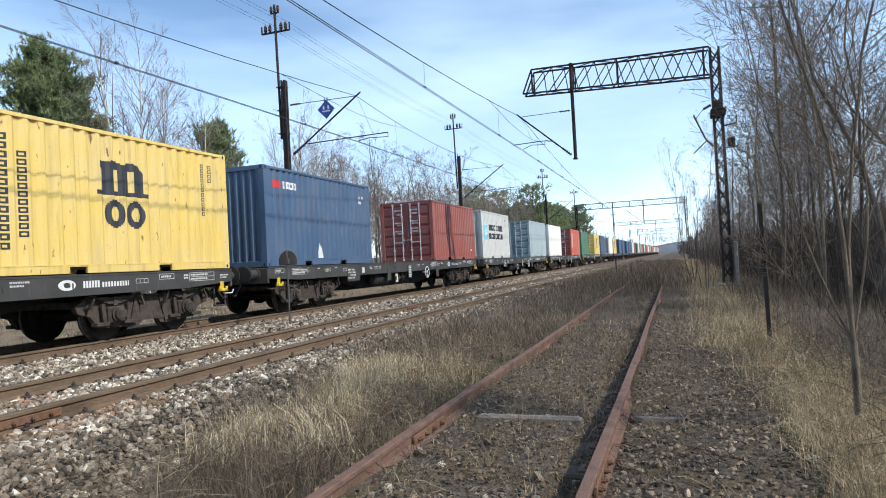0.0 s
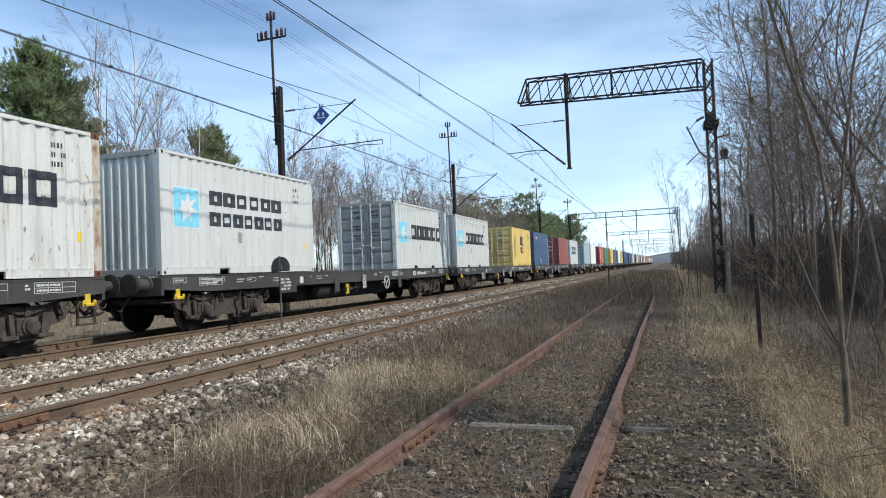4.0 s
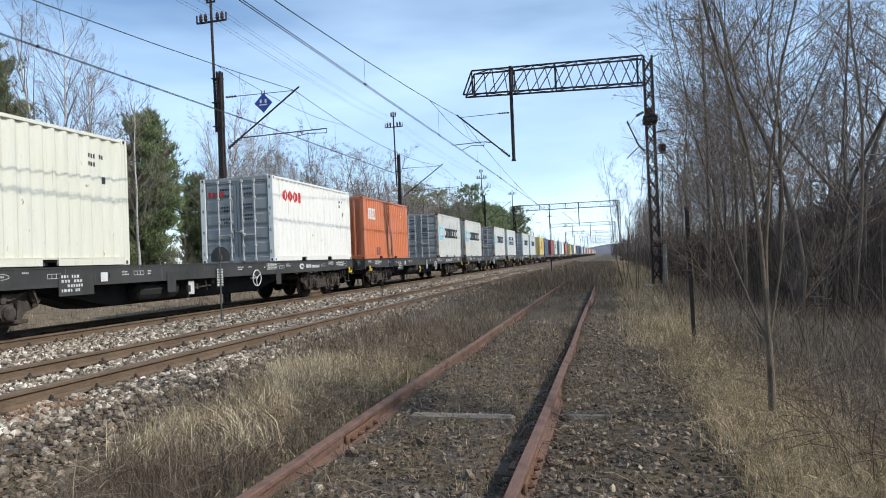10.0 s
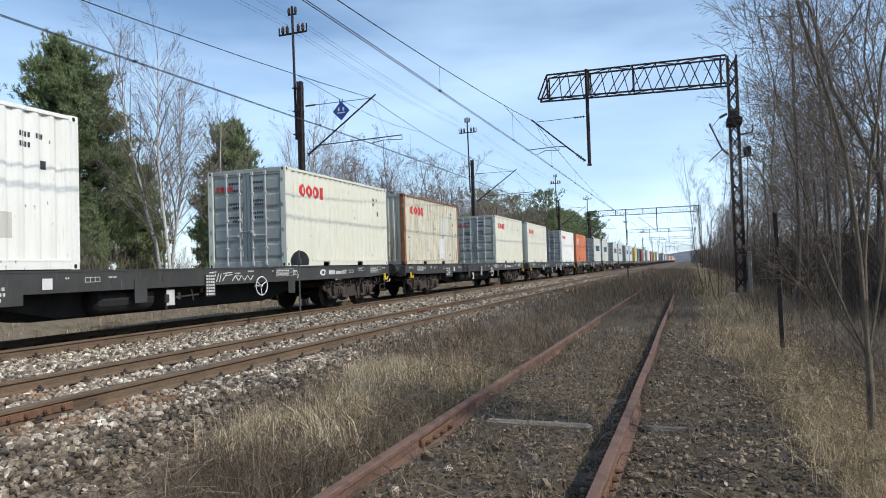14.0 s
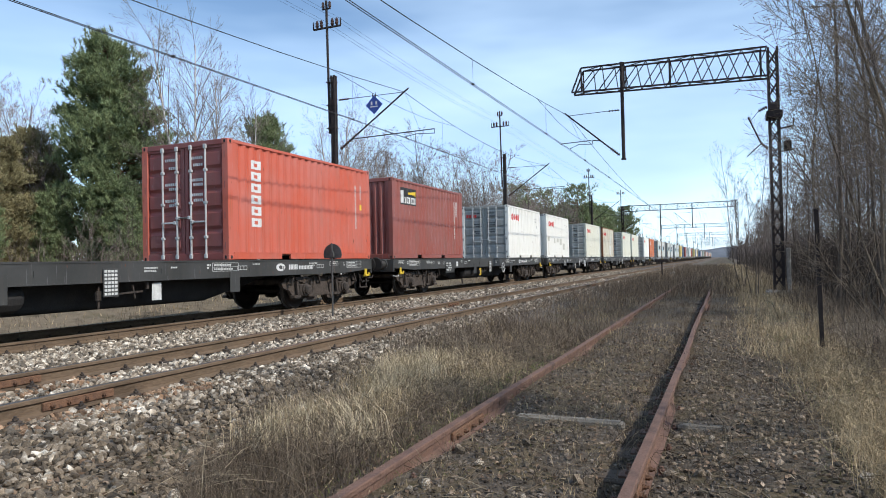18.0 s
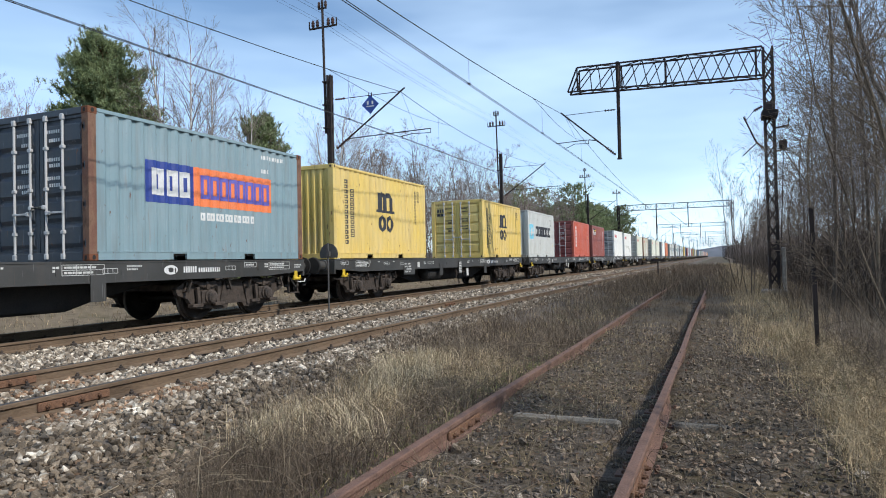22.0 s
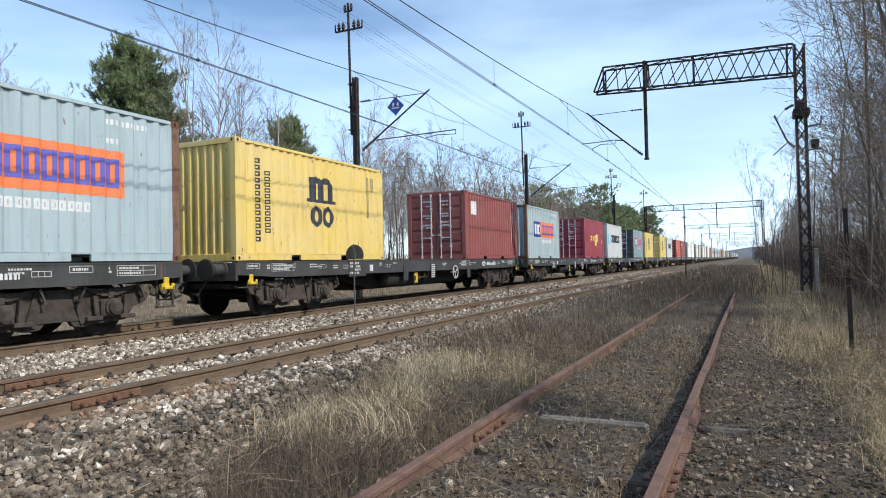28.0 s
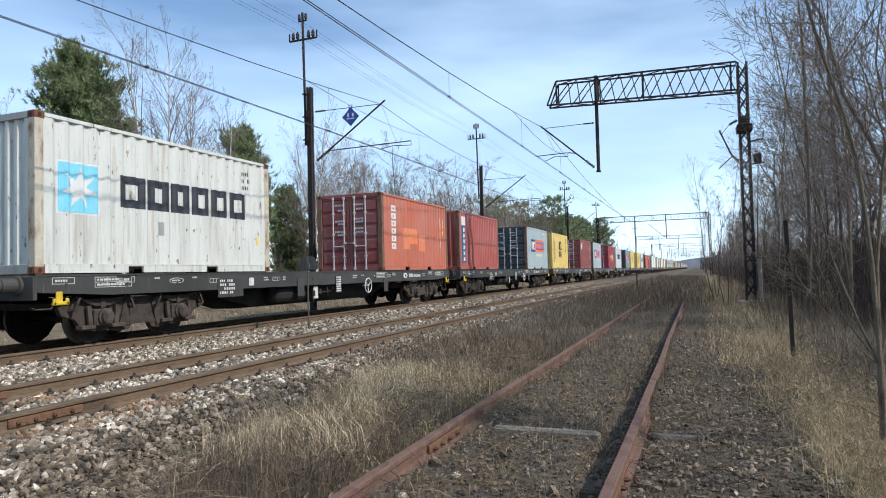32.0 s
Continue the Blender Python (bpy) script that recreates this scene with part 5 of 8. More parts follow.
for i, (rear, front) in enumerate(CONSIST):
    k = i - LEAD
    simple = k < -3
    y0 = 23.28 - WL * k
    wagon, sets = build_wagon(i, simple)
    TRAIN.append((wagon, y0, 0.0))
    if k >= -1:
        WHEELS += sets
    for spec, dy in ((rear, -6.1), (front, 6.1)):
        if spec:
            p, kind, label, dp = SPECS[spec]
            worn = OXIDE_FRAME if spec == "discs_rusty" else RUST_FRAME if spec == "star_grey_worn" else RUST_FRAME_RED if spec in ("blue_strip", "downword_old", "logo_panel", "logo_panel_pale") else None
            box = build_container(p, kind, True, label, dy < 0, simple, dp, MARK_DARK if p in (GREY, WHITE, CREAM, CREAM_RUSTY, GREY_RUSTY, YELLOW) else MARK_WHITE, worn)
            TRAIN.append((box, y0 + dy, CZ))


# ---------------------------------------------------------------- overhead line
def lattice(sh, x, y, z0, z1, w, d, bay, bar=0.05):
    """X-lacing on the four faces of a mast."""
    n = max(1, round((z1 - z0) / bay))
    h = (z1 - z0) / n
    for i in range(n):
        a, b = z0 + i * h, z0 + (i + 1) * h
        for s in (-1, 1):
            sh.beam((x - w / 2, y + s * d / 2, a), (x + w / 2, y + s * d / 2, b), bar * 0.5, bar)
            sh.beam((x + w / 2, y + s * d / 2, a), (x - w / 2, y + s * d / 2, b), bar * 0.5, bar)
            sh.beam((x + s * w / 2, y - d / 2, a), (x + s * w / 2, y + d / 2, b), bar * 0.5, bar)


def lattice_mast(parent, x, y, z0, z1, w, d, bay, leg=0.07):
    for sx in (-1, 1):
        for sy in (-1, 1):
            a, b = x + sx * w / 2, y + sy * d / 2
            p = [(a, b), (a - sx * leg, b), (a - sx * leg, b - sy * 0.012), (a - sx * 0.012, b - sy * 0.012), (a - sx * 0.012, b - sy * leg), (a, b - sy * leg)]
            part("mast_leg", Shape().prism(p, "z", z0, z1), MAST, parent)
    sh = Shape()
    lattice(sh, x, y, z0 + 0.2, z1 - 0.05, w - 0.02, d - 0.02, bay, 0.042)
    tagged(part("mast_lacing", sh, MAST, parent), kind="stuff")


def insulator(parent, a, b, r=0.06, n=5):
    """A string of sheds between two points."""
    a, b = Vector(a), Vector(b)
    L, prof = (b - a).length, []
    for i in range(n):
        q = L * i / n
        prof += [(q, r * 0.4), (q + L / n * 0.35, r * 0.45), (q + L / n * 0.45, r), (q + L / n * 0.7, r * 0.8), (q + L / n * 0.75, r * 0.4)]
    part("insulator", Shape().lathe(a, b - a, prof + [(L, r * 0.4)], 10).mesh("insulator", smooth=False), CERAMIC, parent, "brown ribbed insulator")


def line_arm(parent, xm, xt, xr, xs, y, zlow, ztip, zreg, zcontact):
    """A swivelling bracket: strut, tie, registration tube and steady arm, each off the mast by an insulator."""
    s = 1 if xt > xm else -1
    low, tip = Vector((xm + s * 0.12, y, zlow)), Vector((xt + s * 0.15, y, ztip + 0.12))
    mid = low + (tip - low) * 0.16
    insulator(parent, low, mid, 0.075, 5)
    part("strut", Shape().tube(mid, tip, 0.032, 8), MAST, parent)
    t0 = Vector((xm + s * 0.08, y, ztip + 0.02))
    t1 = t0 + Vector((s * 0.45, 0, 0.0))
    insulator(parent, t0, t1, 0.05, 4)
    part("tie_rod", Shape().tube(t1, (xt - s * 0.05, y, ztip + 0.0), 0.013, 6), MAST, parent)
    q = (zreg - zlow) / (ztip + 0.12 - zlow)
    base = low + (tip - low) * q
    part("registration_tube", Shape().tube(base, (xr, y, zreg + 0.06), 0.02, 8), MAST, parent)
    part("steady_arm", Shape().path([(xr, y, zreg + 0.05), (xr, y, zreg - 0.1), (xr + (xs - xr) * 0.6, y, zreg - 0.06), (xs, y, zcontact + 0.01)], 0.014), MAST, parent)
    part("stay_wire", Shape().tube((xt, y, ztip), (xt * 0.5 + xr * 0.5, y, zreg + 0.05), 0.005, 4), WIRE, parent)


def crossarm_set(parent, x, y, z, w=0.62):
    """Pipe with an angle crossarm and four pin insulators."""
    arm = part("crossarm", Shape().box(x - w, x + w, y - 0.03, y + 0.03, z - 0.03, z + 0.03).box(x - w - 0.02, x - w + 0.02, y - 0.02, y + 0.02, z, z + 0.3).box(x + w - 0.02, x + w + 0.02, y - 0.02, y + 0.02, z, z + 0.3), MAST, parent)
    for dx in (-0.45, -0.25, 0.25, 0.45):
        part("insulator", Shape().lathe((x + dx, y, z + 0.03), (0, 0, 1), [(0, 0.03), (0.05, 0.06), (0.1, 0.075), (0.14, 0.055), (0.2, 0.07), (0.25, 0.05), (0.3, 0.035)], 10), CERAMIC, arm, "brown pin insulator")


def left_pole(x, y, pipe_top, arm=True):
    m = thing("catenary_mast", pose(0, 0, 0), "dark steel catenary mast with a feeder pipe on top", "catenary mast", "masts beside the far track")
    zb = ground_z(x, y)
    part("footing", Shape().box(x - 0.35, x + 0.35, y - 0.35, y + 0.35, zb - 0.3, zb + 0.25, 0.04), CONCRETE, m, "concrete mast footing")
    lattice_mast(m, x, y, zb + 0.2, 8.45, 0.195, 0.195, 0.42, 0.078)
    part("feeder_pipe", Shape().tube((x - 0.2, y, 6.2), (x - 0.275, y, pipe_top + 0.45), 0.05, 8), MAST, m)
    cap = part("top_bracket", Shape().box(x - 0.46, x - 0.08, y - 0.025, y + 0.025, pipe_top + 0.1, pipe_top + 0.15), MAST, m)
    for dx in (-0.42, -0.12):
        part("insulator", Shape().lathe((x + dx, y, pipe_top + 0.15), (0, 0, 1), [(0, 0.03), (0.05, 0.055), (0.1, 0.065), (0.15, 0.05), (0.2, 0.06), (0.26, 0.03)], 10), CERAMIC, cap, "brown pin insulator")
    for z in (6.4, 7.3, 8.2):
        part("pipe_clamp", Shape().box(x - 0.28, x + 0.11, y - 0.12, y + 0.12, z - 0.02, z + 0.02), MAST, m)
    crossarm_set(m, x - 0.26, y, pipe_top - 0.62)
    if arm:
        line_arm(m, x + 0.15, -10.77, -9.6, -10.82, y, 5.55, 7.45, 5.9, 5.76)
    return m


for x, y, top in ((-13.85, 22.0, 11.0), (-13.75, 43.5, 11.0), (-13.75, 76.0, 11.0)):
    left_pole(x, y, top)

# diamond plate hung from the first mast's tie rod
sign = thing("line_sign", pose(-12.05, 21.96, 7.1), "blue diamond-shaped electric line sign with white marks", "sign")
part("plate", Shape().prism([(0, -0.36), (0.36, 0), (0, 0.36), (-0.36, 0)], "y", -0.012, 0.012), SIGN_BLUE, sign)
part("border", Shape().beam((-0.32, -0.016, 0), (0, -0.016, 0.32), 0.008, 0.02).beam((0.32, -0.016, 0), (0, -0.016, 0.32), 0.008, 0.02).beam((-0.32, -0.016, 0), (0, -0.016, -0.32), 0.008, 0.02).beam((0.32, -0.016, 0), (0, -0.016, -0.32), 0.008, 0.02), SIGN_BLUE, sign)
for dx in (-0.1, 0.1):
    part("mark", Shape().box(dx - 0.035, dx + 0.035, -0.02, -0.0125, 0.0, 0.13), MARK_WHITE, sign)
part("mark_bar", Shape().box(-0.16, 0.16, -0.02, -0.0125, -0.09, -0.05), MARK_WHITE, sign)
for dx in (-0.06, 0.06):
    part("hanger", Shape().box(dx - 0.012, dx + 0.012, -0.01, 0.01, 0.24, 0.46), MAST, sign)


def truss(parent, x0, x1, y, zt0, zt1, zb0, zb1, depth, taper=0.0, panels=10):
    """A box truss between x0 (free end) and x1: four chords and zig-zag lacing."""
    lace = Shape()
    for s in (-1, 1):
        yy = y + s * depth / 2
        part("top_chord", Shape().beam((x0 + taper, yy, zt0), (x1, yy, zt1), 0.06), MAST, parent)
        part("bottom_chord", Shape().beam((x0, yy, zb0), (x1, yy, zb1), 0.06), MAST, parent)
        pts = []
        for i in range(2 * panels + 1):
            q = i / (2 * panels)
            lo = (i % 2 == 0) == (s > 0)
            a, b = (x0 if lo else x0 + taper), x1
            z = (zb0 + (zb1 - zb0) * q) if lo else (zt0 + (zt1 - zt0) * q)
            pts.append((a + (b - a) * q, yy, z))
        for a, b in zip(pts, pts[1:]):
            lace.beam(a, b, 0.035, 0.035)
        if s > 0:
            prev = pts
    for i in range(panels):
        for t0, t1, x in ((zt0, zt1, x0 + taper), (zb0, zb1, x0)):
            q, r = i / panels, (i + 1) / panels
            sg = 1 if i % 2 else -1
            lace.beam((x + (x1 - x) * q, y - sg * depth / 2, t0 + (t1 - t0) * q), (x + (x1 - x) * r, y + sg * depth / 2, t0 + (t1 - t0) * r), 0.03, 0.03)
    if taper:
        for s in (-1, 1):
            part("end_post", Shape().beam((x0, y + s * depth / 2, zb0), (x0 + taper, y + s * depth / 2, zt0), 0.055), MAST, parent)
    for q in (0.0, 0.25, 0.5, 0.97):
        x = x0 + taper + (x1 - x0 - taper) * q
        for s in (-1, 1):
            lace.beam((x, y + s * depth / 2, zt0 + (zt1 - zt0) * q), (x, y + s * depth / 2, zb0 + (zb1 - zb0) * q), 0.05, 0.05)
    tagged(part("truss_lacing", lace, MAST, parent), kind="stuff")


# the cantilever gantry beside the siding
GY = 27.6
gantry = thing("catenary_gantry", pose(0, 0, 0), "dark lattice mast with a truss arm over the near track", "catenary gantry")
zb = ground_z(1.85, GY)
part("footing", Shape().box(1.4, 2.3, GY - 0.45, GY + 0.45, zb - 0.3, zb + 0.2, 0.05), CONCRETE, gantry, "concrete mast footing")
lattice_mast(gantry, 1.85, GY, zb + 0.1, 8.86, 0.38, 0.48, 0.6, 0.08)
truss(gantry, -5.66, 1.66, GY, 9.0, 8.88, 8.03, 7.8, 0.52, 0.4, 8)
part("drop_tube", Shape().tube((-3.66, GY, 9.1), (-3.66, GY, 5.16), 0.072, 12), MAST, gantry, "hanging drop tube")
part("end_cap", Shape().tube((-3.66, GY, 5.16), (-3.66, GY, 5.1), 0.1, 12), MAST, gantry)
line_arm(gantry, -3.7, -5.88, -4.9, -5.84, GY, 5.3, 7.13, 5.95, 5.73)
part("stay_extension", Shape().tube((-6.27, GY, 5.97), (-4.95, GY, 6.01), 0.018, 8), MAST, gantry)
box = part("switch_box", Shape().box(1.58, 2.12, GY - 0.4, GY + 0.4, 6.2, 6.46, 0.02), MAST, gantry, "dark switch platform")
part("switch_panel", Shape().box(1.64, 1.95, GY - 0.45, GY - 0.1, 6.46, 6.75, 0.02), MAST, box)
part("side_bracket", Shape().beam((2.04, GY, 5.82), (2.48, GY, 5.89), 0.05).beam((2.48, GY, 5.88), (2.5, GY, 6.2), 0.04), MAST, gantry)
part("side_bracket", Shape().beam((2.04, GY, 4.96), (2.48, GY, 5.0), 0.05), MAST, gantry)
part("switch_drive", Shape().box(2.14, 2.4, GY - 0.15, GY + 0.15, 5.02, 5.34, 0.03), MAST, gantry, "small dark drive box")
part("drive_rod", Shape().tube((2.28, GY, 5.0), (2.1, GY, 1.0), 0.018, 6), MAST, gantry)
insulator(gantry, (1.62, GY, 6.68), (1.33, GY, 6.54), 0.08, 4)
insulator(gantry, (1.62, GY, 5.1), (1.38, GY, 5.34), 0.08, 4)
part("switch_arm", Shape().tube((1.38, GY, 5.34), (0.97, GY, 6.35), 0.03, 8), MAST, gantry)
part("earthing_arm", Shape().tube((1.38, GY, 5.3), (0.9, GY, 4.86), 0.02, 8), MAST, gantry)
part("jumper", Shape().path([(1.33, GY, 6.54), (1.05, GY, 6.2), (0.97, GY, 6.35)], 0.012), WIRE, gantry)
part("cable_guard", Shape().box(2.1, 2.24, GY - 0.3, GY - 0.16, zb, 1.35, 0.02), CONCRETE, gantry, "pale grey cable guard at the mast foot")


def portal(y):
    """A full gantry over both tracks."""
    g = thing("catenary_portal", pose(0, y, 0), "dark steel catenary portal spanning both main tracks", "catenary portal", "far catenary portals")
    for x in (-13.6, 1.8):
        z = ground_z(x, y)
        lattice_mast(g, x, 0, z - 0.1, 8.7, 0.34, 0.34, 0.7)
    truss(g, -13.6, 1.8, 0, 8.75, 8.75, 7.95, 7.95, 0.5, 0.0, 16)
    part("feeder_pipe", Shape().tube((-13.8, 0, 6.5), (-13.8, 0, 11.2), 0.06, 8), MAST, g)
    crossarm_set(g, -13.8, 0, 10.6)
    for x in (-8.3, -4.0):
        part("drop_tube", Shape().tube((x, 0, 8.8), (x, 0, 5.3), 0.07, 10), MAST, g)
    line_arm(g, -4.05, -6.3, -5.3, -6.25, 0, 5.5, 7.4, 6.05, 5.8)
    line_arm(g, -13.4, -10.6, -9.6, -10.5, 0, 5.5, 7.4, 6.05, 5.8)
    return g


first_portal = portal(100)
for y in (165, 225, 285, 345, 405, 470):
    copy_thing(first_portal, pose(0, y, 0))


def sagged(a, b, sag, n=14):
    a, b = Vector(a), Vector(b)
    return [a.lerp(b, i / n) - Vector((0, 0, 4 * sag * (i / n) * (1 - i / n))) for i in range(n + 1)]


def overhead(sag, supports, label):
    """Messenger, twin contact wires and droppers over one track."""
    line = thing("overhead_line", pose(0, 0, 0), label, "overhead wire")
    mess, drop_at = [], []
    for (ya, xa, za, ca), (yb, xb, zb2, cb) in zip(supports, supports[1:]):
        pts = sagged((xa, ya, za), (xb, yb, zb2), sag * (yb - ya), 16)
        mess += pts if not mess else pts[1:]
        n = max(3, int((yb - ya) / 7))
        for i in range(n):
            q = (i + 0.5) / n
            top = Vector((xa, ya, za)).lerp((xb, yb, zb2), q) - Vector((0, 0, 4 * sag * (yb - ya) * q * (1 - q)))
            drop_at.append((top, Vector((xa, ya, ca)).lerp((xb, yb, cb), q)))
    part("messenger_wire", Shape().path(mess, 0.0105, 6), WIRE, line)
    for s in (-1, 1):
        part("contact_wire", Shape().path([(x + s * 0.03, y, c) for y, x, z, c in supports], 0.0085, 6), WIRE, line)
    for a, b in drop_at:
        if a.y < 130:
            part("dropper", Shape().tube(a, b, 0.0045, 4).box(b.x - 0.04, b.x + 0.04, b.y - 0.015, b.y + 0.015, b.z - 0.015, b.z + 0.035), WIRE, line)
    for y, x, z, c in supports:
        if 0 < y < 110:
            ends = []
            for q in (y - 5, y + 5):
                a, b = next((a, b) for a, b in zip(mess, mess[1:]) if a.y <= q <= b.y)
                ends.append(a.lerp(b, (q - a.y) / (b.y - a.y)))
            part("stitch_wire", Shape().path([ends[0], (x, y - 2, z - 0.62), (x, y, z - 0.66), (x, y + 2, z - 0.62), ends[1]], 0.008, 5), WIRE, line)
    return line


overhead(0.02, [(-33, -6.3, 7.15, 5.8), (GY, -5.88, 7.13, 5.72), (100, -6.28, 7.4, 5.8), (165, -6.25, 7.4, 5.8), (225, -6.25, 7.4, 5.8), (345, -6.25, 7.4, 5.8), (470, -6.25, 7.4, 5.8)], "dark messenger and contact wires over the near track")
overhead(0.025, [(-38, -10.7, 7.4, 5.1), (22, -10.8, 7.45, 5.74), (43.5, -10.75, 7.45, 5.76), (76, -10.9, 7.45, 5.78), (100, -10.75, 7.4, 5.8), (165, -10.55, 7.4, 5.8), (225, -10.55, 7.4, 5.8), (345, -10.55, 7.4, 5.8), (470, -10.55, 7.4, 5.8)], "dark messenger and contact wires over the far track")
feeder = thing("feeder_line", pose(0, 0, 0), "thin feeder wires along the tops of the masts", "overhead wire")
stops = [(-38, 10.7), (22, 10.7), (43.5, 10.7), (76, 10.7), (100, 10.9), (165, 10.9), (225, 10.9), (345, 10.9)]
for dx in (-0.72, -0.52, -0.02, 0.18):
    pts = []
    for (ya, za), (yb, zb2) in zip(stops, stops[1:]):
        seg = sagged((-13.75 + dx, ya, za), (-13.75 + dx, yb, zb2), 0.01 * (yb - ya), 10)
        pts += seg if not pts else seg[1:]
    part("feeder_wire", Shape().path(pts, 0.0045, 5), WIRE, feeder)

# ---------------------------------------------------------------- small lineside things
post = thing("marker_post", pose(-8.45, 13.2, ground_z(-8.45, 13.2) - 0.05), "thin grey lineside post with a dark half-round disc", "marker post")
part("pole", Shape().tube((0, 0, 0), (0, 0, 1.78), 0.019, 8), SIGN_BACK, post)
arc = [math.radians(-22 + 224 * i / 24) for i in range(25)]
part("disc", Shape().prism([(0.245 * math.cos(a), 1.52 + 0.245 * math.sin(a)) for a in arc], "y", 0.03, 0.042), SIGN_BACK, post, "dark back of a disc cut off level below")
part("clamp", Shape().box(-0.05, 0.05, -0.03, 0.032, 1.46, 1.58), SIGN_BACK, post)

stake = thing("boundary_post", pose(1.3, 11.3, ground_z(1.3, 11.3) - 0.1, 0.5, -0.8, 0), "thin dark steel post in dry grass", "post")
part("pole", Shape().box(-0.03, 0.03, -0.012, 0.012, 0, 2.25).box(-0.006, 0.006, -0.012, 0.05, 0, 2.25), MAST, stake)
part("cap", Shape().box(-0.035, 0.035, -0.017, 0.055, 2.22, 2.26), MAST, stake)

km = thing("marker_post", pose(-3.9, 47, ground_z(-3.9, 47) - 0.1), "dark lineside post with a short crossbar", "marker post")
part("pole", Shape().box(-0.04, 0.04, -0.04, 0.04, 0, 1.35), MAST, km)
part("crossbar", Shape().box(-0.42, 0.42, -0.05, -0.04, 1.18, 1.36), MAST, km)
stone_mark = thing("kilometre_stone", pose(-3.3, 48, ground_z(-3.3, 48) - 0.1), "small whitish concrete lineside stone", "marker stone")
part("body", Shape().box(-0.14, 0.14, -0.1, 0.1, 0, 0.62, 0.03), CONCRETE, stone_mark)


# ---------------------------------------------------------------- scattered stones and plants
def np_mesh(name, verts, faces, flat=True):
    """A mesh out of arrays; faces all have the same number of corners."""
    me = bpy.data.meshes.new(name)
    k = faces.shape[1]
    me.vertices.add(len(verts))
    me.vertices.foreach_set("co", np.ascontiguousarray(verts, dtype=np.float32).ravel())
    me.loops.add(faces.size)
    me.loops.foreach_set("vertex_index", np.ascontiguousarray(faces, dtype=np.int32).ravel())
    me.polygons.add(len(faces))
    me.polygons.foreach_set("loop_start", np.arange(0, faces.size, k, dtype=np.int32))
    me.update(calc_edges=True)
    if flat:
        me.shade_flat()
    return me


def heights(x, y):
    return np.array([ground_z(float(a), float(b)) for a, b in zip(x, y)])


OCTA = np.array([(1, 0, 0), (-1, 0, 0), (0, 1, 0), (0, -1, 0), (0, 0, 1), (0, 0, -1)], dtype=float) * 1.35
OCTA_F = np.array([(a, b, c) if (a + b // 2 * 1 + c) % 2 == 0 else (a, c, b) for a in (0, 1) for b in (2, 3) for c in (4, 5)])
G = (1 + 5 ** 0.5) / 2
ICO = np.array([(-1, G, 0), (1, G, 0), (-1, -G, 0), (1, -G, 0), (0, -1, G), (0, 1, G), (0, -1, -G), (0, 1, -G), (G, 0, -1), (G, 0, 1), (-G, 0, -1), (-G, 0, 1)]) * 0.62
ICO_F = np.array([(0, 11, 5), (0, 5, 1), (0, 1, 7), (0, 7, 10), (0, 10, 11), (1, 5, 9), (5, 11, 4), (11, 10, 2), (10, 7, 6), (7, 1, 8), (3, 9, 4), (3, 4, 2), (3, 2, 6), (3, 6, 8), (3, 8, 9), (4, 9, 5), (2, 4, 11), (6, 2, 10), (8, 6, 7), (9, 8, 1)])
CUBE = np.array([(x, y, z) for z in (-1, 1) for x, y in ((-1, -1), (1, -1), (1, 1), (-1, 1))], dtype=float)
CUBE_F = np.array([(3, 2, 1, 0), (4, 5, 6, 7), (0, 1, 5, 4), (1, 2, 6, 5), (2, 3, 7, 6), (3, 0, 4, 7)])


def turns(rng, n):
    """n random rotations."""
    q = rng.normal(size=(n, 4))
    q /= np.linalg.norm(q, axis=1)[:, None]
    w, x, y, z = q.T
    return np.stack([1 - 2 * (y * y + z * z), 2 * (x * y - z * w), 2 * (x * z + y * w), 2 * (x * y + z * w), 1 - 2 * (x * x + z * z), 2 * (y * z - x * w), 2 * (x * z - y * w), 2 * (y * z + x * w), 1 - 2 * (x * x + y * y)], axis=1).reshape(n, 3, 3)


def stones(name, rng, x, y, size, mat, label, lift=0.3, base=(CUBE, CUBE_F)):
    """Crushed stones: skewed, chipped blocks lying on the ground."""
    n = len(x)
    B, F = base
    c = len(B)
    v = B[None] * (1 + rng.uniform(-0.4, 0.3, (n, c, 3))) + rng.uniform(-0.3, 0.3, (n, c, 3))
    v *= (size * 0.5)[:, None, None] * rng.uniform(0.5, 1.2, (n, 1, 3))
    v = np.einsum("nij,nkj->nki", turns(rng, n), v)
    v += np.stack([x, y, heights(x, y) + size * lift * rng.uniform(0.2, 1.2, n)], axis=1)[:, None]
    f = (F[None] + (c * np.arange(n))[:, None, None]).reshape(-1, F.shape[1])
    ob = part(name, np_mesh(name, v.reshape(-1, 3), f), mat, None, label)
    return tagged(ob, category="stones", kind="stuff")


STONE_PALE = material("pale_ballast_stone", [(0.08, 0.06, 0.04), (0.25, 0.203, 0.15), (0.68, 0.61, 0.5)], 9, 0.9, 0, 0.4, island=0.65, spread=0.5)
STONE_DARK = material("grey_brown_stone", [(0.06, 0.044, 0.029), (0.15, 0.114, 0.077), (0.28, 0.222, 0.158)], 9, 0.92, 0, 0.4, island=0.6, spread=0.4)
STONE_CINDER = material("dark_cinder", [(0.045, 0.036, 0.029), (0.115, 0.092, 0.073), (0.24, 0.2, 0.16)], 12, 0.95, 0, 0.4, island=0.75)


def keep_off_rails(x):
    ok = np.ones(len(x), bool)
    for c in (NEAR_C, FAR_C, SIDING_C):
        for s in (-1, 1):
            ok &= np.abs(x - (c + s * GAUGE / 2)) > 0.075
    return ok


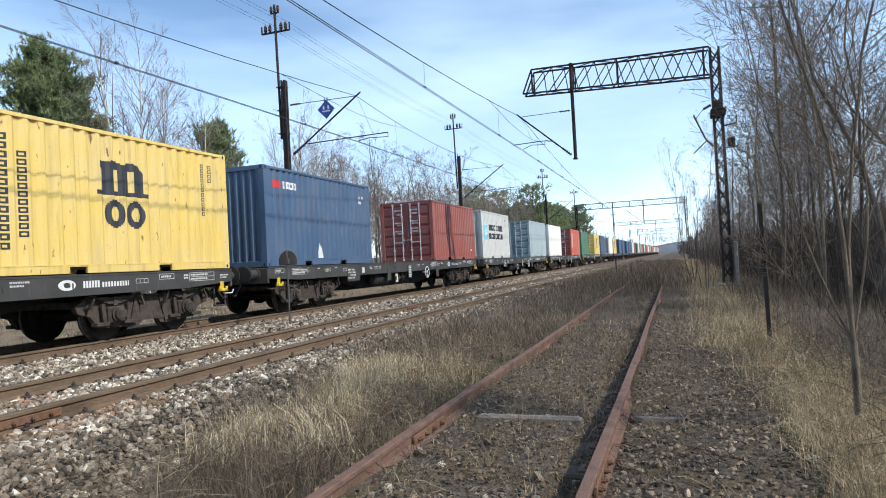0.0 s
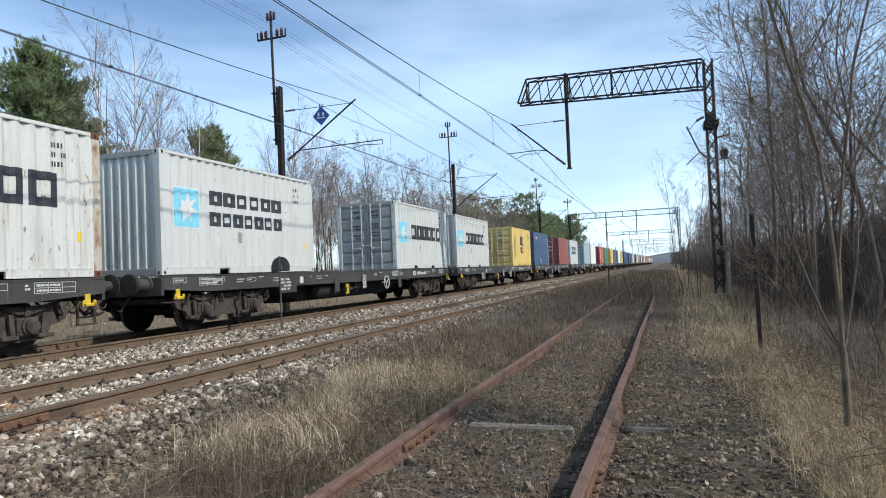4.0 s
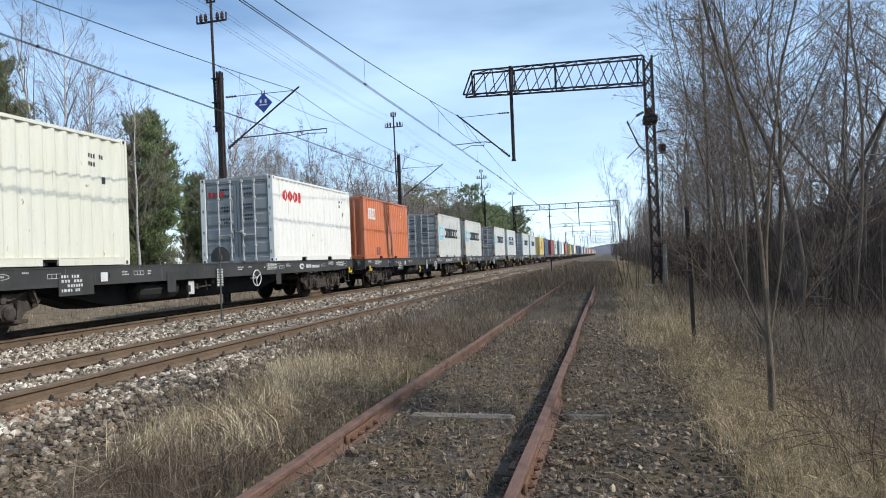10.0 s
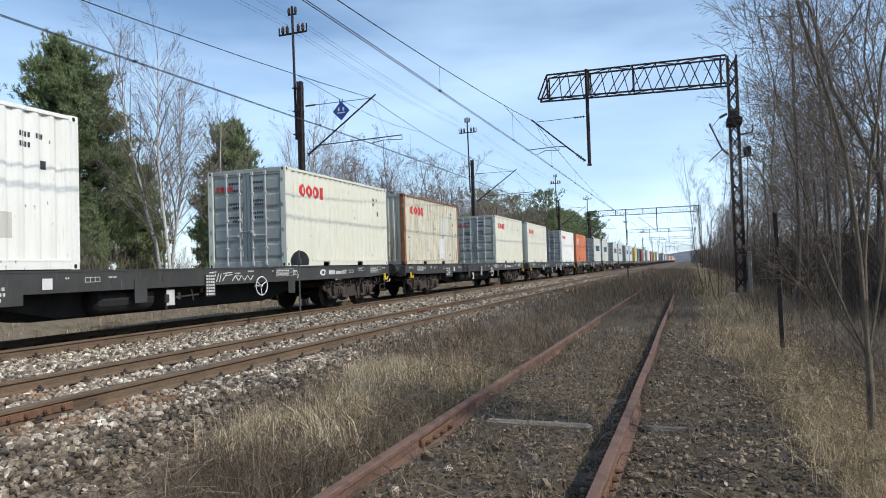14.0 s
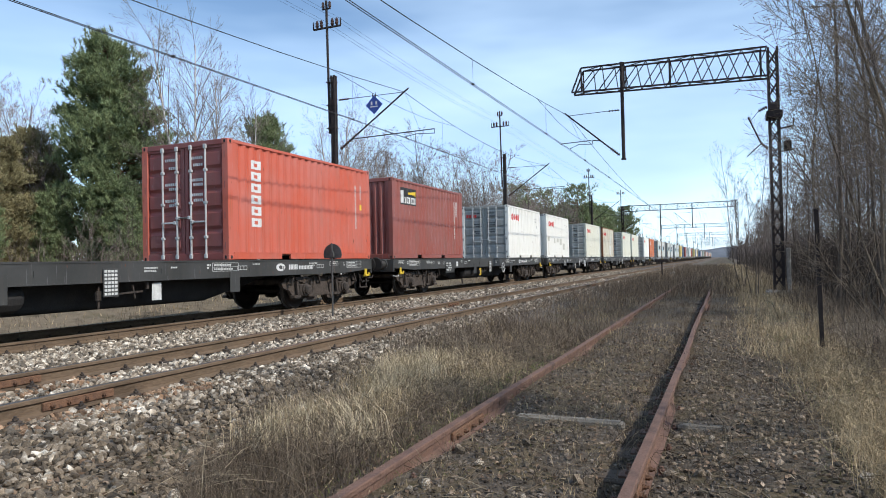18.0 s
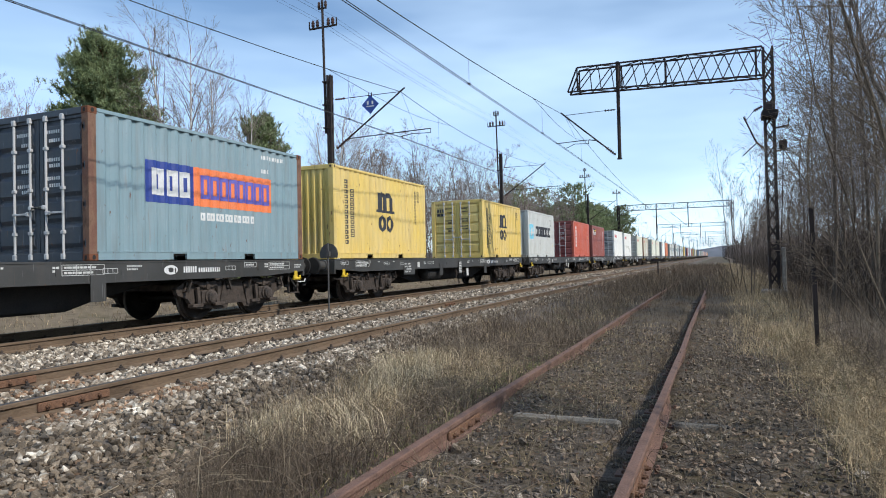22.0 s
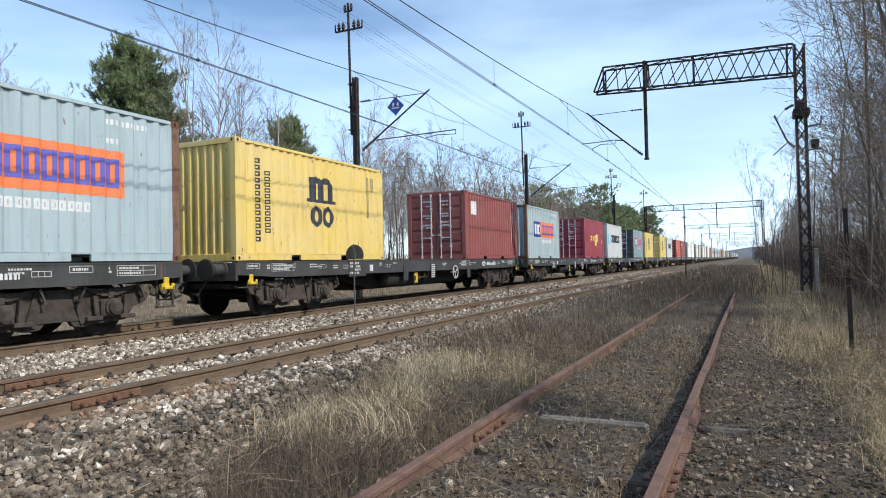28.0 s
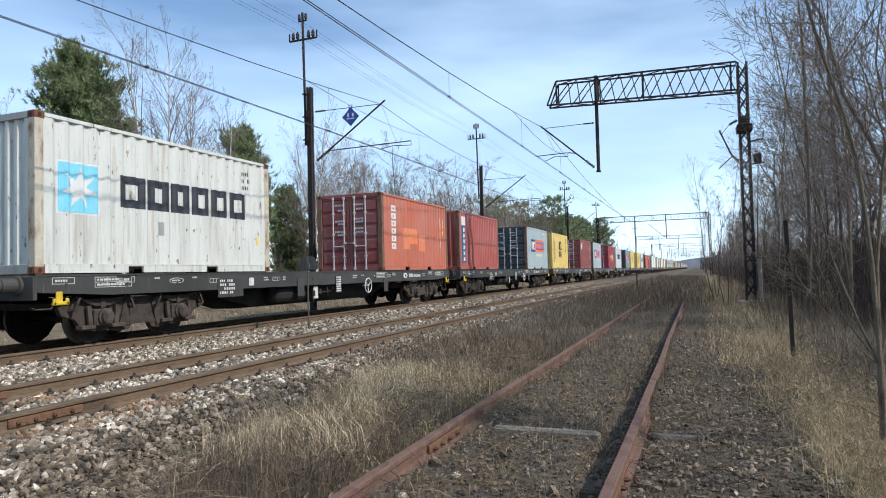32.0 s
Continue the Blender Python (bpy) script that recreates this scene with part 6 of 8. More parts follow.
def strewn(rng, n, x0, x1, y0, y1, power=1.0):
    x, y = rng.uniform(x0, x1, n), y0 + (y1 - y0) * rng.uniform(0, 1, n) ** power
    ok = keep_off_rails(x)
    return x[ok], y[ok]


rng = np.random.default_rng(11)
x, y = strewn(rng, 11000, -10.3, -4.6, 3.6, 11.0, 1.1)
stones("ballast_stones", rng, x, y, rng.uniform(0.035, 0.08, len(x)), STONE_PALE, "pale crushed ballast stones between the main line rails", 0.3, (ICO, ICO_F))
x, y = strewn(rng, 11000, -10.3, -4.6, 10.8, 24.0, 1.2)
stones("ballast_stones", rng, x, y, rng.uniform(0.05, 0.095, len(x)), STONE_PALE, "pale crushed ballast stones further along the main line", 0.3, (CUBE, CUBE_F))
x, y = strewn(rng, 7000, -10.3, -4.5, 20.0, 70.0, 1.4)
stones("ballast_stones", rng, x, y, rng.uniform(0.06, 0.12, len(x)), STONE_PALE, "pale crushed ballast stones along the main line", 0.3, (OCTA, OCTA_F))
x, y = strewn(rng, 9500, -5.4, -3.1, 2.2, 13.0, 1.5)
stones("shoulder_stones", rng, x, y, rng.uniform(0.025, 0.065, len(x)), STONE_DARK, "grey-brown stones on the ballast shoulder", 0.3, (ICO, ICO_F))
x, y = strewn(rng, 1300, -5.3, -3.4, 2.4, 9.0, 1.4)
stones("shoulder_stones", rng, x, y, rng.uniform(0.03, 0.075, len(x)), STONE_PALE, "pale stones thrown on the ballast shoulder", 0.3, (ICO, ICO_F))
x, y = strewn(rng, 14000, -2.1, 1.2, 2.2, 14.0, 1.7)
stones("cinder_gravel", rng, x, y, rng.uniform(0.014, 0.036, len(x)), STONE_CINDER, "dark cinders and gravel of the old siding", 0.15, (OCTA, OCTA_F))
x, y = strewn(rng, 1300, -0.4, 1.0, 2.2, 16.0, 1.4)
stones("cinder_gravel", rng, x, y, rng.uniform(0.025, 0.06, len(x)), STONE_DARK, "larger loose stones on the siding", 0.2, (ICO, ICO_F))

STONE_RUST = material("rust_stained_stone", [(0.09, 0.052, 0.03), (0.22, 0.135, 0.08), (0.4, 0.27, 0.17)], 9, 0.92, 0, 0.4, island=0.5)
for x0, x1, y0, y1, n in ((-5.4, -4.95, 3.4, 5.6, 420), (-6.9, -6.5, 3.8, 5.6, 200)):
    x, y = strewn(rng, n, x0, x1, y0, y1)
    stones("stained_stones", rng, x, y, rng.uniform(0.035, 0.07, len(x)), STONE_RUST, "rust-stained ballast beside the rail joint", 0.45, (ICO, ICO_F))

# the nearest loose stones, one by one
loose = thing("loose_stones", pose(0, 0, 0), "loose pale stones lying on the ballast shoulder", "stones", kind="structure")
KINDS = []
for i in range(10):
    v = (ICO * (1 + rng.uniform(-0.35, 0.25, (12, 3))) + rng.uniform(-0.22, 0.22, (12, 3))) * rng.uniform(0.5, 1.1, (1, 3)) * 0.5
    KINDS.append(np_mesh("stone", v, ICO_F))
lr = random.Random(8)
for i in range(260):
    a, b = lr.uniform(-5.0, -2.9), 2.6 + 4.2 * lr.random() ** 1.4
    if lr.random() < 0.25:
        a, b = lr.uniform(-1.9, 1.0), lr.uniform(2.6, 6)
        if abs(a - SIDING_C - GAUGE / 2) < 0.1 or abs(a - SIDING_C + GAUGE / 2) < 0.1:
            continue
    if abs(a - NEAR_C - GAUGE / 2) < 0.1:
        continue
    s = lr.uniform(0.04, 0.085)
    q = Euler([lr.uniform(0, 6.28) for _ in range(3)]).to_matrix().to_4x4()
    part("stone", KINDS[i % 10], lr.choice((STONE_PALE, STONE_DARK, STONE_DARK)), loose, m=Matrix.Translation((a, b, ground_z(a, b) + 0.3 * s)) @ q @ Matrix.Diagonal((s, s, s, 1)))


def blades(name, rng, x, y, length, width, lean, mat, label, category="grass", bend=0.5, z=None, around=None):
    """Grass: each blade a bent, tapering strip of three triangles."""
    n = len(x)
    a, l = rng.uniform(0, 2 * np.pi, n), np.abs(rng.normal(0, lean, n))
    a = a if around is None else around
    z = heights(x, y) - 0.02 if z is None else z
    base = np.stack([x, y, z], axis=1)
    d = np.stack([np.cos(a) * np.sin(l), np.sin(a) * np.sin(l), np.cos(l)], axis=1)
    l2 = l + bend * rng.uniform(0.2, 1.4, n)
    d2 = np.stack([np.cos(a) * np.sin(l2), np.sin(a) * np.sin(l2), np.cos(l2)], axis=1)
    t = rng.uniform(0, 2 * np.pi, n)
    side = np.stack([np.cos(t), np.sin(t), np.zeros(n)], axis=1) * (width / 2)[:, None]
    mid = base + d * (length * 0.55)[:, None]
    tip = mid + d2 * (length * 0.45)[:, None]
    v = np.stack([base - side, base + side, mid + side * 0.8, mid - side * 0.8, tip], axis=1).reshape(-1, 3)
    k = 5 * np.arange(n)
    f = np.concatenate([np.stack([k, k + 1, k + 2], 1), np.stack([k, k + 2, k + 3], 1), np.stack([k + 3, k + 2, k + 4], 1)])
    ob = part(name, np_mesh(name, v, f), mat, None, label)
    return tagged(ob, category=category, kind="stuff")


def tufts(rng, n, per, x0, x1, y0, y1, power, spread):
    cx, cy = rng.uniform(x0, x1, n), y0 + (y1 - y0) * rng.uniform(0, 1, n) ** power
    x = (cx[:, None] + rng.normal(0, spread, (n, per))).ravel()
    y = (cy[:, None] + rng.normal(0, spread, (n, per))).ravel()
    return x, y


TWIG = material("brown_twigs", [(0.125, 0.096, 0.08), (0.2, 0.158, 0.132)], 2, 0.9, spread=0.3, island=0.3)
# twig brown darkened for the shade inside the wood
BRUSH_SHADED = material("dark_brush", [(0.05, 0.038, 0.03), (0.095, 0.072, 0.057)], 2, 0.95, spread=0.2, island=0.35)
STRAW = material("dry_straw_grass", [(0.24, 0.18, 0.105), (0.45, 0.35, 0.215), (0.32, 0.245, 0.145)], 1.4, 0.85, 0, 0, island=0.4, spec=0.2)
BROWN = material("dead_brown_stalks", [(0.092, 0.069, 0.05), (0.175, 0.136, 0.098), (0.13, 0.1, 0.073)], 1.2, 0.9, 0, 0, island=0.45, spec=0.2)
GREENISH = material("winter_green_grass", [(0.11, 0.13, 0.04), (0.2, 0.21, 0.075), (0.15, 0.16, 0.06)], 1.5, 0.85, 0, 0, island=0.4, spec=0.2)


def field(name, seed, n, per, x0, x1, y0, y1, power, spread, lo, hi, w, lean, mat, label, bend=0.6, category="grass"):
    r = np.random.default_rng(seed)
    x, y = tufts(r, n, per, x0, x1, y0, y1, power, spread)
    if x1 < -2 and x0 > -6:                 # the bare foot of the shoulder stays free
        ok = x > -3.0 - 0.55 * (y - 3.0)
        x, y = x[ok], y[ok]
    s = 1 + np.clip(y - 10, 0, 60) / 45
    blades(name, r, x, y, r.uniform(lo, hi, len(x)), w * s * r.uniform(0.7, 1.4, len(x)), lean, mat, label, category, bend)


STALK = material("pale_dry_stalks", [(0.24, 0.19, 0.13), (0.36, 0.3, 0.215)], 2, 0.85, 0, 0, island=0.35, spec=0.2)
# between the main line and the siding
field("dry_grass", 21, 90, 24, -3.9, -2.2, 3.2, 12, 1.1, 0.1, 0.08, 0.24, 0.006, 0.9, STRAW, "flattened straw-coloured grass beside the siding", 1.4)
field("dry_grass", 22, 18, 110, -3.6, -2.5, 4.6, 9.5, 1.0, 0.15, 0.22, 0.5, 0.0045, 1.0, STRAW, "bleached grass tufts drooping beside the siding", 1.9)
field("green_grass", 23, 220, 22, -3.9, -2.2, 3.0, 12, 1.2, 0.12, 0.04, 0.1, 0.006, 0.7, GREENISH, "short green grass under the dry stalks", 0.8)
field("dead_weeds", 24, 860, 14, -4.4, -2.25, 4.2, 14, 1.1, 0.13, 0.1, 0.36, 0.0035, 0.75, BROWN, "brown dead weed stalks beside the siding", 0.9, "weeds")
field("dead_weeds", 25, 1700, 12, -4.9, -2.3, 9, 60, 1.4, 0.2, 0.15, 0.42, 0.006, 0.5, BROWN, "brown dead weeds along the overgrown siding", 0.6, "weeds")
field("dry_grass", 26, 220, 12, -4.6, -2.4, 11, 70, 1.4, 0.2, 0.12, 0.35, 0.006, 0.7, STRAW, "straw grass beside the far siding", 0.9)
field("dead_weeds", 37, 900, 12, -4.6, 0.6, 25, 95, 1.3, 0.25, 0.3, 0.75, 0.009, 0.35, BROWN, "brown weeds that close over the far siding", 0.4, "weeds")
field("dead_weeds", 42, 560, 12, -3.15, -2.3, 2.6, 6.5, 1.0, 0.12, 0.08, 0.36, 0.0026, 0.7, BROWN, "fine brown dead stalks in front of the ballast shoulder", 0.9, "weeds")
field("dead_weeds", 43, 60, 3, -3.7, -2.4, 2.8, 9, 1.1, 0.05, 0.35, 0.8, 0.0035, 0.25, STALK, "tall pale dead stalks beside the siding", 0.3, "weeds")
field("dead_weeds", 44, 520, 9, -0.5, 1.1, 2.4, 9, 1.2, 0.13, 0.04, 0.2, 0.0028, 0.8, BROWN, "fine dead stalks in the cinders", 0.8, "weeds")
field("dead_weeds", 45, 420, 9, -2.0, -0.75, 2.4, 9, 1.2, 0.12, 0.03, 0.16, 0.0028, 0.9, BROWN, "fine dead stalks between the old rails", 0.9, "weeds")
field("dead_weeds", 46, 110, 3, -2.0, 1.0, 2.6, 10, 1.1, 0.06, 0.12, 0.4, 0.003, 0.7, STALK, "thin pale stalks lying over the siding", 0.5, "weeds")
# curled leaves, spread wider and darker to thicken the groove's shadow
for s, seed in ((-1, 50), (1, 51)):
    field("dead_weeds", seed, 320, 8, SIDING_C + s * 0.753 - 0.32, SIDING_C + s * 0.753 - 0.06, 2.4, 13, 1.2, 0.025, 0.03, 0.15, 0.005, 0.6, BRUSH_SHADED, "dark curled leaves that deepen the shade along the old rail", 0.8, "weeds")
field("green_grass", 52, 200, 14, -2.0, -0.8, 2.6, 11, 1.2, 0.12, 0.02, 0.06, 0.005, 0.8, GREENISH, "olive moss and grass between the old rails", 0.8)


def tangle(seed, n, x0, x1, y0, y1, lo, hi, top, mat, label):
    """Fallen stalks lying across one another just above the ground."""
    r = np.random.default_rng(seed)
    x, y = r.uniform(x0, x1, n), y0 + (y1 - y0) * r.uniform(0, 1, n) ** 1.2
    L = r.uniform(lo, hi, n)
    k = len(x)
    a, e = r.uniform(0, 2 * np.pi, k), r.normal(0.3, 0.4, k)
    base = np.stack([x, y, heights(x, y) + r.uniform(0.01, top, k)], axis=1)
    d = np.stack([np.cos(a) * np.cos(e), np.sin(a) * np.cos(e), np.sin(e)], axis=1)
    mid = base + d * (0.5 * L)[:, None]
    tip = mid + (d - np.array([0, 0, 0.35])) * (0.5 * L)[:, None]
    w = np.array([0, 0, 1.0]) * r.uniform(0.0012, 0.0026, k)[:, None]
    v = np.stack([base - w, base + w, mid + w, mid - w, tip], axis=1).reshape(-1, 3)
    q = 5 * np.arange(k)
    f = np.concatenate([np.stack([q, q + 1, q + 2], 1), np.stack([q, q + 2, q + 3], 1), np.stack([q + 3, q + 2, q + 4], 1)])
    tagged(part("fallen_stalks", np_mesh("fallen_stalks", v, f), mat, None, label), category="weeds", kind="stuff")


field("dead_weeds", 70, 340, 16, -3.25, -2.35, 2.5, 4.8, 1.0, 0.09, 0.12, 0.48, 0.0026, 0.5, BROWN, "brown bushy weeds in front of the ballast shoulder", 0.7, "weeds")
field("dry_grass", 71, 18, 60, -3.6, -2.4, 3.4, 8.5, 1.0, 0.11, 0.16, 0.4, 0.0035, 0.8, STRAW, "bleached grass bent over beside the siding", 1.7)
field("green_grass", 72, 260, 22, -3.4, -2.2, 3.6, 9, 1.0, 0.1, 0.04, 0.12, 0.005, 0.7, GREENISH, "green grass blades among the dry weeds", 0.8)
field("dry_grass", 74, 540, 22, 0.9, 1.8, 2.6, 7.0, 1.0, 0.12, 0.06, 0.22, 0.0035, 0.9, STRAW, "short bleached straw at the edge of the verge", 1.2)
field("dry_grass", 76, 260, 22, 0.7, 1.9, 7.0, 15, 1.0, 0.14, 0.12, 0.36, 0.0045, 0.8, STRAW, "golden straw grass beside the boundary post", 1.0)
field("brushwood", 73, 1500, 9, 5.5, 15, 20, 90, 1.2, 0.5, 2.0, 4.4, 0.013, 0.4, BRUSH_SHADED, "tall brushwood behind the verge trees, darkened as in shade", 0.4, "brushwood")


def leaves(seed, n, x0, x1, y0, y1, mat, label):
    """Small dead leaves, each a folded four-cornered flake."""
    r = np.random.default_rng(seed)
    x, y = strewn(r, n, x0, x1, y0, y1, 1.3)
    k = len(x)
    s = r.uniform(0.012, 0.032, k)[:, None, None]
    shape = np.array([(-1, 0, 0.1), (0, -0.55, 0), (1, 0, 0.25), (0, 0.55, 0.35)])
    v = np.einsum("nij,kj->nki", turns(r, k), shape) * s * np.array([1, 1, 0.6])
    v += np.stack([x, y, heights(x, y) + 0.02], axis=1)[:, None]
    tagged(part("fallen_leaves", np_mesh("fallen_leaves", v.reshape(-1, 3), np.arange(4 * k).reshape(-1, 4)), mat, None, label), category="leaves", kind="stuff")


LEAF = material("dead_leaves", [(0.1, 0.062, 0.038), (0.19, 0.13, 0.085), (0.3, 0.24, 0.18)], 3, 0.8, 0, 0, island=0.55, spec=0.3)
MAUVE = material("mauve_brown_stalks", [(0.13, 0.098, 0.084), (0.22, 0.168, 0.145), (0.17, 0.13, 0.112)], 1.2, 0.9, 0, 0, island=0.4, spec=0.2)
STRAW_PALE = material("bleached_straw_grass", [(0.4, 0.32, 0.2), (0.6, 0.5, 0.34), (0.5, 0.41, 0.27)], 1.4, 0.85, 0, 0, island=0.35, spec=0.2)
field("dead_weeds", 101, 1500, 12, 1.75, 5.0, 4.0, 14, 1.0, 0.14, 0.18, 0.5, 0.0036, 0.5, MAUVE, "mauve-brown standing dead weeds behind the verge", 0.35, "weeds")
field("dead_weeds", 102, 1150, 8, 1.7, 5.0, 3.8, 14, 1.0, 0.14, 0.25, 0.7, 0.0036, 0.4, STALK, "pale standing stalks behind the verge", 0.4, "weeds")
field("dry_grass", 103, 420, 26, 0.75, 1.75, 2.7, 6.8, 1.0, 0.09, 0.14, 0.34, 0.0036, 0.6, STRAW, "thick golden straw on the verge", 0.9)
r4 = np.random.default_rng(104)
for mounds, per, mat, lo, hi, label in ((16, 230, STRAW_PALE, 0.28, 0.6, "bleached mounds of grass combed over beside the siding"), (16, 150, STRAW, 0.2, 0.5, "tawny grass combed over beside the siding")):
    at = np.arange(mounds) % 3
    cx, cy, ca = np.choose(at, (-3.15, -3.65, -3.3)) + r4.normal(0, 0.26, mounds), np.choose(at, (4.7, 7.2, 6.2)) + r4.normal(0, 0.45, mounds), r4.uniform(-2.4, 0.6, mounds)
    mx, my = (np.repeat(c, per) + r4.normal(0, 0.13, mounds * per) for c in (cx, cy))
    blades("dry_grass", r4, mx, my, r4.uniform(lo, hi, mounds * per), r4.uniform(0.003, 0.0075, mounds * per), 0.55, mat, label, bend=1.5, around=np.repeat(ca, per) + r4.normal(0, 0.45, mounds * per))
leaves(81, 5200, -2.1, 1.3, 2.3, 13, LEAF, "dead brown leaves strewn over the siding")
leaves(82, 3600, -4.2, -2.1, 2.5, 12, LEAF, "dead leaves among the weeds")
leaves(83, 3600, 1.0, 3.6, 2.5, 14, LEAF, "dead leaves on the verge")
field("dead_weeds", 75, 900, 9, -2.1, 0.9, 9, 42, 1.2, 0.15, 0.06, 0.3, 0.0045, 0.6, BROWN, "dead weeds along the far siding", 0.7, "weeds")
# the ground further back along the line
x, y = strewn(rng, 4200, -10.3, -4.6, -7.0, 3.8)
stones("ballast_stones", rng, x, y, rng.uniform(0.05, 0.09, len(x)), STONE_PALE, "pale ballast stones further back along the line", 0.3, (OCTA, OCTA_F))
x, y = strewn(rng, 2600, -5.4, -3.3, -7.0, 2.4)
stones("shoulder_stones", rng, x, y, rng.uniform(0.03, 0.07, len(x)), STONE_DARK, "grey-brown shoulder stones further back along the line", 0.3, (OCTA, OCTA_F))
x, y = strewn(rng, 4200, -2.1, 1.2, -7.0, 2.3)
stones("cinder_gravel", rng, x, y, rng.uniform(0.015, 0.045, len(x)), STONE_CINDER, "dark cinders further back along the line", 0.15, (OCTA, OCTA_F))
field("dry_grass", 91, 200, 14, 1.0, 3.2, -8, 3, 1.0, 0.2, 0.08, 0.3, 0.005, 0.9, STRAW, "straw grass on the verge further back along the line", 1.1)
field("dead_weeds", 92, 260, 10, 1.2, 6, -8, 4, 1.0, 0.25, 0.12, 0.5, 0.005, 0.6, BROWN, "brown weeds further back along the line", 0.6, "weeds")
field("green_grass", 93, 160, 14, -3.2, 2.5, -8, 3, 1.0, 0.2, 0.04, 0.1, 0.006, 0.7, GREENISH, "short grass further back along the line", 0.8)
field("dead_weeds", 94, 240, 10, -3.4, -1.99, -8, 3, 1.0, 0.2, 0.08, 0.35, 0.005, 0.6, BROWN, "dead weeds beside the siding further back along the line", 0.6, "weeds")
tangle(61, 1500, -3.4, -2.25, 3.0, 10, 0.15, 0.5, 0.16, BROWN, "fallen brown stalks tangled beside the siding")
tangle(62, 420, -3.8, -2.25, 3.0, 10, 0.15, 0.5, 0.2, STALK, "fallen pale stalks tangled beside the siding")
tangle(63, 1100, -2.0, -0.7, 2.5, 10, 0.08, 0.35, 0.05, BROWN, "fallen stalks between the old rails")
tangle(64, 320, -2.0, 1.0, 2.5, 10, 0.08, 0.35, 0.05, STALK, "pale straws strewn over the siding")
tangle(65, 1200, -0.4, 1.2, 2.5, 10, 0.08, 0.35, 0.05, BROWN, "fallen stalks on the cinders")
tangle(66, 1300, 0.8, 1.9, 2.6, 11, 0.15, 0.5, 0.2, STRAW, "flattened straw on the verge")
tangle(67, 1500, 1.2, 3.4, 2.8, 12, 0.2, 0.7, 0.4, BROWN, "brown stalks tangled behind the verge")
# between the siding's rails
field("dry_grass", 27, 260, 12, -2.0, -0.6, 2.6, 14, 1.3, 0.1, 0.05, 0.2, 0.004, 1.1, STRAW, "thin straw lying between the old rails", 1.4)
field("dead_weeds", 28, 480, 10, -2.0, -0.6, 4, 32, 1.3, 0.12, 0.05, 0.22, 0.004, 0.6, BROWN, "dead weeds between the old rails", 0.6, "weeds")
# verge and wood edge
field("dry_grass", 29, 420, 24, 0.95, 2.2, 2.6, 12, 1.0, 0.13, 0.08, 0.26, 0.004, 0.9, STRAW, "straw-coloured grass on the verge", 1.3)
field("dry_grass", 30, 480, 20, 0.3, 2.2, 10, 40, 1.3, 0.18, 0.14, 0.4, 0.006, 0.75, STRAW, "pale grass on the verge", 1.1)
field("dead_weeds", 38, 260, 10, -0.3, 0.9, 4, 20, 1.0, 0.12, 0.06, 0.25, 0.004, 0.7, BROWN, "thin dead stalks in the gravel", 0.6, "weeds")
field("green_grass", 31, 260, 18, 0.8, 2.2, 3, 14, 1.0, 0.15, 0.05, 0.13, 0.006, 0.7, GREENISH, "green grass showing through the verge", 0.8)
field("dead_weeds", 48, 500, 12, 1.2, 3.4, 3, 12, 1.0, 0.2, 0.12, 0.5, 0.003, 0.5, BROWN, "fine brown stalks behind the verge grass", 0.5, "weeds")
field("dead_weeds", 32, 1000, 12, 1.6, 5.5, 3, 30, 1.1, 0.2, 0.2, 0.75, 0.005, 0.4, BROWN, "brown undergrowth at the edge of the wood", 0.5, "weeds")
field("dead_weeds", 33, 1100, 12, 1.8, 16, 8, 80, 1.2, 0.35, 0.3, 1.0, 0.009, 0.4, BROWN, "brown undergrowth in the wood", 0.5, "weeds")
field("dry_grass", 34, 350, 14, -0.3, 3.2, 30, 110, 1.2, 0.3, 0.25, 0.6, 0.01, 0.5, STRAW, "pale grass far along the verge", 0.8)
# behind the train
field("dry_grass", 35, 420, 14, -22, -12.6, 6, 60, 1.3, 0.3, 0.12, 0.4, 0.01, 0.7, STRAW, "straw grass behind the far track", 0.9)
field("dead_weeds", 47, 700, 12, -20, -12.6, 6, 70, 1.3, 0.3, 0.12, 0.4, 0.009, 0.6, BROWN, "brown weeds behind the far track", 0.7, "weeds")
field("dead_weeds", 36, 200, 6, -12.6, -9.6, 5, 30, 1.2, 0.12, 0.12, 0.36, 0.005, 0.3, BROWN, "thin weeds growing in the far ballast", 0.4, "weeds")
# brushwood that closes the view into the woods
field("brushwood", 39, 2600, 10, 4.4, 20, 8, 110, 1.3, 0.5, 0.8, 3.2, 0.012, 0.45, BRUSH_SHADED, "dense brown brushwood in the wood", 0.25, "brushwood")
field("brushwood", 40, 1200, 9, 3.4, 9, 16, 170, 1.2, 0.4, 0.8, 2.6, 0.011, 0.4, BRUSH_SHADED, "brown brushwood along the far verge", 0.25, "brushwood")
field("brushwood", 41, 1200, 9, -38, -19.5, 10, 150, 1.2, 0.5, 0.8, 3.2, 0.013, 0.22, TWIG, "brown brushwood behind the train", 0.25, "brushwood")
fr = np.random.default_rng(77)
fx = np.concatenate([fr.uniform(5, 60, 9000), fr.uniform(-70, -18, 9000)])
fy = 150 + 650 * fr.uniform(0, 1, 18000) ** 1.3
blades("far_wood", fr, fx, fy, fr.uniform(5, 11, 18000), fr.uniform(0.08, 0.3, 18000), 0.12, TWIG, "far leafless woods on both sides of the line", "woods", 0.2, np.full(18000, -0.6))

field("brushwood", 105, 1100, 12, 7.0, 17, 20, 46, 1.0, 0.5, 1.6, 4.0, 0.014, 0.55, BRUSH_SHADED, "dense brown brushwood deep in the wood", 0.5, "brushwood")
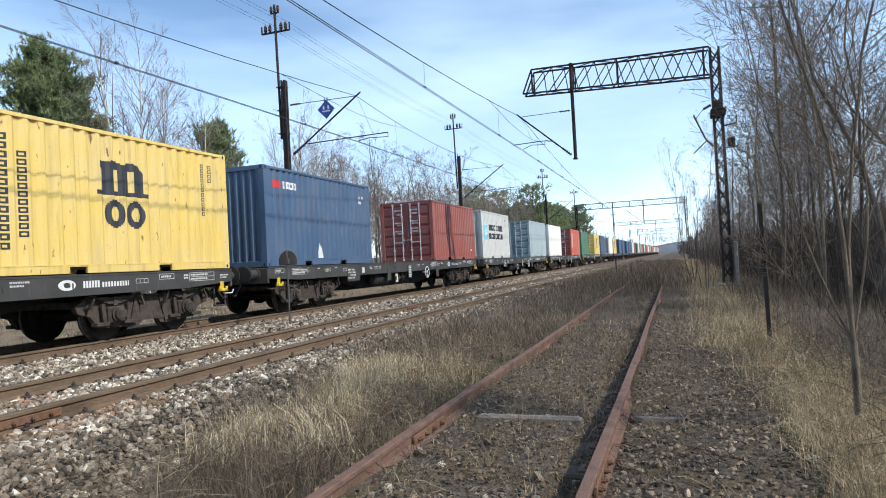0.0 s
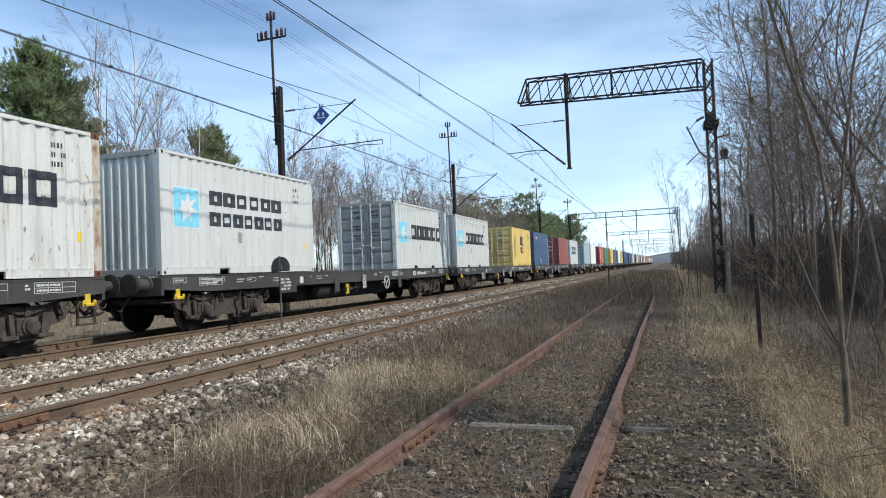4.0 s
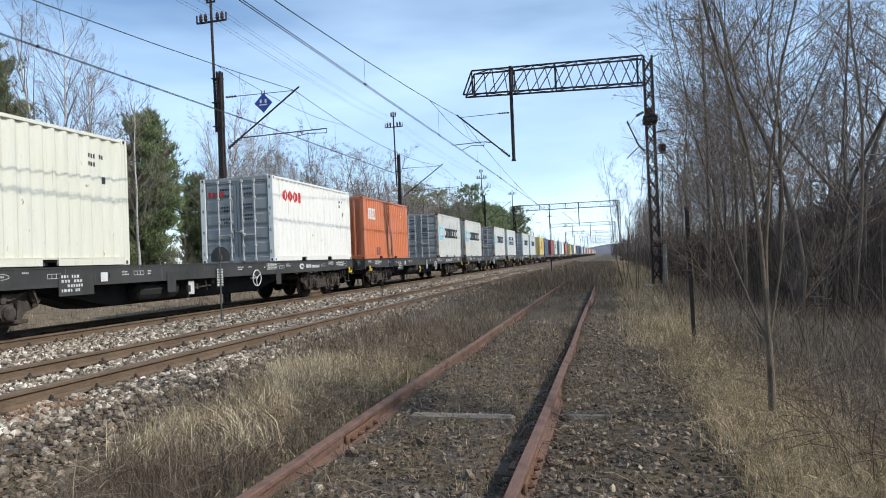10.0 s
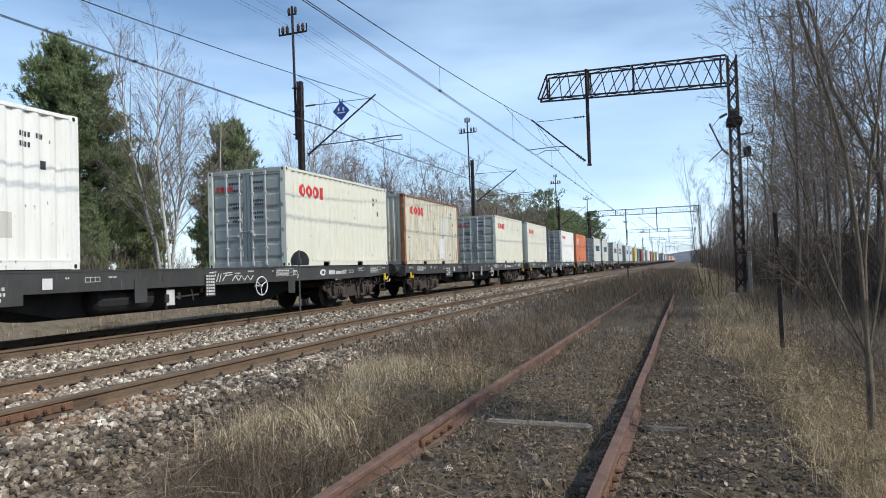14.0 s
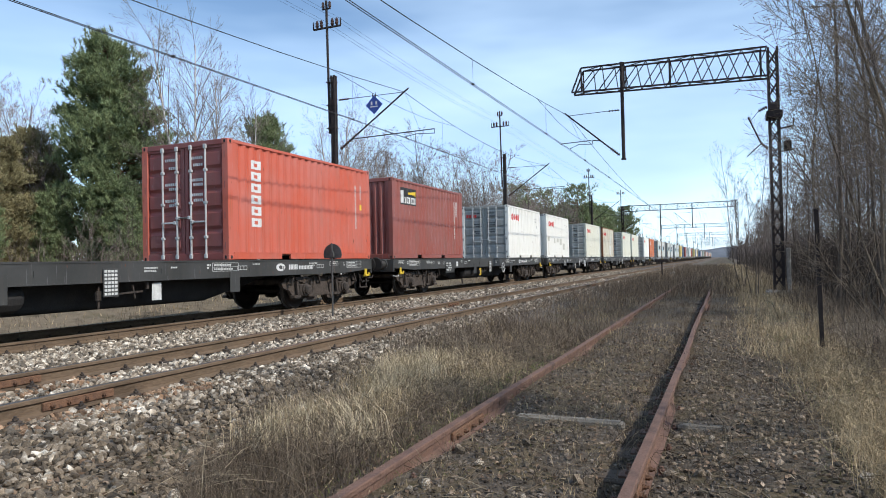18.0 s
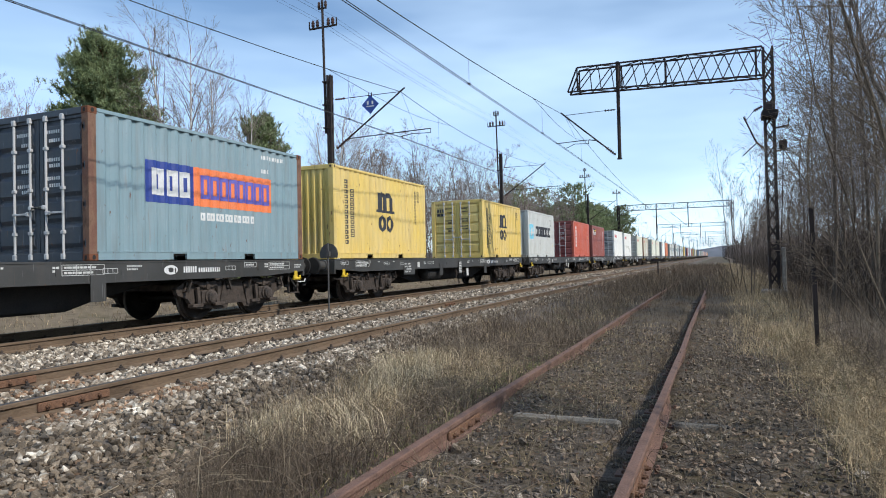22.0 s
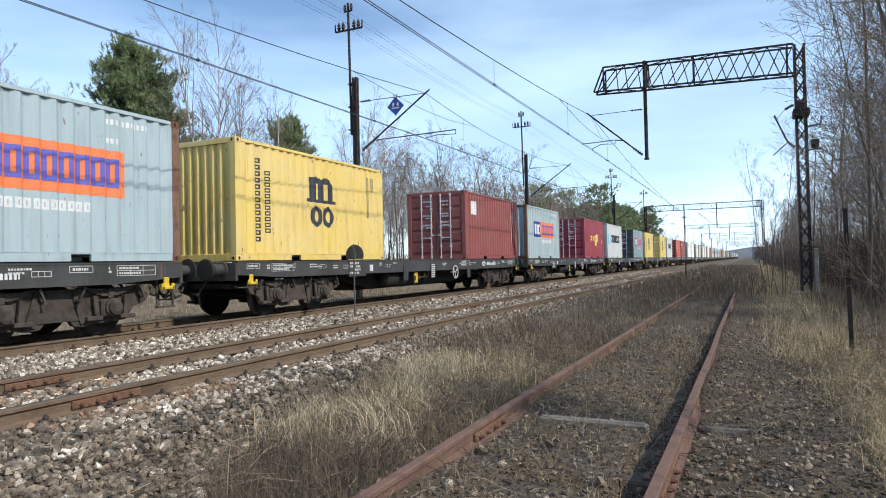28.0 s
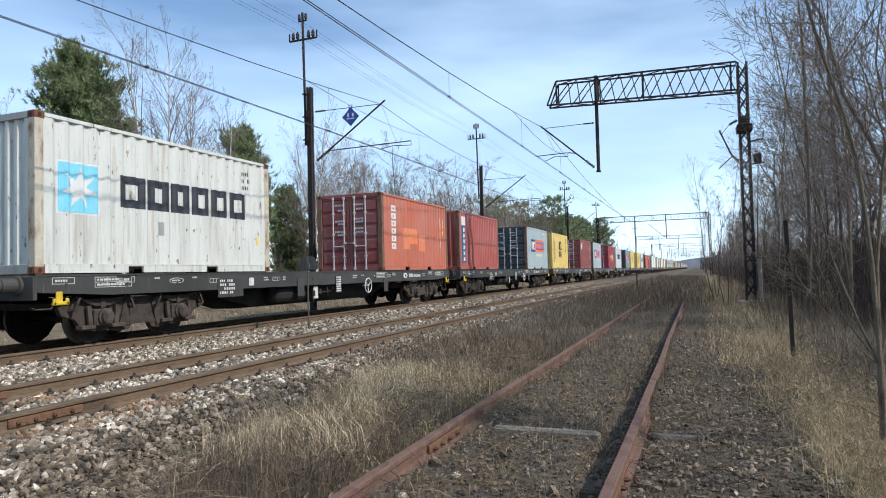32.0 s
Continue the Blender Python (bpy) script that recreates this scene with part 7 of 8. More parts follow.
# the far end of the line
ridge = Shape()
rx = [-900 + 30 * i for i in range(61)]
rz = [13 + 4 * math.sin(a * 0.011) + 2.5 * math.sin(a * 0.05 + 1) + 1.2 * math.sin(a * 0.21) for a in rx]
ridge.v = [(a, 1000 + q, h) for a, z in zip(rx, rz) for q, h in ((0, -1), (60, z), (140, -1))]
ridge.f = [(3 * i + j, 3 * i + 3 + j, 3 * i + 4 + j, 3 * i + 1 + j) for i in range(60) for j in (0, 1)]
tagged(part("backdrop", ridge.mesh("backdrop", smooth=True), material("far_hazy_woods", [(0.1, 0.11, 0.125), (0.16, 0.17, 0.19)], 0.05, 0.95), None, "far hazy wooded ridge at the end of the line"), category="ridge", kind="structure")


# ---------------------------------------------------------------- trees
def rods(segs, sides):
    """Tapering prisms: rows of x0 y0 z0 x1 y1 z1 r0 r1."""
    s = np.asarray(segs, dtype=float)
    n, a, b = len(s), s[:, :3], s[:, 3:6]
    t = b - a
    t /= np.maximum(np.linalg.norm(t, axis=1), 1e-6)[:, None]
    up = np.where(np.abs(t[:, 2:3]) > 0.9, np.array([[1.0, 0, 0]]), np.array([[0, 0, 1.0]]))
    u = np.cross(t, up)
    u /= np.linalg.norm(u, axis=1)[:, None]
    w = np.cross(t, u)
    ring = [np.cos(2 * np.pi * i / sides) * u + np.sin(2 * np.pi * i / sides) * w for i in range(sides)]
    v = np.stack([a + r * s[:, 6:7] for r in ring] + [b + r * s[:, 7:8] for r in ring], axis=1).reshape(-1, 3)
    k = (2 * sides * np.arange(n))[:, None]
    f = np.concatenate([k + np.array([[i, (i + 1) % sides, sides + (i + 1) % sides, sides + i]]) for i in range(sides)])
    return v, f


def sprout(rnd, out, p, d, length, r, level, top, wander, rise, forks, steps, open_by=(0.35, 0.75), reach=0.5, least=0.0016):
    """A bending shoot that throws side shoots; its pieces go to out[level]."""
    n = steps[level]
    L = length / n
    pts = [(Vector(p), r)]
    d = Vector(d).normalized()
    for i in range(n):
        d = (d + Vector((rnd.gauss(0, wander), rnd.gauss(0, wander), rnd.gauss(0, wander * 0.6) + rise[level]))).normalized()
        q = pts[-1][0] + d * L
        rr = max(least, r * (1 - 0.8 * (i + 1) / n))
        out[level].append((*pts[-1][0], *q, pts[-1][1], rr))
        pts.append((q, rr))
    if level < top:
        lo = (0.22, 0.12, 0.1, 0.1)[level]
        for i in range(forks[level]):
            f = lo + (0.97 - lo) * (i + rnd.random()) / forks[level]
            k = min(n - 1, int(f * n))
            q, rr = pts[k][0].lerp(pts[k + 1][0], f * n - k), pts[k][1]
            a = rnd.uniform(0, 2 * math.pi)
            t = (pts[k + 1][0] - pts[k][0]).normalized()
            e = t.cross(Vector((math.cos(a), math.sin(a), 0.3))).normalized()
            ang = rnd.uniform(*open_by)
            share = (reach, 0.48, 0.5, 0.5)[level] * (1.15 - 0.75 * f) * rnd.uniform(0.7, 1.25)
            sprout(rnd, out, q, t * math.cos(ang) + e * math.sin(ang), length * share, min(rr * 0.5, r * 0.3), level + 1, top, wander, rise, forks, steps, open_by, reach, least)


def bare_tree(seed, height, r, forks, top=3, stems=1, wander=0.09, rise=(0.03, 0.06, 0.04, 0.02), lean=0.06, reach=0.5, near=False, part_by=0.16, least=0.002, open_by=(0.35, 0.8)):
    """Meshes of trunk and crown for a leafless tree."""
    rnd = random.Random(seed)
    out = [[] for _ in range(4)]
    for s in range(stems):
        d = (rnd.gauss(0, lean) + (part_by * math.cos(s * 2.4) if stems > 1 else 0), rnd.gauss(0, lean) + (part_by * math.sin(s * 2.4) if stems > 1 else 0), 1)
        base = (0.5 * part_by * math.cos(s * 2.4) * (stems > 1), 0.5 * part_by * math.sin(s * 2.4) * (stems > 1), -0.1)
        sprout(rnd, out, base, d, height * (1 if s == 0 else rnd.uniform(0.6, 0.95)), r * (1 if s == 0 else 0.75), 0, top, wander, rise, forks, (9, 5, 3, 1), open_by, reach, least)
    tv, tf = rods(out[0], 7)
    v1, f1 = rods(out[1], 4)
    v2, f2 = rods(out[2], 3) if near else strips(out[2], seed + 1)
    v3, f3 = strips(out[3], seed)
    v = np.concatenate([v1, v2, v3])
    return np_mesh("trunk", tv, tf, False), np_mesh("crown", v, np.concatenate([f1, (f2 if f2.shape[1] == 4 else f2) + len(v1), f3 + len(v1) + len(v2)]), False)


def strips(segs, seed):
    """The finest twigs: one narrow face each, turned at random."""
    s = np.asarray(segs, dtype=float)
    n, a, b = len(s), s[:, :3], s[:, 3:6]
    e = np.cross(b - a, np.random.default_rng(seed).normal(size=(n, 3)))
    e /= np.maximum(np.linalg.norm(e, axis=1), 1e-6)[:, None]
    v = np.stack([a - e * s[:, 6:7], a + e * s[:, 6:7], b + e * s[:, 7:8], b - e * s[:, 7:8]], axis=1).reshape(-1, 3)
    return v, np.arange(4 * n).reshape(-1, 4)


def spikes(rng, centres, ways, size, per, width):
    """Needle shoots: thin triangles that burst from each centre round the way that it grows."""
    n = len(centres) * per
    c = np.repeat(centres, per, axis=0)
    w = np.repeat(ways, per, axis=0)
    d = rng.normal(size=(n, 3)) * 0.62 + w
    d /= np.linalg.norm(d, axis=1)[:, None]
    e = np.cross(d, rng.normal(size=(n, 3)))
    e /= np.linalg.norm(e, axis=1)[:, None]
    L = size * rng.uniform(0.6, 1.25, n)
    c = c + w * (size * rng.uniform(-0.5, 0.7, n))[:, None]
    v = np.stack([c - e * width, c + e * width, c + d * L[:, None]], axis=1).reshape(-1, 3)
    return v, np.arange(3 * n).reshape(-1, 3)


def pine_tree(seed, height, radius, low, pads, shoots, size=0.2, per=12, dome=0.3, width=0.022, gap=0.4):
    """A pine with a domed crown: straight trunk, whorls of limbs and pads of upright needle shoots at their ends."""
    rnd, rng = random.Random(seed), np.random.default_rng(seed)
    trunk, limbs, centres, ways = [], [], [], []
    p, d = Vector((0, 0, -0.1)), Vector((0, 0, 1))
    n = 12
    pts = [p]
    for i in range(n):
        d = (d + Vector((rnd.gauss(0, 0.02), rnd.gauss(0, 0.02), 0.05))).normalized()
        q = p + d * height / n
        trunk.append((*p, *q, 0.17 * height / 13 * (1 - i / n) + 0.02, 0.17 * height / 13 * (1 - (i + 1) / n) + 0.02))
        p = q
        pts.append(p)
    z = low
    while z < height * 0.97:
        f = (z - low) / (height - low)
        reach = radius * min(1.0, (1 - f) / dome) ** 0.6 * (0.72 + 0.28 * min(1, f * 3)) + 0.2
        lobe = rnd.uniform(0.85, 1.1)
        for j in range(rnd.randint(5, 7)):
            a = rnd.uniform(0, 2 * math.pi)
            L = reach * lobe * rnd.uniform(0.7, 1.05)
            k = min(n - 1, int(z / height * n))
            base = pts[k].lerp(pts[k + 1], z / height * n - k)
            out = Vector((math.cos(a), math.sin(a), 0))
            tip = base + out * L + Vector((0, 0, L * rnd.uniform(0.05, 0.4) * (0.6 + f)))
            mid = base.lerp(tip, 0.5) - Vector((0, 0, 0.08 * L))
            limbs += [(*base, *mid, 0.035, 0.025), (*mid, *tip, 0.025, 0.01)]
            for i in range(max(2, round(pads * L / radius))):
                q = 0.35 + 0.65 * rnd.random() ** 0.6
                c = (base.lerp(mid, 2 * q) if q < 0.5 else mid.lerp(tip, 2 * q - 1))
                c = c + Vector((rnd.gauss(0, 0.16 * L * q), rnd.gauss(0, 0.16 * L * q), rnd.gauss(0.08, 0.14)))
                s = 0.13 + 0.06 * radius
                for u in range(shoots):
                    centres.append(c + Vector((rnd.gauss(0, s), rnd.gauss(0, s), rnd.gauss(0, 0.5 * s))))
                    ways.append((out * rnd.uniform(0.1, 0.7) + Vector((0, 0, 0.75))).normalized())
        z += rnd.uniform(0.8, 1.2) * gap * height / 13
    tv, tf = rods(trunk, 8)
    lv, lf = rods(limbs, 4)
    sv, sf = spikes(rng, np.array([tuple(c) for c in centres]), np.array([tuple(c) for c in ways]), size, per, width)
    return np_mesh("trunk", tv, tf, False), np_mesh("branchwork", lv, lf, False), np_mesh("crown", sv, sf, False)


BARK = material("grey_brown_bark", [(0.05, 0.038, 0.028), (0.11, 0.086, 0.065), (0.08, 0.062, 0.047)], 8, 0.9, 0, 0.6, stretch=(1, 1, 0.3), spread=0.25)
TWIG_PALE = material("grey_brown_twigs", [(0.18, 0.143, 0.12), (0.27, 0.22, 0.187)], 2, 0.9, spread=0.25)
TWIG_BIRCH = material("pale_pinkish_twigs", [(0.19, 0.145, 0.125), (0.3, 0.24, 0.21)], 2, 0.9, spread=0.25)
BIRCH = material("white_birch_bark", [(0.1, 0.09, 0.08), (0.58, 0.55, 0.51), (0.66, 0.63, 0.58), (0.5, 0.47, 0.43)], 4, 0.75, 0, 0.3, stretch=(0.6, 0.6, 2.6), spread=0.15)
# paler copy of the bark; sunlight on the stems is in its colour
BARK_LIT = material("pale_grey_brown_bark", [(0.085, 0.062, 0.042), (0.2, 0.155, 0.108), (0.13, 0.1, 0.07)], 11, 0.9, 0, 0.8, stretch=(1, 1, 0.3))
PINE_BARK = material("pine_bark", [(0.1, 0.06, 0.04), (0.2, 0.11, 0.065)], 6, 0.95, 0, 0.6, stretch=(1, 1, 0.4))
NEEDLES = material("pine_needles", [(0.125, 0.16, 0.075), (0.188, 0.23, 0.107), (0.25, 0.285, 0.143)], 1.2, 0.7, 0, 0, island=0.4, spread=0.15, spec=0.3)
NEEDLES_BROWN = material("bronzed_needles", [(0.19, 0.17, 0.085), (0.29, 0.25, 0.135)], 1.2, 0.8, 0, 0, island=0.35, spec=0.2)

THICKET = [bare_tree(40 + i, h, r, fk, 3, st, 0.06, (0.07, 0.08, 0.05, 0.02), 0.02, rc) for i, (h, r, fk, st, rc) in enumerate(((7.5, 0.03, (22, 9, 12), 2, 0.28), (6.0, 0.022, (16, 7, 10), 3, 0.34), (9.0, 0.038, (28, 10, 14), 1, 0.3), (5.0, 0.018, (12, 6, 8), 3, 0.38)))]


def forked_tree(seed, fork_z, stems, r):
    """A short trunk that parts low down into slim stems with fine side shoots."""
    rnd = random.Random(seed)
    out = [[] for _ in range(4)]
    a = Vector((0, 0, -0.1))
    for i in range(3):
        b = Vector((rnd.gauss(0, 0.012), rnd.gauss(0, 0.012), fork_z * (i + 1) / 3))
        out[0].append((*a, *b, r * (1.12 - 0.07 * i), r * (1.05 - 0.07 * i)))
        a = b
    for d, length, rs, forks in stems:
        sprout(rnd, out, a - Vector((0, 0, 0.03)), d, length, rs, 0, 3, 0.07, (0.03, 0.05, 0.02, 0.0), (forks, 9, 8), (12, 7, 3, 1), (0.5, 0.95), 0.3, 0.002)
    tv, tf = rods(out[0], 8)
    v1, f1 = rods(out[1], 4)
    v2, f2 = rods(out[2], 3)
    v3, f3 = strips(out[3], seed)
    return np_mesh("trunk", tv, tf, False), np_mesh("crown", np.concatenate([v1, v2, v3]), np.concatenate([f1, f2 + len(v1), f3 + len(v1) + len(v2)]), False)


HERO = forked_tree(57, 0.7, (((-0.13, 0.0, 1), 4.6, 0.019, 30), ((0.05, 0.05, 1), 4.4, 0.016, 26), ((-0.32, 0.1, 0.95), 3.6, 0.01, 20), ((-0.5, 0.05, 0.75), 2.0, 0.007, 14), ((0.25, 0.2, 0.9), 3.4, 0.01, 16), ((0.5, -0.1, 0.7), 1.3, 0.005, 9), ((-0.6, -0.2, 0.6), 1.3, 0.005, 9)), 0.028)
LOW_BUSH = bare_tree(45, 5.0, 0.018, (9, 5, 6), 3, 3, 0.06, (0.07, 0.08, 0.05, 0.02), 0.02, 0.38, least=0.005)
FAR_WOOD = [bare_tree(70 + i, h, 0.075, (16, 7, 9), 3, 1, 0.1, reach=0.4, least=0.009, open_by=(0.4, 0.9)) for i, h in enumerate((10.0, 11.5))]
BIRCHES = [bare_tree(80 + i, h, r, (26, 8, 9), 3, 1, 0.06, (0.05, 0.03, 0.0, -0.02), 0.06, 0.4, least=0.0055) for i, (h, r) in enumerate(((12.0, 0.1), (10.0, 0.085)))]
PINES = [pine_tree(90, 12.9, 2.45, 0.6, 8, 11, 0.22, 20, 0.45, 0.018, 0.3), pine_tree(91, 9.5, 1.55, 0.4, 6, 8, 0.24, 15, 0.45, 0.021), pine_tree(92, 12.0, 2.6, 2.2, 3, 4, 0.42, 7, 0.4, 0.05, 0.6)]
SIDE_BIRCH = [bare_tree(110 + i, h, r, (22, 9, 11), 3, 1, 0.08, (0.03, 0.02, -0.05, -0.25), 0.02, rc, least=0.0042, open_by=(0.45, 0.9)) for i, (h, r, rc) in enumerate(((11.5, 0.062, 0.26), (10.0, 0.05, 0.28)))]
SIDE_OAK = [bare_tree(120 + i, h, r, (18, 8, 10), 3, 1, 0.14, (0.06, 0.04, 0.01, -0.02), 0.02, 0.34, least=0.0045, open_by=(0.55, 1.1)) for i, (h, r) in enumerate(((11.5, 0.08), (10.5, 0.068)))]


def plant(kind, meshes, mats, x, y, turn, size, label, category, group):
    t = thing(kind, pose(x, y, ground_z(x, y), 0, 0, turn) @ Matrix.Diagonal((size, size, size, 1)), label, category, group)
    for me, mat in zip(meshes, mats):
        part(me.name.split(".")[0], me, mat, t)
    return t


tr = random.Random(5)
# the thicket along the verge
EDGE, DEEP = "thicket beside the siding", "wood beside the siding"
plant("bare_tree", HERO, (BARK_LIT, BARK_LIT), 1.22, 5.75, 0, 1.0, "slim leafless tree with fine pale twigs beside the verge", "tree", EDGE)
plant("bare_tree", THICKET[3], (BARK, TWIG_PALE), 2.6, 9.5, 40, 0.75, "slim leafless bush with spreading stems beside the verge", "tree", EDGE)
plant("bare_tree", THICKET[3], (BARK, TWIG), 0.95, 25.5, 70, 1.2, "thin leafless sapling beside the lattice mast", "tree", EDGE)
plant("bare_tree", THICKET[1], (BARK, TWIG_PALE), 0.75, 33, 150, 1.1, "leafless sapling at the foot of the mast", "tree", EDGE)
for x, y, k, s, a in ((2.9, 21.5, 0, 1.0, 0), (3.4, 18.5, 1, 0.95, 80), (4.4, 23.5, 0, 1.0, 200), (3.3, 28, 1, 1.05, 250), (5.4, 17, 1, 1.0, 30), (4.6, 32, 0, 1.0, 170), (6.8, 22, 0, 1.0, 110), (3.9, 37, 1, 1.0, 20)):
    plant("bare_tree", SIDE_BIRCH[k], (BARK_LIT if k else BARK, TWIG_PALE), x, y, a, s, "leafless birch-like tree with drooping fine twigs", "tree", EDGE)
for x, y, k, s, a in ((4.1, 16.3, 0, 0.95, 60), (5.7, 19.5, 1, 1.0, 140), (6.6, 20.5, 0, 1.0, 330), (7.2, 25, 1, 1.1, 210), (5.6, 28, 0, 1.0, 300), (8.6, 24, 1, 1.05, 20)):
    plant("bare_tree", SIDE_OAK[k], (BARK, TWIG), x, y, a, s, "dark leafless tree with crooked spreading limbs", "tree", EDGE)
for i in range(11):
    y = 17 + 34 * (i / 11) ** 1.1 + tr.uniform(-0.6, 0.6)
    x = 3.6 + 0.05 * y + 7 * tr.random() ** 1.3
    plant("bare_tree", (SIDE_BIRCH, SIDE_OAK)[i % 2][i % 3 % 2], (BARK, TWIG if i % 2 else TWIG_PALE), x, y, tr.uniform(0, 360), tr.uniform(0.75, 1.05), "leafless grey-brown tree in the trackside thicket", "tree", EDGE)
for i in range(36):
    y = 28 + 170 * (i / 36) ** 1.3
    x = 3.2 + 0.02 * y + 12 * tr.random() ** 1.5
    plant("bare_tree", FAR_WOOD[i % 2], (BARK, TWIG), x, y, tr.uniform(0, 360), tr.uniform(0.65, 0.95), "leafless tree in the wood along the verge", "tree", DEEP)
for i in range(26):
    y = 30 + 75 * (i / 26) ** 1.2
    plant("bare_tree", FAR_WOOD[i % 2], (BARK, TWIG), 3.0 + 0.012 * y + 4 * tr.random(), y, tr.uniform(0, 360), tr.uniform(0.6, 0.85), "leafless brown tree along the far verge", "tree", DEEP)
for i in range(14):
    x, y = tr.uniform(9, 24), tr.uniform(20, 52)
    plant("bare_tree", FAR_WOOD[i % 2], (BARK, TWIG), x, y, tr.uniform(0, 360), tr.uniform(0.8, 1.05), "leafless tree deeper in the wood", "tree", DEEP)

# behind the train
for x, y, k, s, a, brown in ((-33.5, 24.5, 1, 0.8, 15, True), (-31.5, 18.5, 1, 0.62, 190, False), (-30, 15.5, 1, 0.62, 260, False), (-36, 21, 1, 0.85, 330, True), (-29.5, 21.5, 1, 0.5, 45, False), (-26.5, 16.5, 1, 0.45, 80, False), (-30.5, 19.8, 1, 0.78, 210, True), (-33, 22.8, 1, 0.9, 140, True), (-29, 17.6, 1, 0.72, 30, True)):
    plant("pine_tree", PINES[k], (PINE_BARK, PINE_BARK, NEEDLES_BROWN if brown else NEEDLES), x, y, a, s, "pine with bronzed dying needles" if brown else "green pine at the back of the wood", "tree", "pines behind the train")
BACK = "pines behind the train"
plant("pine_tree", PINES[0], (PINE_BARK, PINE_BARK, NEEDLES), -27.75, 24.3, 10, 0.98, "broad dark green pine behind the train", "tree", BACK)
for x, y, k, s, a in ((-22.3, 28.3, 1, 0.95, 50), (-31, 31, 1, 0.85, 200), (-24, 29.5, 1, 0.6, 10), (-27, 40, 1, 0.8, 300), (-25, 22, 1, 0.45, 40)):
    plant("pine_tree", PINES[k], (PINE_BARK, PINE_BARK, NEEDLES), x, y, a, s, "dark green pine among bare trees", "tree", BACK)
for i in range(38):
    y = 92 + 50 * tr.random()
    plant("pine_tree", PINES[2], (PINE_BARK, PINE_BARK, NEEDLES), -15.5 - 16 * tr.random(), y, tr.uniform(0, 360), tr.uniform(0.75, 1.02), "dark green pine in a far clump", "tree", "far pine clump")
for x, y, k, s, a in ((-22.5, 24.5, 0, 0.95, 0), (-23.5, 25.5, 1, 1.05, 120), (-21, 26.4, 1, 0.9, 80), (-20.6, 33, 0, 0.8, 30), (-21.2, 34, 1, 0.85, 210), (-20.0, 35.2, 1, 0.8, 140), (-22, 36, 0, 0.8, 260), (-23, 40, 0, 0.85, 10), (-24.2, 25.6, 0, 1.05, 300)):
    plant("birch_tree", BIRCHES[k], (BIRCH, TWIG_BIRCH), x, y, a, s, "leafless birch with a white trunk behind the train", "tree", "birches behind the train")
for x, y, s, a in ((-36, 20, 1.05, 0), (-38, 23, 1.1, 70), (-34.5, 17.5, 0.95, 140), (-40, 27, 1.15, 200), (-35, 15, 0.95, 260), (-37, 25.5, 1.1, 320)):
    plant("bare_tree", FAR_WOOD[a % 3 % 2], (BARK, TWIG_BIRCH), x, y, a, s, "tall leafless tree with pinkish twigs", "tree", "wood behind the train")
for i in range(72):
    y = 15 + 230 * (i / 72) ** 1.25 + tr.uniform(-2, 2)
    x = -20.5 - 0.02 * y - 15 * tr.random() ** 1.2 - (9 if y < 37 else 0)
    plant("bare_tree", FAR_WOOD[i % 2], (BARK, TWIG_BIRCH if i % 3 else TWIG), x, y, tr.uniform(0, 360), tr.uniform(0.7, 1.0) if y > 38 else tr.uniform(0.75, 1.0), "leafless tree in the wood behind the train", "tree", "wood behind the train")
for i in range(26):
    x, y = tr.uniform(-24, -18.5), tr.uniform(12, 80)
    plant("bush", LOW_BUSH, (BARK, TWIG), x, y, tr.uniform(0, 360), tr.uniform(0.45, 0.8), "leafless brown bush at the edge of the wood", "bush", "bushes behind the train")
for i in range(44):
    x, y = tr.uniform(-24, -17), 36 + 50 * (i / 44)
    plant("bare_tree", FAR_WOOD[i % 2], (BARK, TWIG_BIRCH if i % 2 else TWIG), x, y, tr.uniform(0, 360), tr.uniform(0.7, 0.95), "leafless branchy tree close behind the train", "tree", "wood behind the train")
for i in range(70):
    x, y = tr.uniform(-31, -18.5), 38 + 97 * (i / 70)
    plant("bare_tree", FAR_WOOD[i % 2], (BARK, TWIG_BIRCH), x, y, tr.uniform(0, 360), tr.uniform(0.66, 0.9), "leafless greyish tree at the edge of the wood", "tree", "wood behind the train")

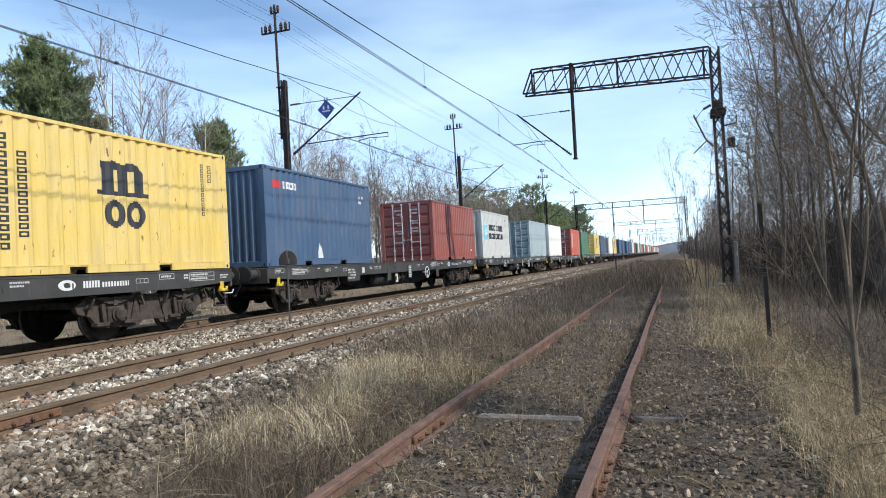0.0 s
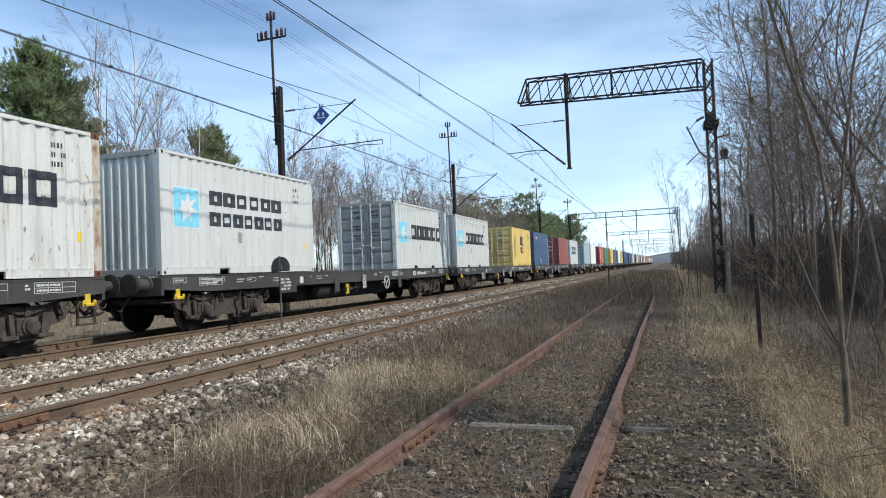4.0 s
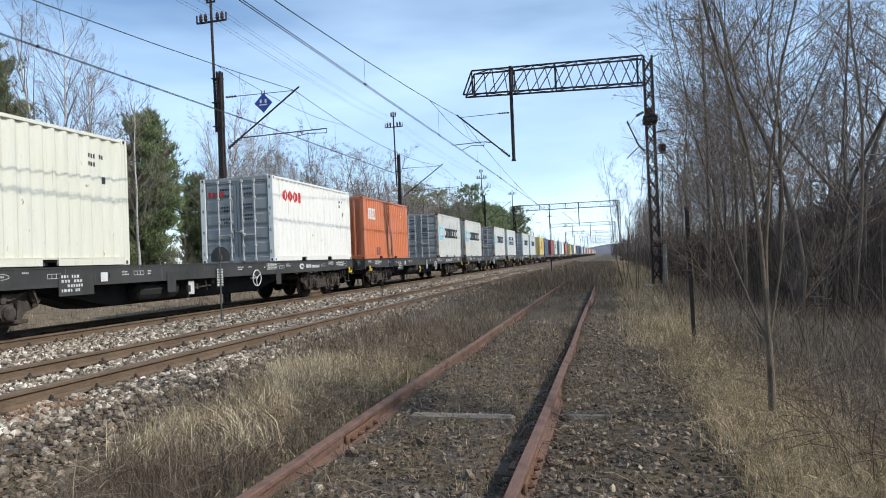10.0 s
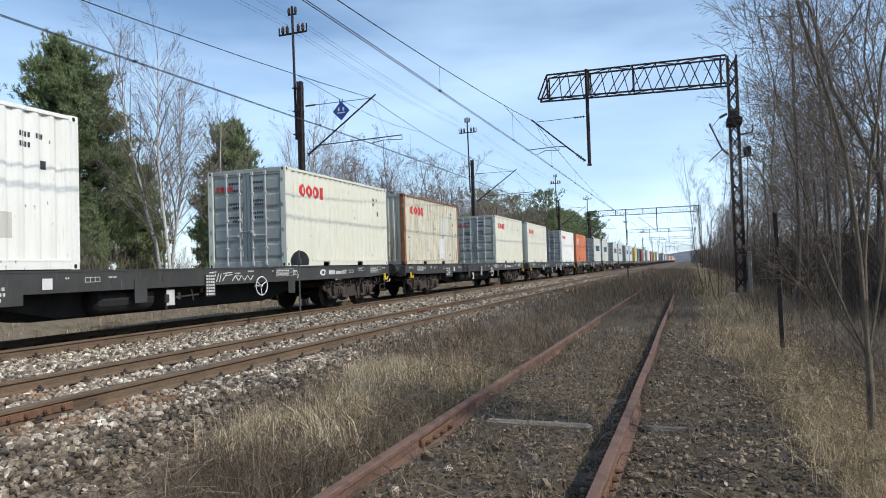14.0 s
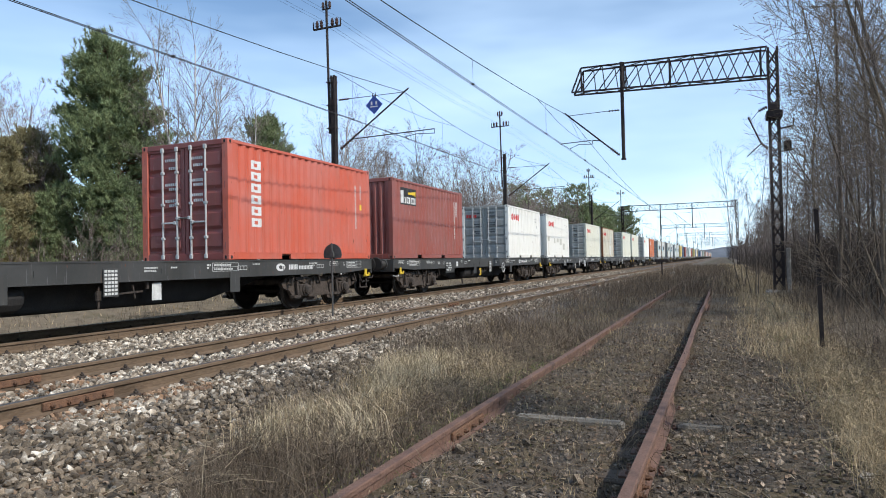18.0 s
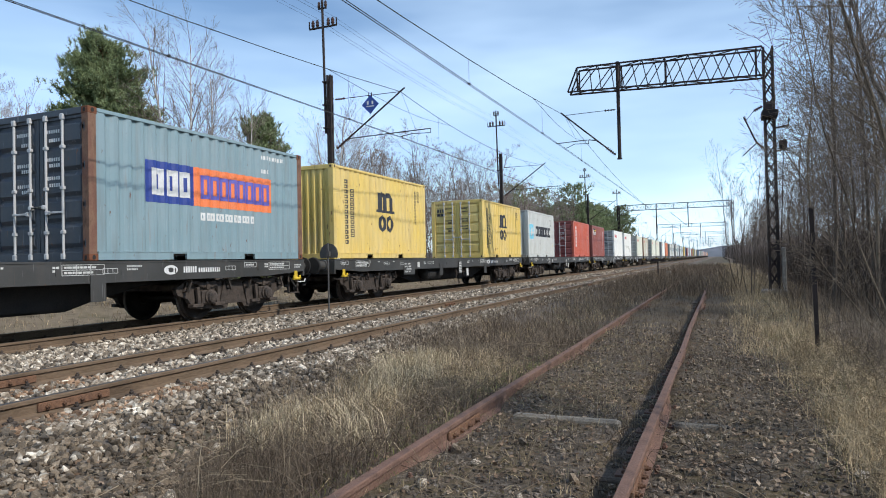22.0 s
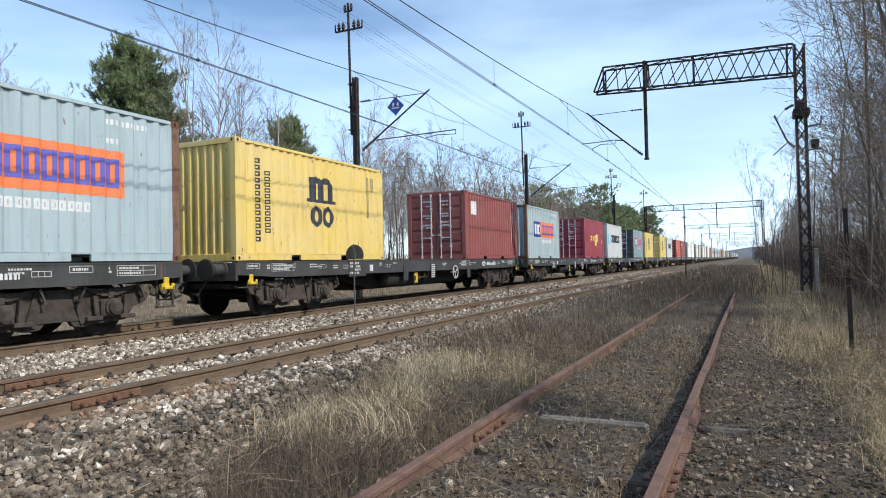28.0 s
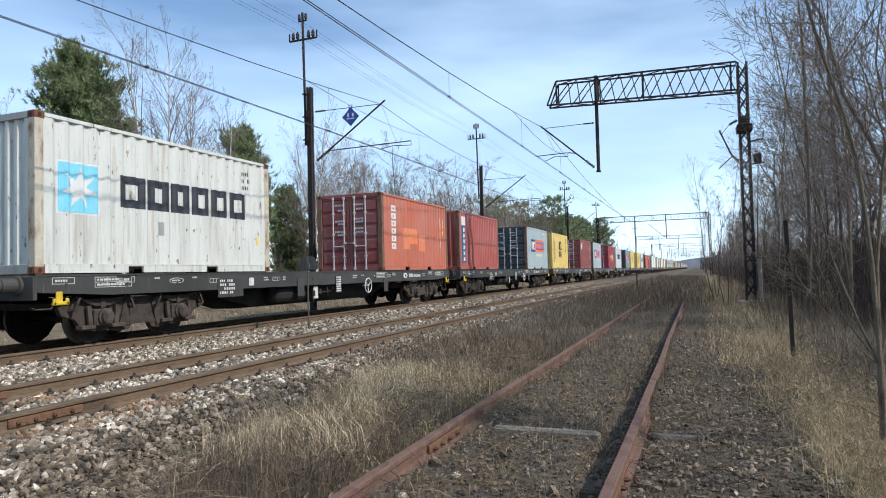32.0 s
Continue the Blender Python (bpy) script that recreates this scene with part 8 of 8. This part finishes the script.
# deep wood, mostly out of view, added to shade the undergrowth
for i in range(24):
    x, y = tr.uniform(15, 27), 8 + 50 * (i / 24)
    plant("bare_tree", FAR_WOOD[i % 2], (BARK, TWIG), x, y, tr.uniform(0, 360), tr.uniform(0.85, 1.1), "leafless tree deep in the wood", "tree", DEEP)
field("brushwood", 108, 620, 12, 13, 26, 10, 62, 1.0, 0.7, 3.5, 7.5, 0.03, 0.3, BRUSH_SHADED, "tall brushwood deep in the wood, darkened as in shade", 0.3, "brushwood")
# unseen woods added behind the camera to hold back low sky light
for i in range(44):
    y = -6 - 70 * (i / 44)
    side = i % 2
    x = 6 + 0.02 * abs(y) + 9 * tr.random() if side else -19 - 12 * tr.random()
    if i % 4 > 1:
        plant("pine_tree", PINES[2], (PINE_BARK, PINE_BARK, NEEDLES), x, y, tr.uniform(0, 360), tr.uniform(0.7, 1.0), "unseen dark green pine further back along the line", "tree", "wood further back along the line")
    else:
        plant("bare_tree", FAR_WOOD[i % 3 % 2], (BARK, TWIG), x, y, tr.uniform(0, 360), tr.uniform(0.7, 1.0), "unseen leafless tree further back along the line", "tree", "wood further back along the line")
field("brushwood", 106, 700, 12, 6, 22, -90, -5, 1.0, 0.6, 1.5, 4.0, 0.02, 0.5, BRUSH_SHADED, "unseen brown brushwood further back along the line", 0.4, "brushwood")
field("brushwood", 107, 700, 12, -38, -19, -90, 6, 1.0, 0.6, 1.5, 4.0, 0.02, 0.5, TWIG, "unseen brown brushwood behind the far track", 0.4, "brushwood")


# ---------------------------------------------------------------- movement
def run(t):
    """Metres that the train has gone by t seconds."""
    return float(np.interp(t, [0, 6, 12.5, 19, 25, 32], [0, 54.16, 112.8, 171.42, 225.85, 289.27]))


def motions():
    for ob, y, z in TRAIN:
        walk(ob, [(t, pose(FAR_C, y + run(t), z)) for t in (0, 6, 12.5, 19, 25, 32)])
    step = 0.06
    turns = [(i * step, -math.degrees(run(i * step) / WHEEL_R)) for i in range(534)]
    made = {}
    for ws, ay in WHEELS:
        if ay not in made:
            walk(ws, [(t, pose(0, ay, WHEEL_R, a)) for t, a in turns])
            made[ay] = ws
        else:
            src = made[ay].animation_data
            ws.rotation_mode = "QUATERNION"
            ws.animation_data_create()
            ws.animation_data.action = src.action
            ws.animation_data.action_slot = src.action_slot


motions()
